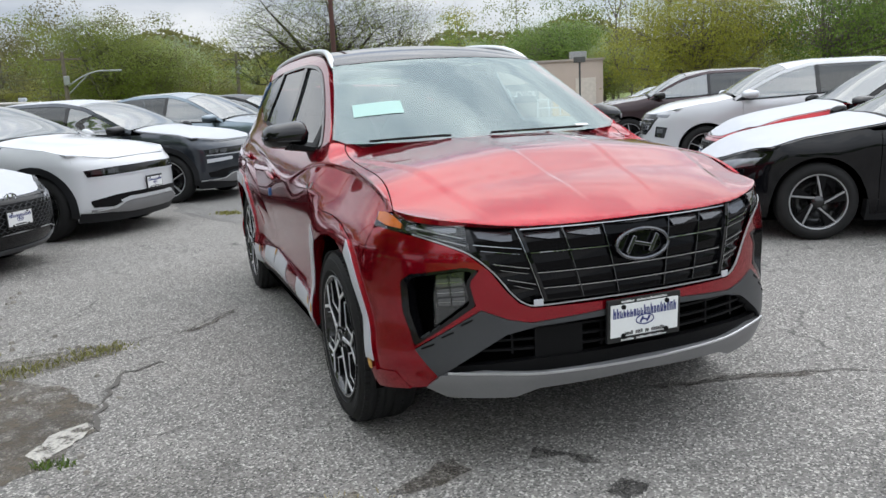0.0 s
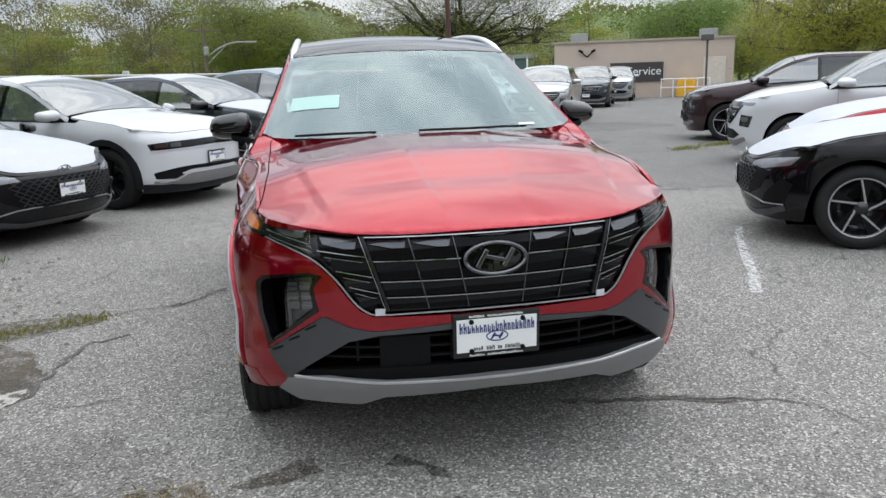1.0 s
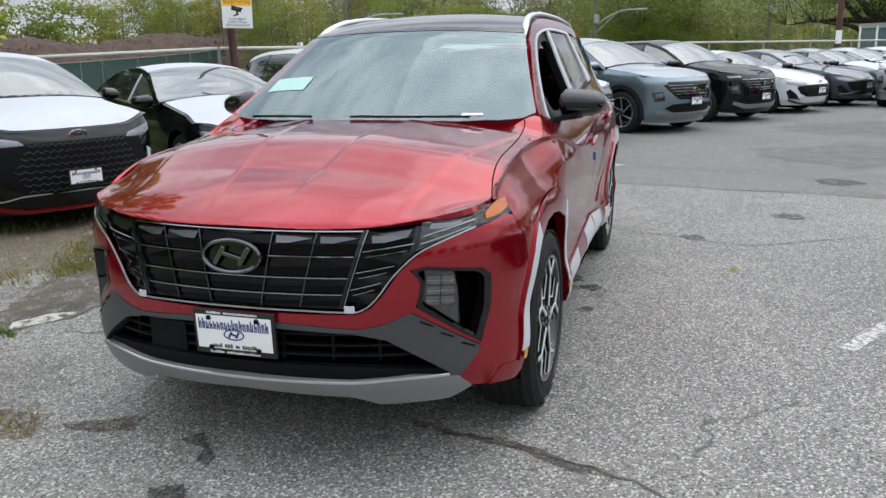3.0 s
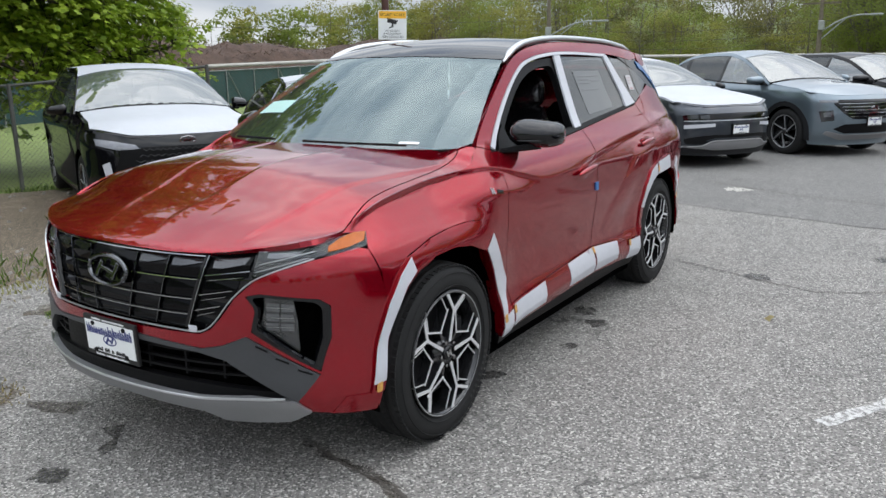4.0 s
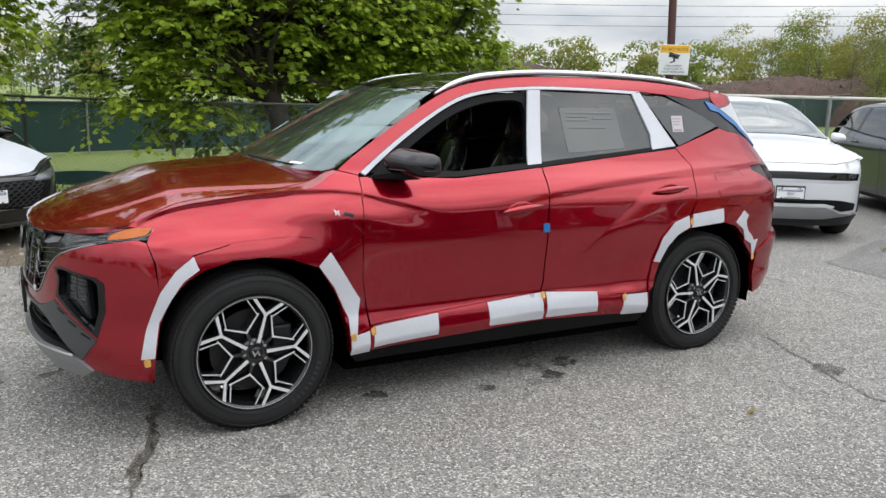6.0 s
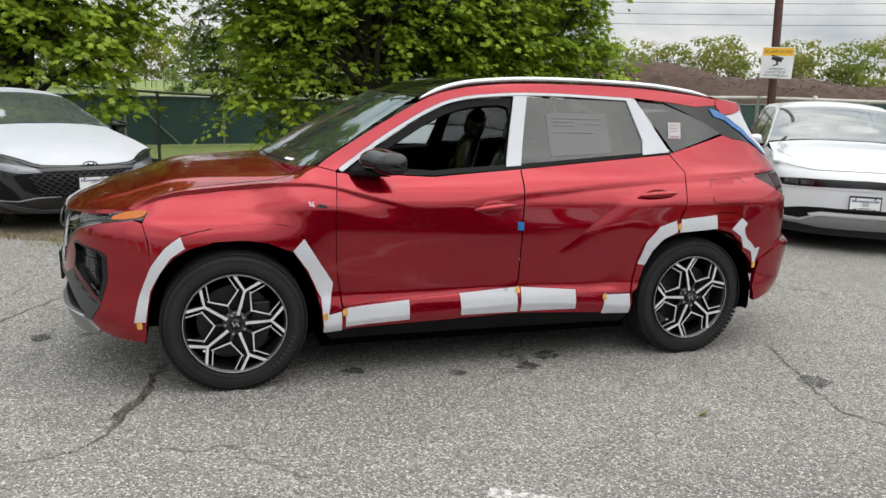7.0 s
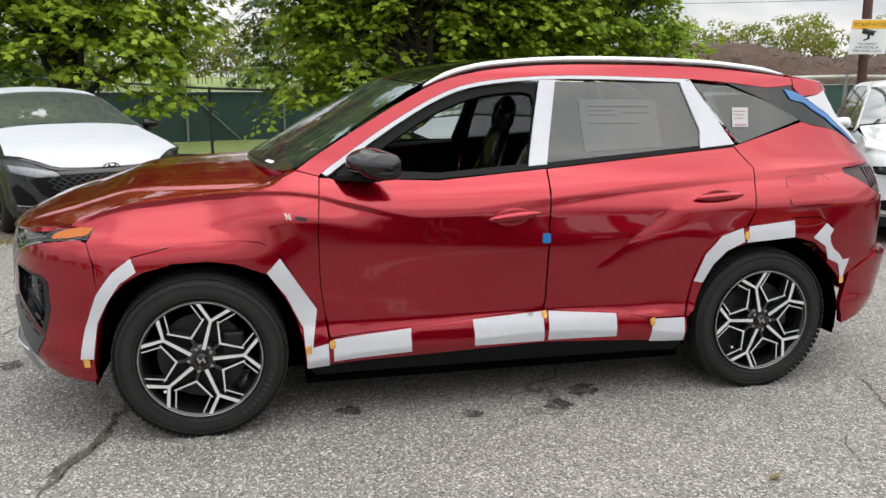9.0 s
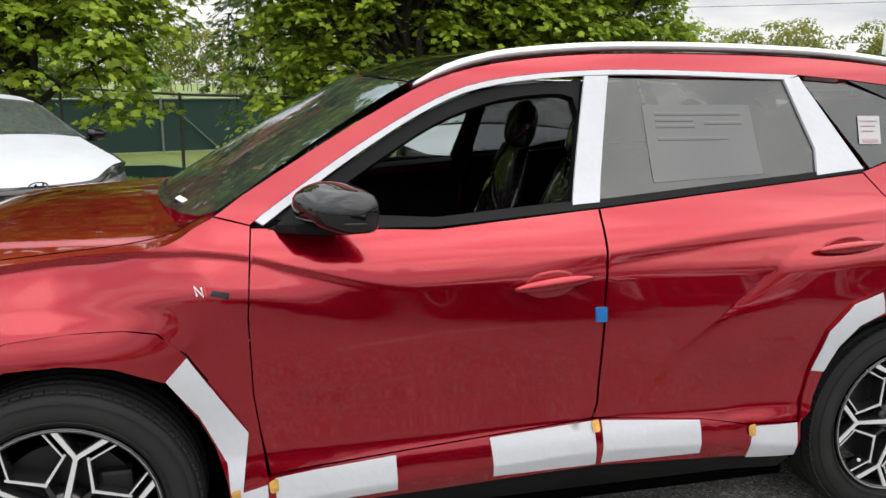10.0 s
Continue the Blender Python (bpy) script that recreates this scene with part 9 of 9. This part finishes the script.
# ---- marks and growth on the ground ----
def worn_mat(name, col, keep, scale, rough=0.85, soft=0.08, full=1.0):
    """A thin worn layer: it is gone where the noise falls below keep."""
    m, n, l, p = node_mat(name)
    tc = n.new("ShaderNodeTexCoord")
    a, b = n.new("ShaderNodeTexNoise"), n.new("ShaderNodeTexNoise")
    a.inputs["Scale"].default_value, a.inputs["Detail"].default_value, a.inputs["Roughness"].default_value = scale, 8, 0.7
    b.inputs["Scale"].default_value, b.inputs["Detail"].default_value = scale * 6, 3
    l.new(tc.outputs["Object"], a.inputs["Vector"]), l.new(tc.outputs["Object"], b.inputs["Vector"])
    r = n.new("ShaderNodeMapRange")
    r.inputs["From Min"].default_value, r.inputs["From Max"].default_value = keep - soft, keep + soft
    l.new(a.outputs["Fac"], r.inputs["Value"])
    r.inputs["To Max"].default_value = full
    l.new(r.outputs[0], p.inputs["Alpha"])
    sc = n.new("ShaderNodeVectorMath")
    sc.operation = "SCALE"
    sc.inputs[0].default_value = col
    r2 = n.new("ShaderNodeMapRange")
    r2.inputs["From Min"].default_value, r2.inputs["From Max"].default_value = 0.3, 0.7
    r2.inputs["To Min"].default_value, r2.inputs["To Max"].default_value = 0.75, 1.25
    l.new(b.outputs["Fac"], r2.inputs["Value"]), l.new(r2.outputs[0], sc.inputs["Scale"])
    l.new(sc.outputs[0], p.inputs["Base Color"])
    p.inputs["Roughness"].default_value = rough
    return m


OIL = worn_mat("oil_stain", (0.035, 0.033, 0.031), 0.45, 9, 0.5, 0.16, 0.8)
OIL_BROWN = worn_mat("brown_stain", (0.060, 0.046, 0.032), 0.47, 7, 0.7, 0.16, 0.75)
LINE_WHITE = worn_mat("worn_white_line", (0.55, 0.54, 0.52), 0.46, 30, 0.8, 0.09, 0.9)
TAR = mat("tar_seam", (0.085, 0.076, 0.066), rough=0.7, vary=0.3, scale=30)
PALE = worn_mat("pale_patch", (0.44, 0.42, 0.38), 0.44, 14, 0.9, 0.06)
DARK_PATCH = worn_mat("dark_patch", (0.085, 0.078, 0.070), 0.50, 3.2, 0.85, 0.2, 0.28)


def blot(name, ring, material, label, seed, z=0.0045, amp=0.015, step=0.06):
    """A flat patch with an uneven rim."""
    return tagged(sheet(name, [ragged(ring, amp, seed, step)], lambda u, v: Vector((u, v, z)), material, None, step=0.12, depth=0.0, middle=(0, 0, -50)), label, "stain", kind="structure")


def round_ring(c, r, n=18, seed=0):
    rnd = random.Random(seed)
    return [(c[0] + r * rnd.uniform(0.7, 1.2) * math.cos(2 * math.pi * i / n), c[1] + r * rnd.uniform(0.7, 1.2) * math.sin(2 * math.pi * i / n)) for i in range(n)]


def crack(line, width, seed, z=0.0048, material=None, label="dark crack in the asphalt"):
    """A jagged strip along a line, its width uneven."""
    rnd = random.Random(seed)
    pts = []
    for a, b in zip(line, line[1:]):
        k = max(2, int(math.dist(a, b) / 0.05))
        pts += [(a[0] + (b[0] - a[0]) * i / k + rnd.gauss(0, 0.010), a[1] + (b[1] - a[1]) * i / k + rnd.gauss(0, 0.010)) for i in range(k)]
    pts.append(line[-1])
    verts, faces = [], []
    for i, p in enumerate(pts):
        q0, q1 = pts[max(0, i - 1)], pts[min(len(pts) - 1, i + 1)]
        t = Vector((q1[0] - q0[0], q1[1] - q0[1])).normalized()
        w = width * rnd.uniform(0.25, 1.0) / 2 * (0.2 if i in (0, len(pts) - 1) else 1)
        verts += [(p[0] - t.y * w, p[1] + t.x * w, z), (p[0] + t.y * w, p[1] - t.x * w, z)]
        if i:
            k = 2 * i
            faces.append((k - 2, k - 1, k + 1, k))
    return tagged(mesh_ob("asphalt_crack", verts, faces, material or TAR), label, "crack", kind="structure")


for i, (line, w) in enumerate((
        ([(0.71, 1.48), (0.58, 1.31), (0.48, 0.89), (0.43, 0.70), (0.36, 0.42)], 0.014),
        ([(0.44, 0.73), (0.47, 0.94), (0.58, 1.27)], 0.010),
        ([(-0.26, 0.66), (-0.5, 0.52), (-0.71, 0.40)], 0.012),
        ([(-1.66, -1.89), (-1.8, -1.46), (-2.19, -1.1)], 0.014),
        ([(-5.5, 1.97), (-5.56, 3.0), (-5.0, 4.2)], 0.045),
        ([(-10.2, 2.4), (-10.1, 3.9), (-9.4, 5.5), (-9.5, 7.05)], 0.06),
        ([(-14.9, 4.5), (-12.7, 5.7), (-12.3, 8.4)], 0.07),
        ([(-7.8, -0.2), (-7.1, 1.1), (-6.8, 2.1)], 0.05),
        ([(-3.4, 0.9), (-3.0, 1.9), (-3.5, 2.8)], 0.016),
        ([(-0.33, -1.93), (-0.561, -1.935), (-0.884, -1.888), (-1.125, -1.824), (-1.198, -1.593)], 0.030),
        ([(-0.193, -1.831), (-0.167, -1.663), (-0.243, -1.494)], 0.010),
        ([(0.70, 1.463), (0.952, 1.52)], 0.012),
        ([(-2.815, 1.467), (-2.686, 1.73)], 0.010),
        ([(1.9, 0.4), (1.5, 0.1), (1.45, -0.5), (1.1, -1.2)], 0.012))):
    crack(line, w, 100 + i)
for i, (line, w) in enumerate((([(-1.70, -1.50), (-1.752, -1.468), (-1.848, -1.324), (-2.125, -1.143)], 0.07), ([(0.43, 0.66), (0.444, 0.853), (0.475, 1.02)], 0.06), ([(0.36, 0.42), (0.46, 0.88), (0.60, 1.25)], 0.07))):
    crack(line, w, 130 + i, z=0.0044, material=OIL_BROWN, label="brown stained seam in the asphalt")
for i, (a, b) in enumerate((((-0.90, 2.22), (-1.27, 2.45)), ((-1.27, 2.45), (-1.95, 2.80)), ((-1.95, 2.80), (-2.5, 3.10)), ((-2.5, 3.10), (-2.85, 3.33)))):
    d = Vector((b[0] - a[0], b[1] - a[1])).normalized()
    n_ = Vector((-d.y, d.x)) * 0.036
    ring = [(a[0] + n_.x, a[1] + n_.y), (b[0] + n_.x, b[1] + n_.y), (b[0] - n_.x, b[1] - n_.y), (a[0] - n_.x, a[1] - n_.y)]
    tagged(sheet("parking_line", [ragged(ring, 0.008, 200 + i, 0.05)], lambda u, v: Vector((u, v, 0.0042)), LINE_WHITE, None, step=0.1, depth=0.0, middle=(0, 0, -50)), "worn white parking line on asphalt", "parking line", "parking lines", kind="structure")
blot("oil_stain", [(0.76, -0.98), (0.70, -0.85), (0.60, -0.65), (0.73, -0.63), (0.80, -0.82)], OIL_BROWN, "brownish oil stain on asphalt", 1)
blot("oil_stain", [(0.73, -0.41), (0.68, -0.33), (0.82, -0.19), (0.91, -0.16), (0.87, -0.24), (0.77, -0.28)], OIL, "black oil stain on asphalt", 2)
for i, (c, r) in enumerate((((-1.66, 0.90), 0.07), ((-1.85, 0.75), 0.09), ((-0.65, 0.76), 0.06), ((-1.22, 0.92), 0.05), ((-3.2, 1.5), 0.10), ((-4.2, 2.3), 0.14), ((-6.2, 3.0), 0.25), ((1.6, 1.2), 0.06), ((1.1, -0.2), 0.07))):
    blot("oil_stain", round_ring(c, r, seed=i), OIL, "dark oil spot on asphalt", 20 + i)
for i, (c, r) in enumerate((((-8.6, 3.6), 1.3), ((-12.4, 4.6), 1.6), ((1.8, 0.9), 0.5), ((0.6, -1.7), 0.5), ((-0.45, -2.12), 0.2), ((-16, 7.5), 2.0))):
    blot("asphalt_patch", round_ring(c, r, 26, 40 + i), DARK_PATCH, "darker worn patch of asphalt", 50 + i, z=0.0041 if i % 2 else 0.0043)
blot("soil_patch", [(-2.2, -3.5), (-1.65, -2.95), (-0.8, -2.62), (0.05, -2.27), (-0.09, -2.08), (-0.34, -1.94), (-0.62, -1.93), (-1.02, -2.12), (-1.35, -2.42), (-1.75, -2.7), (-2.4, -3.2)], worn_mat("eroded_soil", (0.115, 0.095, 0.070), 0.46, 6, 0.95, 0.14, 0.8), "brown eroded soil at the asphalt's edge", 76, z=0.0040, amp=0.03)
blot("concrete_patch", [(-0.199, -2.203), (-0.312, -2.173), (-0.368, -2.102), (-0.436, -1.984), (-0.301, -1.977), (-0.161, -2.055), (-0.107, -2.132)], PALE, "pale broken concrete patch", 71, z=0.0052, amp=0.03, step=0.05)
blot("concrete_patch", round_ring((-7.2, 0.45), 0.16, 14, 72), PALE, "pale patch on asphalt", 72, z=0.0052)
blot("soil_patch", [(0.72, -1.32), (0.70, -1.05), (0.88, -0.98), (0.98, -1.2), (0.9, -1.38)], worn_mat("thin_soil", (0.16, 0.12, 0.07), 0.50, 12, 0.95, 0.1, 0.6), "thin brown soil on asphalt", 73)
blot("soil_patch", [(-1.15, -2.95), (-1.3, -2.3), (-1.5, -1.85), (-1.75, -1.85), (-1.7, -2.4), (-1.6, -3.0)], worn_mat("dark_soil", (0.10, 0.085, 0.05), 0.48, 9, 0.95, 0.12, 0.6), "dark soil along the asphalt's edge", 74)


def blades(name, label, places, h, material, seed, wide=0.006):
    """Bent grass blades standing at the given places."""
    rng = np.random.default_rng(seed)
    n = len(places)
    a = rng.uniform(0, 2 * math.pi, n)
    hh = h * rng.uniform(0.4, 1.2, n)
    lean = rng.uniform(0.2, 0.9, n) * hh
    d = np.stack([np.cos(a), np.sin(a), np.zeros(n)], -1)
    s = np.stack([-np.sin(a), np.cos(a), np.zeros(n)], -1) * wide
    p = np.array(places, float)
    up = np.array((0, 0, 1.0))
    m_ = p + d * (lean * 0.35)[:, None] + up * (hh * 0.6)[:, None]
    t = p + d * lean[:, None] + up * hh[:, None]
    v = np.stack([p - s, p + s, m_ + s * 0.7, t, m_ - s * 0.7], 1).reshape(-1, 3)
    me = bpy.data.meshes.new(name)
    me.vertices.add(n * 5), me.loops.add(n * 5), me.polygons.add(n)
    me.vertices.foreach_set("co", v.astype(np.float32).ravel())
    me.loops.foreach_set("vertex_index", np.arange(n * 5, dtype=np.int32))
    me.polygons.foreach_set("loop_start", np.arange(0, n * 5, 5, dtype=np.int32))
    me.update(calc_edges=True)
    me.materials.append(material)
    return tagged(new(name, me), label, "grass", kind="stuff")


GREEN_BLADE = leaf_mat("green_blades", (0.06, 0.12, 0.02), (0.19, 0.27, 0.06), 0.3)
YELLOW_BLADE = leaf_mat("yellow_green_blades", (0.19, 0.20, 0.05), (0.36, 0.34, 0.11), 0.3)
DRY_BLADE = leaf_mat("dry_blades", (0.20, 0.16, 0.06), (0.38, 0.32, 0.14), 0.3)


def along_line(line, n, spread, seed):
    rng = np.random.default_rng(seed)
    seg = np.array(line, float)
    cum = np.r_[0, np.cumsum(np.hypot(*np.diff(seg, axis=0).T))]
    s = rng.uniform(0, cum[-1], n)
    clump = rng.uniform(0, cum[-1], max(3, n // 25))
    s = clump[rng.integers(0, len(clump), n)] + rng.normal(0, 0.04, n)
    q = np.stack([np.interp(s, cum, seg[:, 0]), np.interp(s, cum, seg[:, 1])], -1) + rng.normal(0, spread, (n, 2))
    return [(x, y, height(x, y) + 0.008) for x, y in q]


blades("grass_tufts", "green grass tufts along the asphalt's edge", along_line([(-1.25, -2.9), (-1.45, -2.3), (-1.62, -1.88)], 900, 0.06, 1), 0.03, YELLOW_BLADE, 1, 0.003)
blades("grass_tufts", "green weeds on the eroded soil", along_line([(-2.1, -3.45), (-1.64, -2.97), (-1.0, -2.6)], 700, 0.07, 9), 0.04, YELLOW_BLADE, 9, 0.004)
blades("grass_tufts", "green weed beside the concrete patch", along_line([(-0.07, -2.12), (-0.03, -2.03)], 90, 0.02, 10), 0.03, GREEN_BLADE, 10, 0.004)
blades("grass_tufts", "yellow grass patch in the asphalt", along_line([(0.80, -1.32), (0.84, -1.0)], 260, 0.06, 2), 0.025, DRY_BLADE, 2, 0.003)
blades("grass_tufts", "small grass tufts in a crack", along_line([(-7.25, -0.7), (-7.1, -0.5)], 160, 0.05, 3), 0.05, YELLOW_BLADE, 3)
blades("grass_tufts", "grass strip between parked cars", along_line([(-9.4, 6.1), (-10.1, 7.7)], 420, 0.10, 4), 0.07, YELLOW_BLADE, 4, 0.007)
edge_run = [(-4.6, -5.7), (-2.9, -3.7), (-1.9, -2.85), (-0.6, -2.9), (0.9, -3.05), (1.7, -3.4), (2.4, -3.75), (5, -4.4)]
blades("grass_tufts", "ragged grass along the lot's edge", along_line(edge_run, 1500, 0.13, 5), 0.045, YELLOW_BLADE, 5, 0.005)
blades("grass_tufts", "dry grass along the lot's edge", along_line(edge_run, 900, 0.20, 6), 0.045, DRY_BLADE, 6, 0.004)
rg8 = np.random.default_rng(88)
strip = [(x, y, height(x, y) + 0.004) for x, y in np.stack([rg8.uniform(-4.2, 1.4, 5000), rg8.uniform(-8.8, -3.0, 5000)], -1) if -0.3 + 0.5 * math.sin(2.1 * x + 1.3 * y) + 0.5 * math.sin(1.1 * x - 2.3 * y) > 0]
blades("grass_tufts", "sparse grass growing in the dirt strip", strip, 0.09, GREEN_BLADE, 7, 0.006)
field = [(x, y, height(x, y)) for x, y in np.stack([rg8.uniform(0.6, 9.0, 16000), rg8.uniform(-12.5, -3.6, 16000)], -1) if y < -3.6 - 0.25 * max(0, x - 2) and (x > 4.2 or y < -8.2 or (y < -6.2 and x > 2.6))]
blades("lawn_grass", "mown green grass beside the lot", field, 0.08, leaf_mat("lawn_blades", (0.09, 0.16, 0.025), (0.24, 0.34, 0.07), 0.3), 8, 0.007)
# pebbles in the dirt
STONE = mat("grey_pebbles", (0.26, 0.24, 0.21), rough=0.9, vary=0.3, scale=20)
pv, pf = [], []
for k in range(420):
    x, y = rg8.uniform(-3.6, 1.2), -2.6 - 5.0 * rg8.uniform(0, 1) ** 2
    if k < 90:
        x, y = rg8.uniform(-2.2, 1.6), rg8.uniform(-2.9, -1.8)
    r = rg8.uniform(0.006, 0.028)
    z = max(height(x, y) + 0.006, 0.0 if y > -2.9 else -1)
    b = len(pv)
    ring = [(x + r * rg8.uniform(0.7, 1.2) * math.cos(a), y + r * rg8.uniform(0.7, 1.2) * math.sin(a)) for a in [i * math.pi / 3 for i in range(6)]]
    pv += [(u, v, z - 0.002) for u, v in ring] + [(x + (u - x) * 0.6, y + (v - y) * 0.6, z + r * rg8.uniform(0.6, 0.9)) for u, v in ring]
    pf += [(b + i, b + (i + 1) % 6, b + 6 + (i + 1) % 6, b + 6 + i) for i in range(6)] + [tuple(b + 6 + i for i in range(6))]
tagged(mesh_ob("pebbles", pv, pf, STONE), "small grey stones on the dirt", "stones", kind="stuff")
lf = leaves("fallen_leaf", np.array([(-2.25, 1.75, 0.012)]), np.array([0.09]), DRY_BLADE, None, np.random.default_rng(3), STAR, 3.0)
tagged(lf, "dry brown leaf lying on asphalt", "leaf")
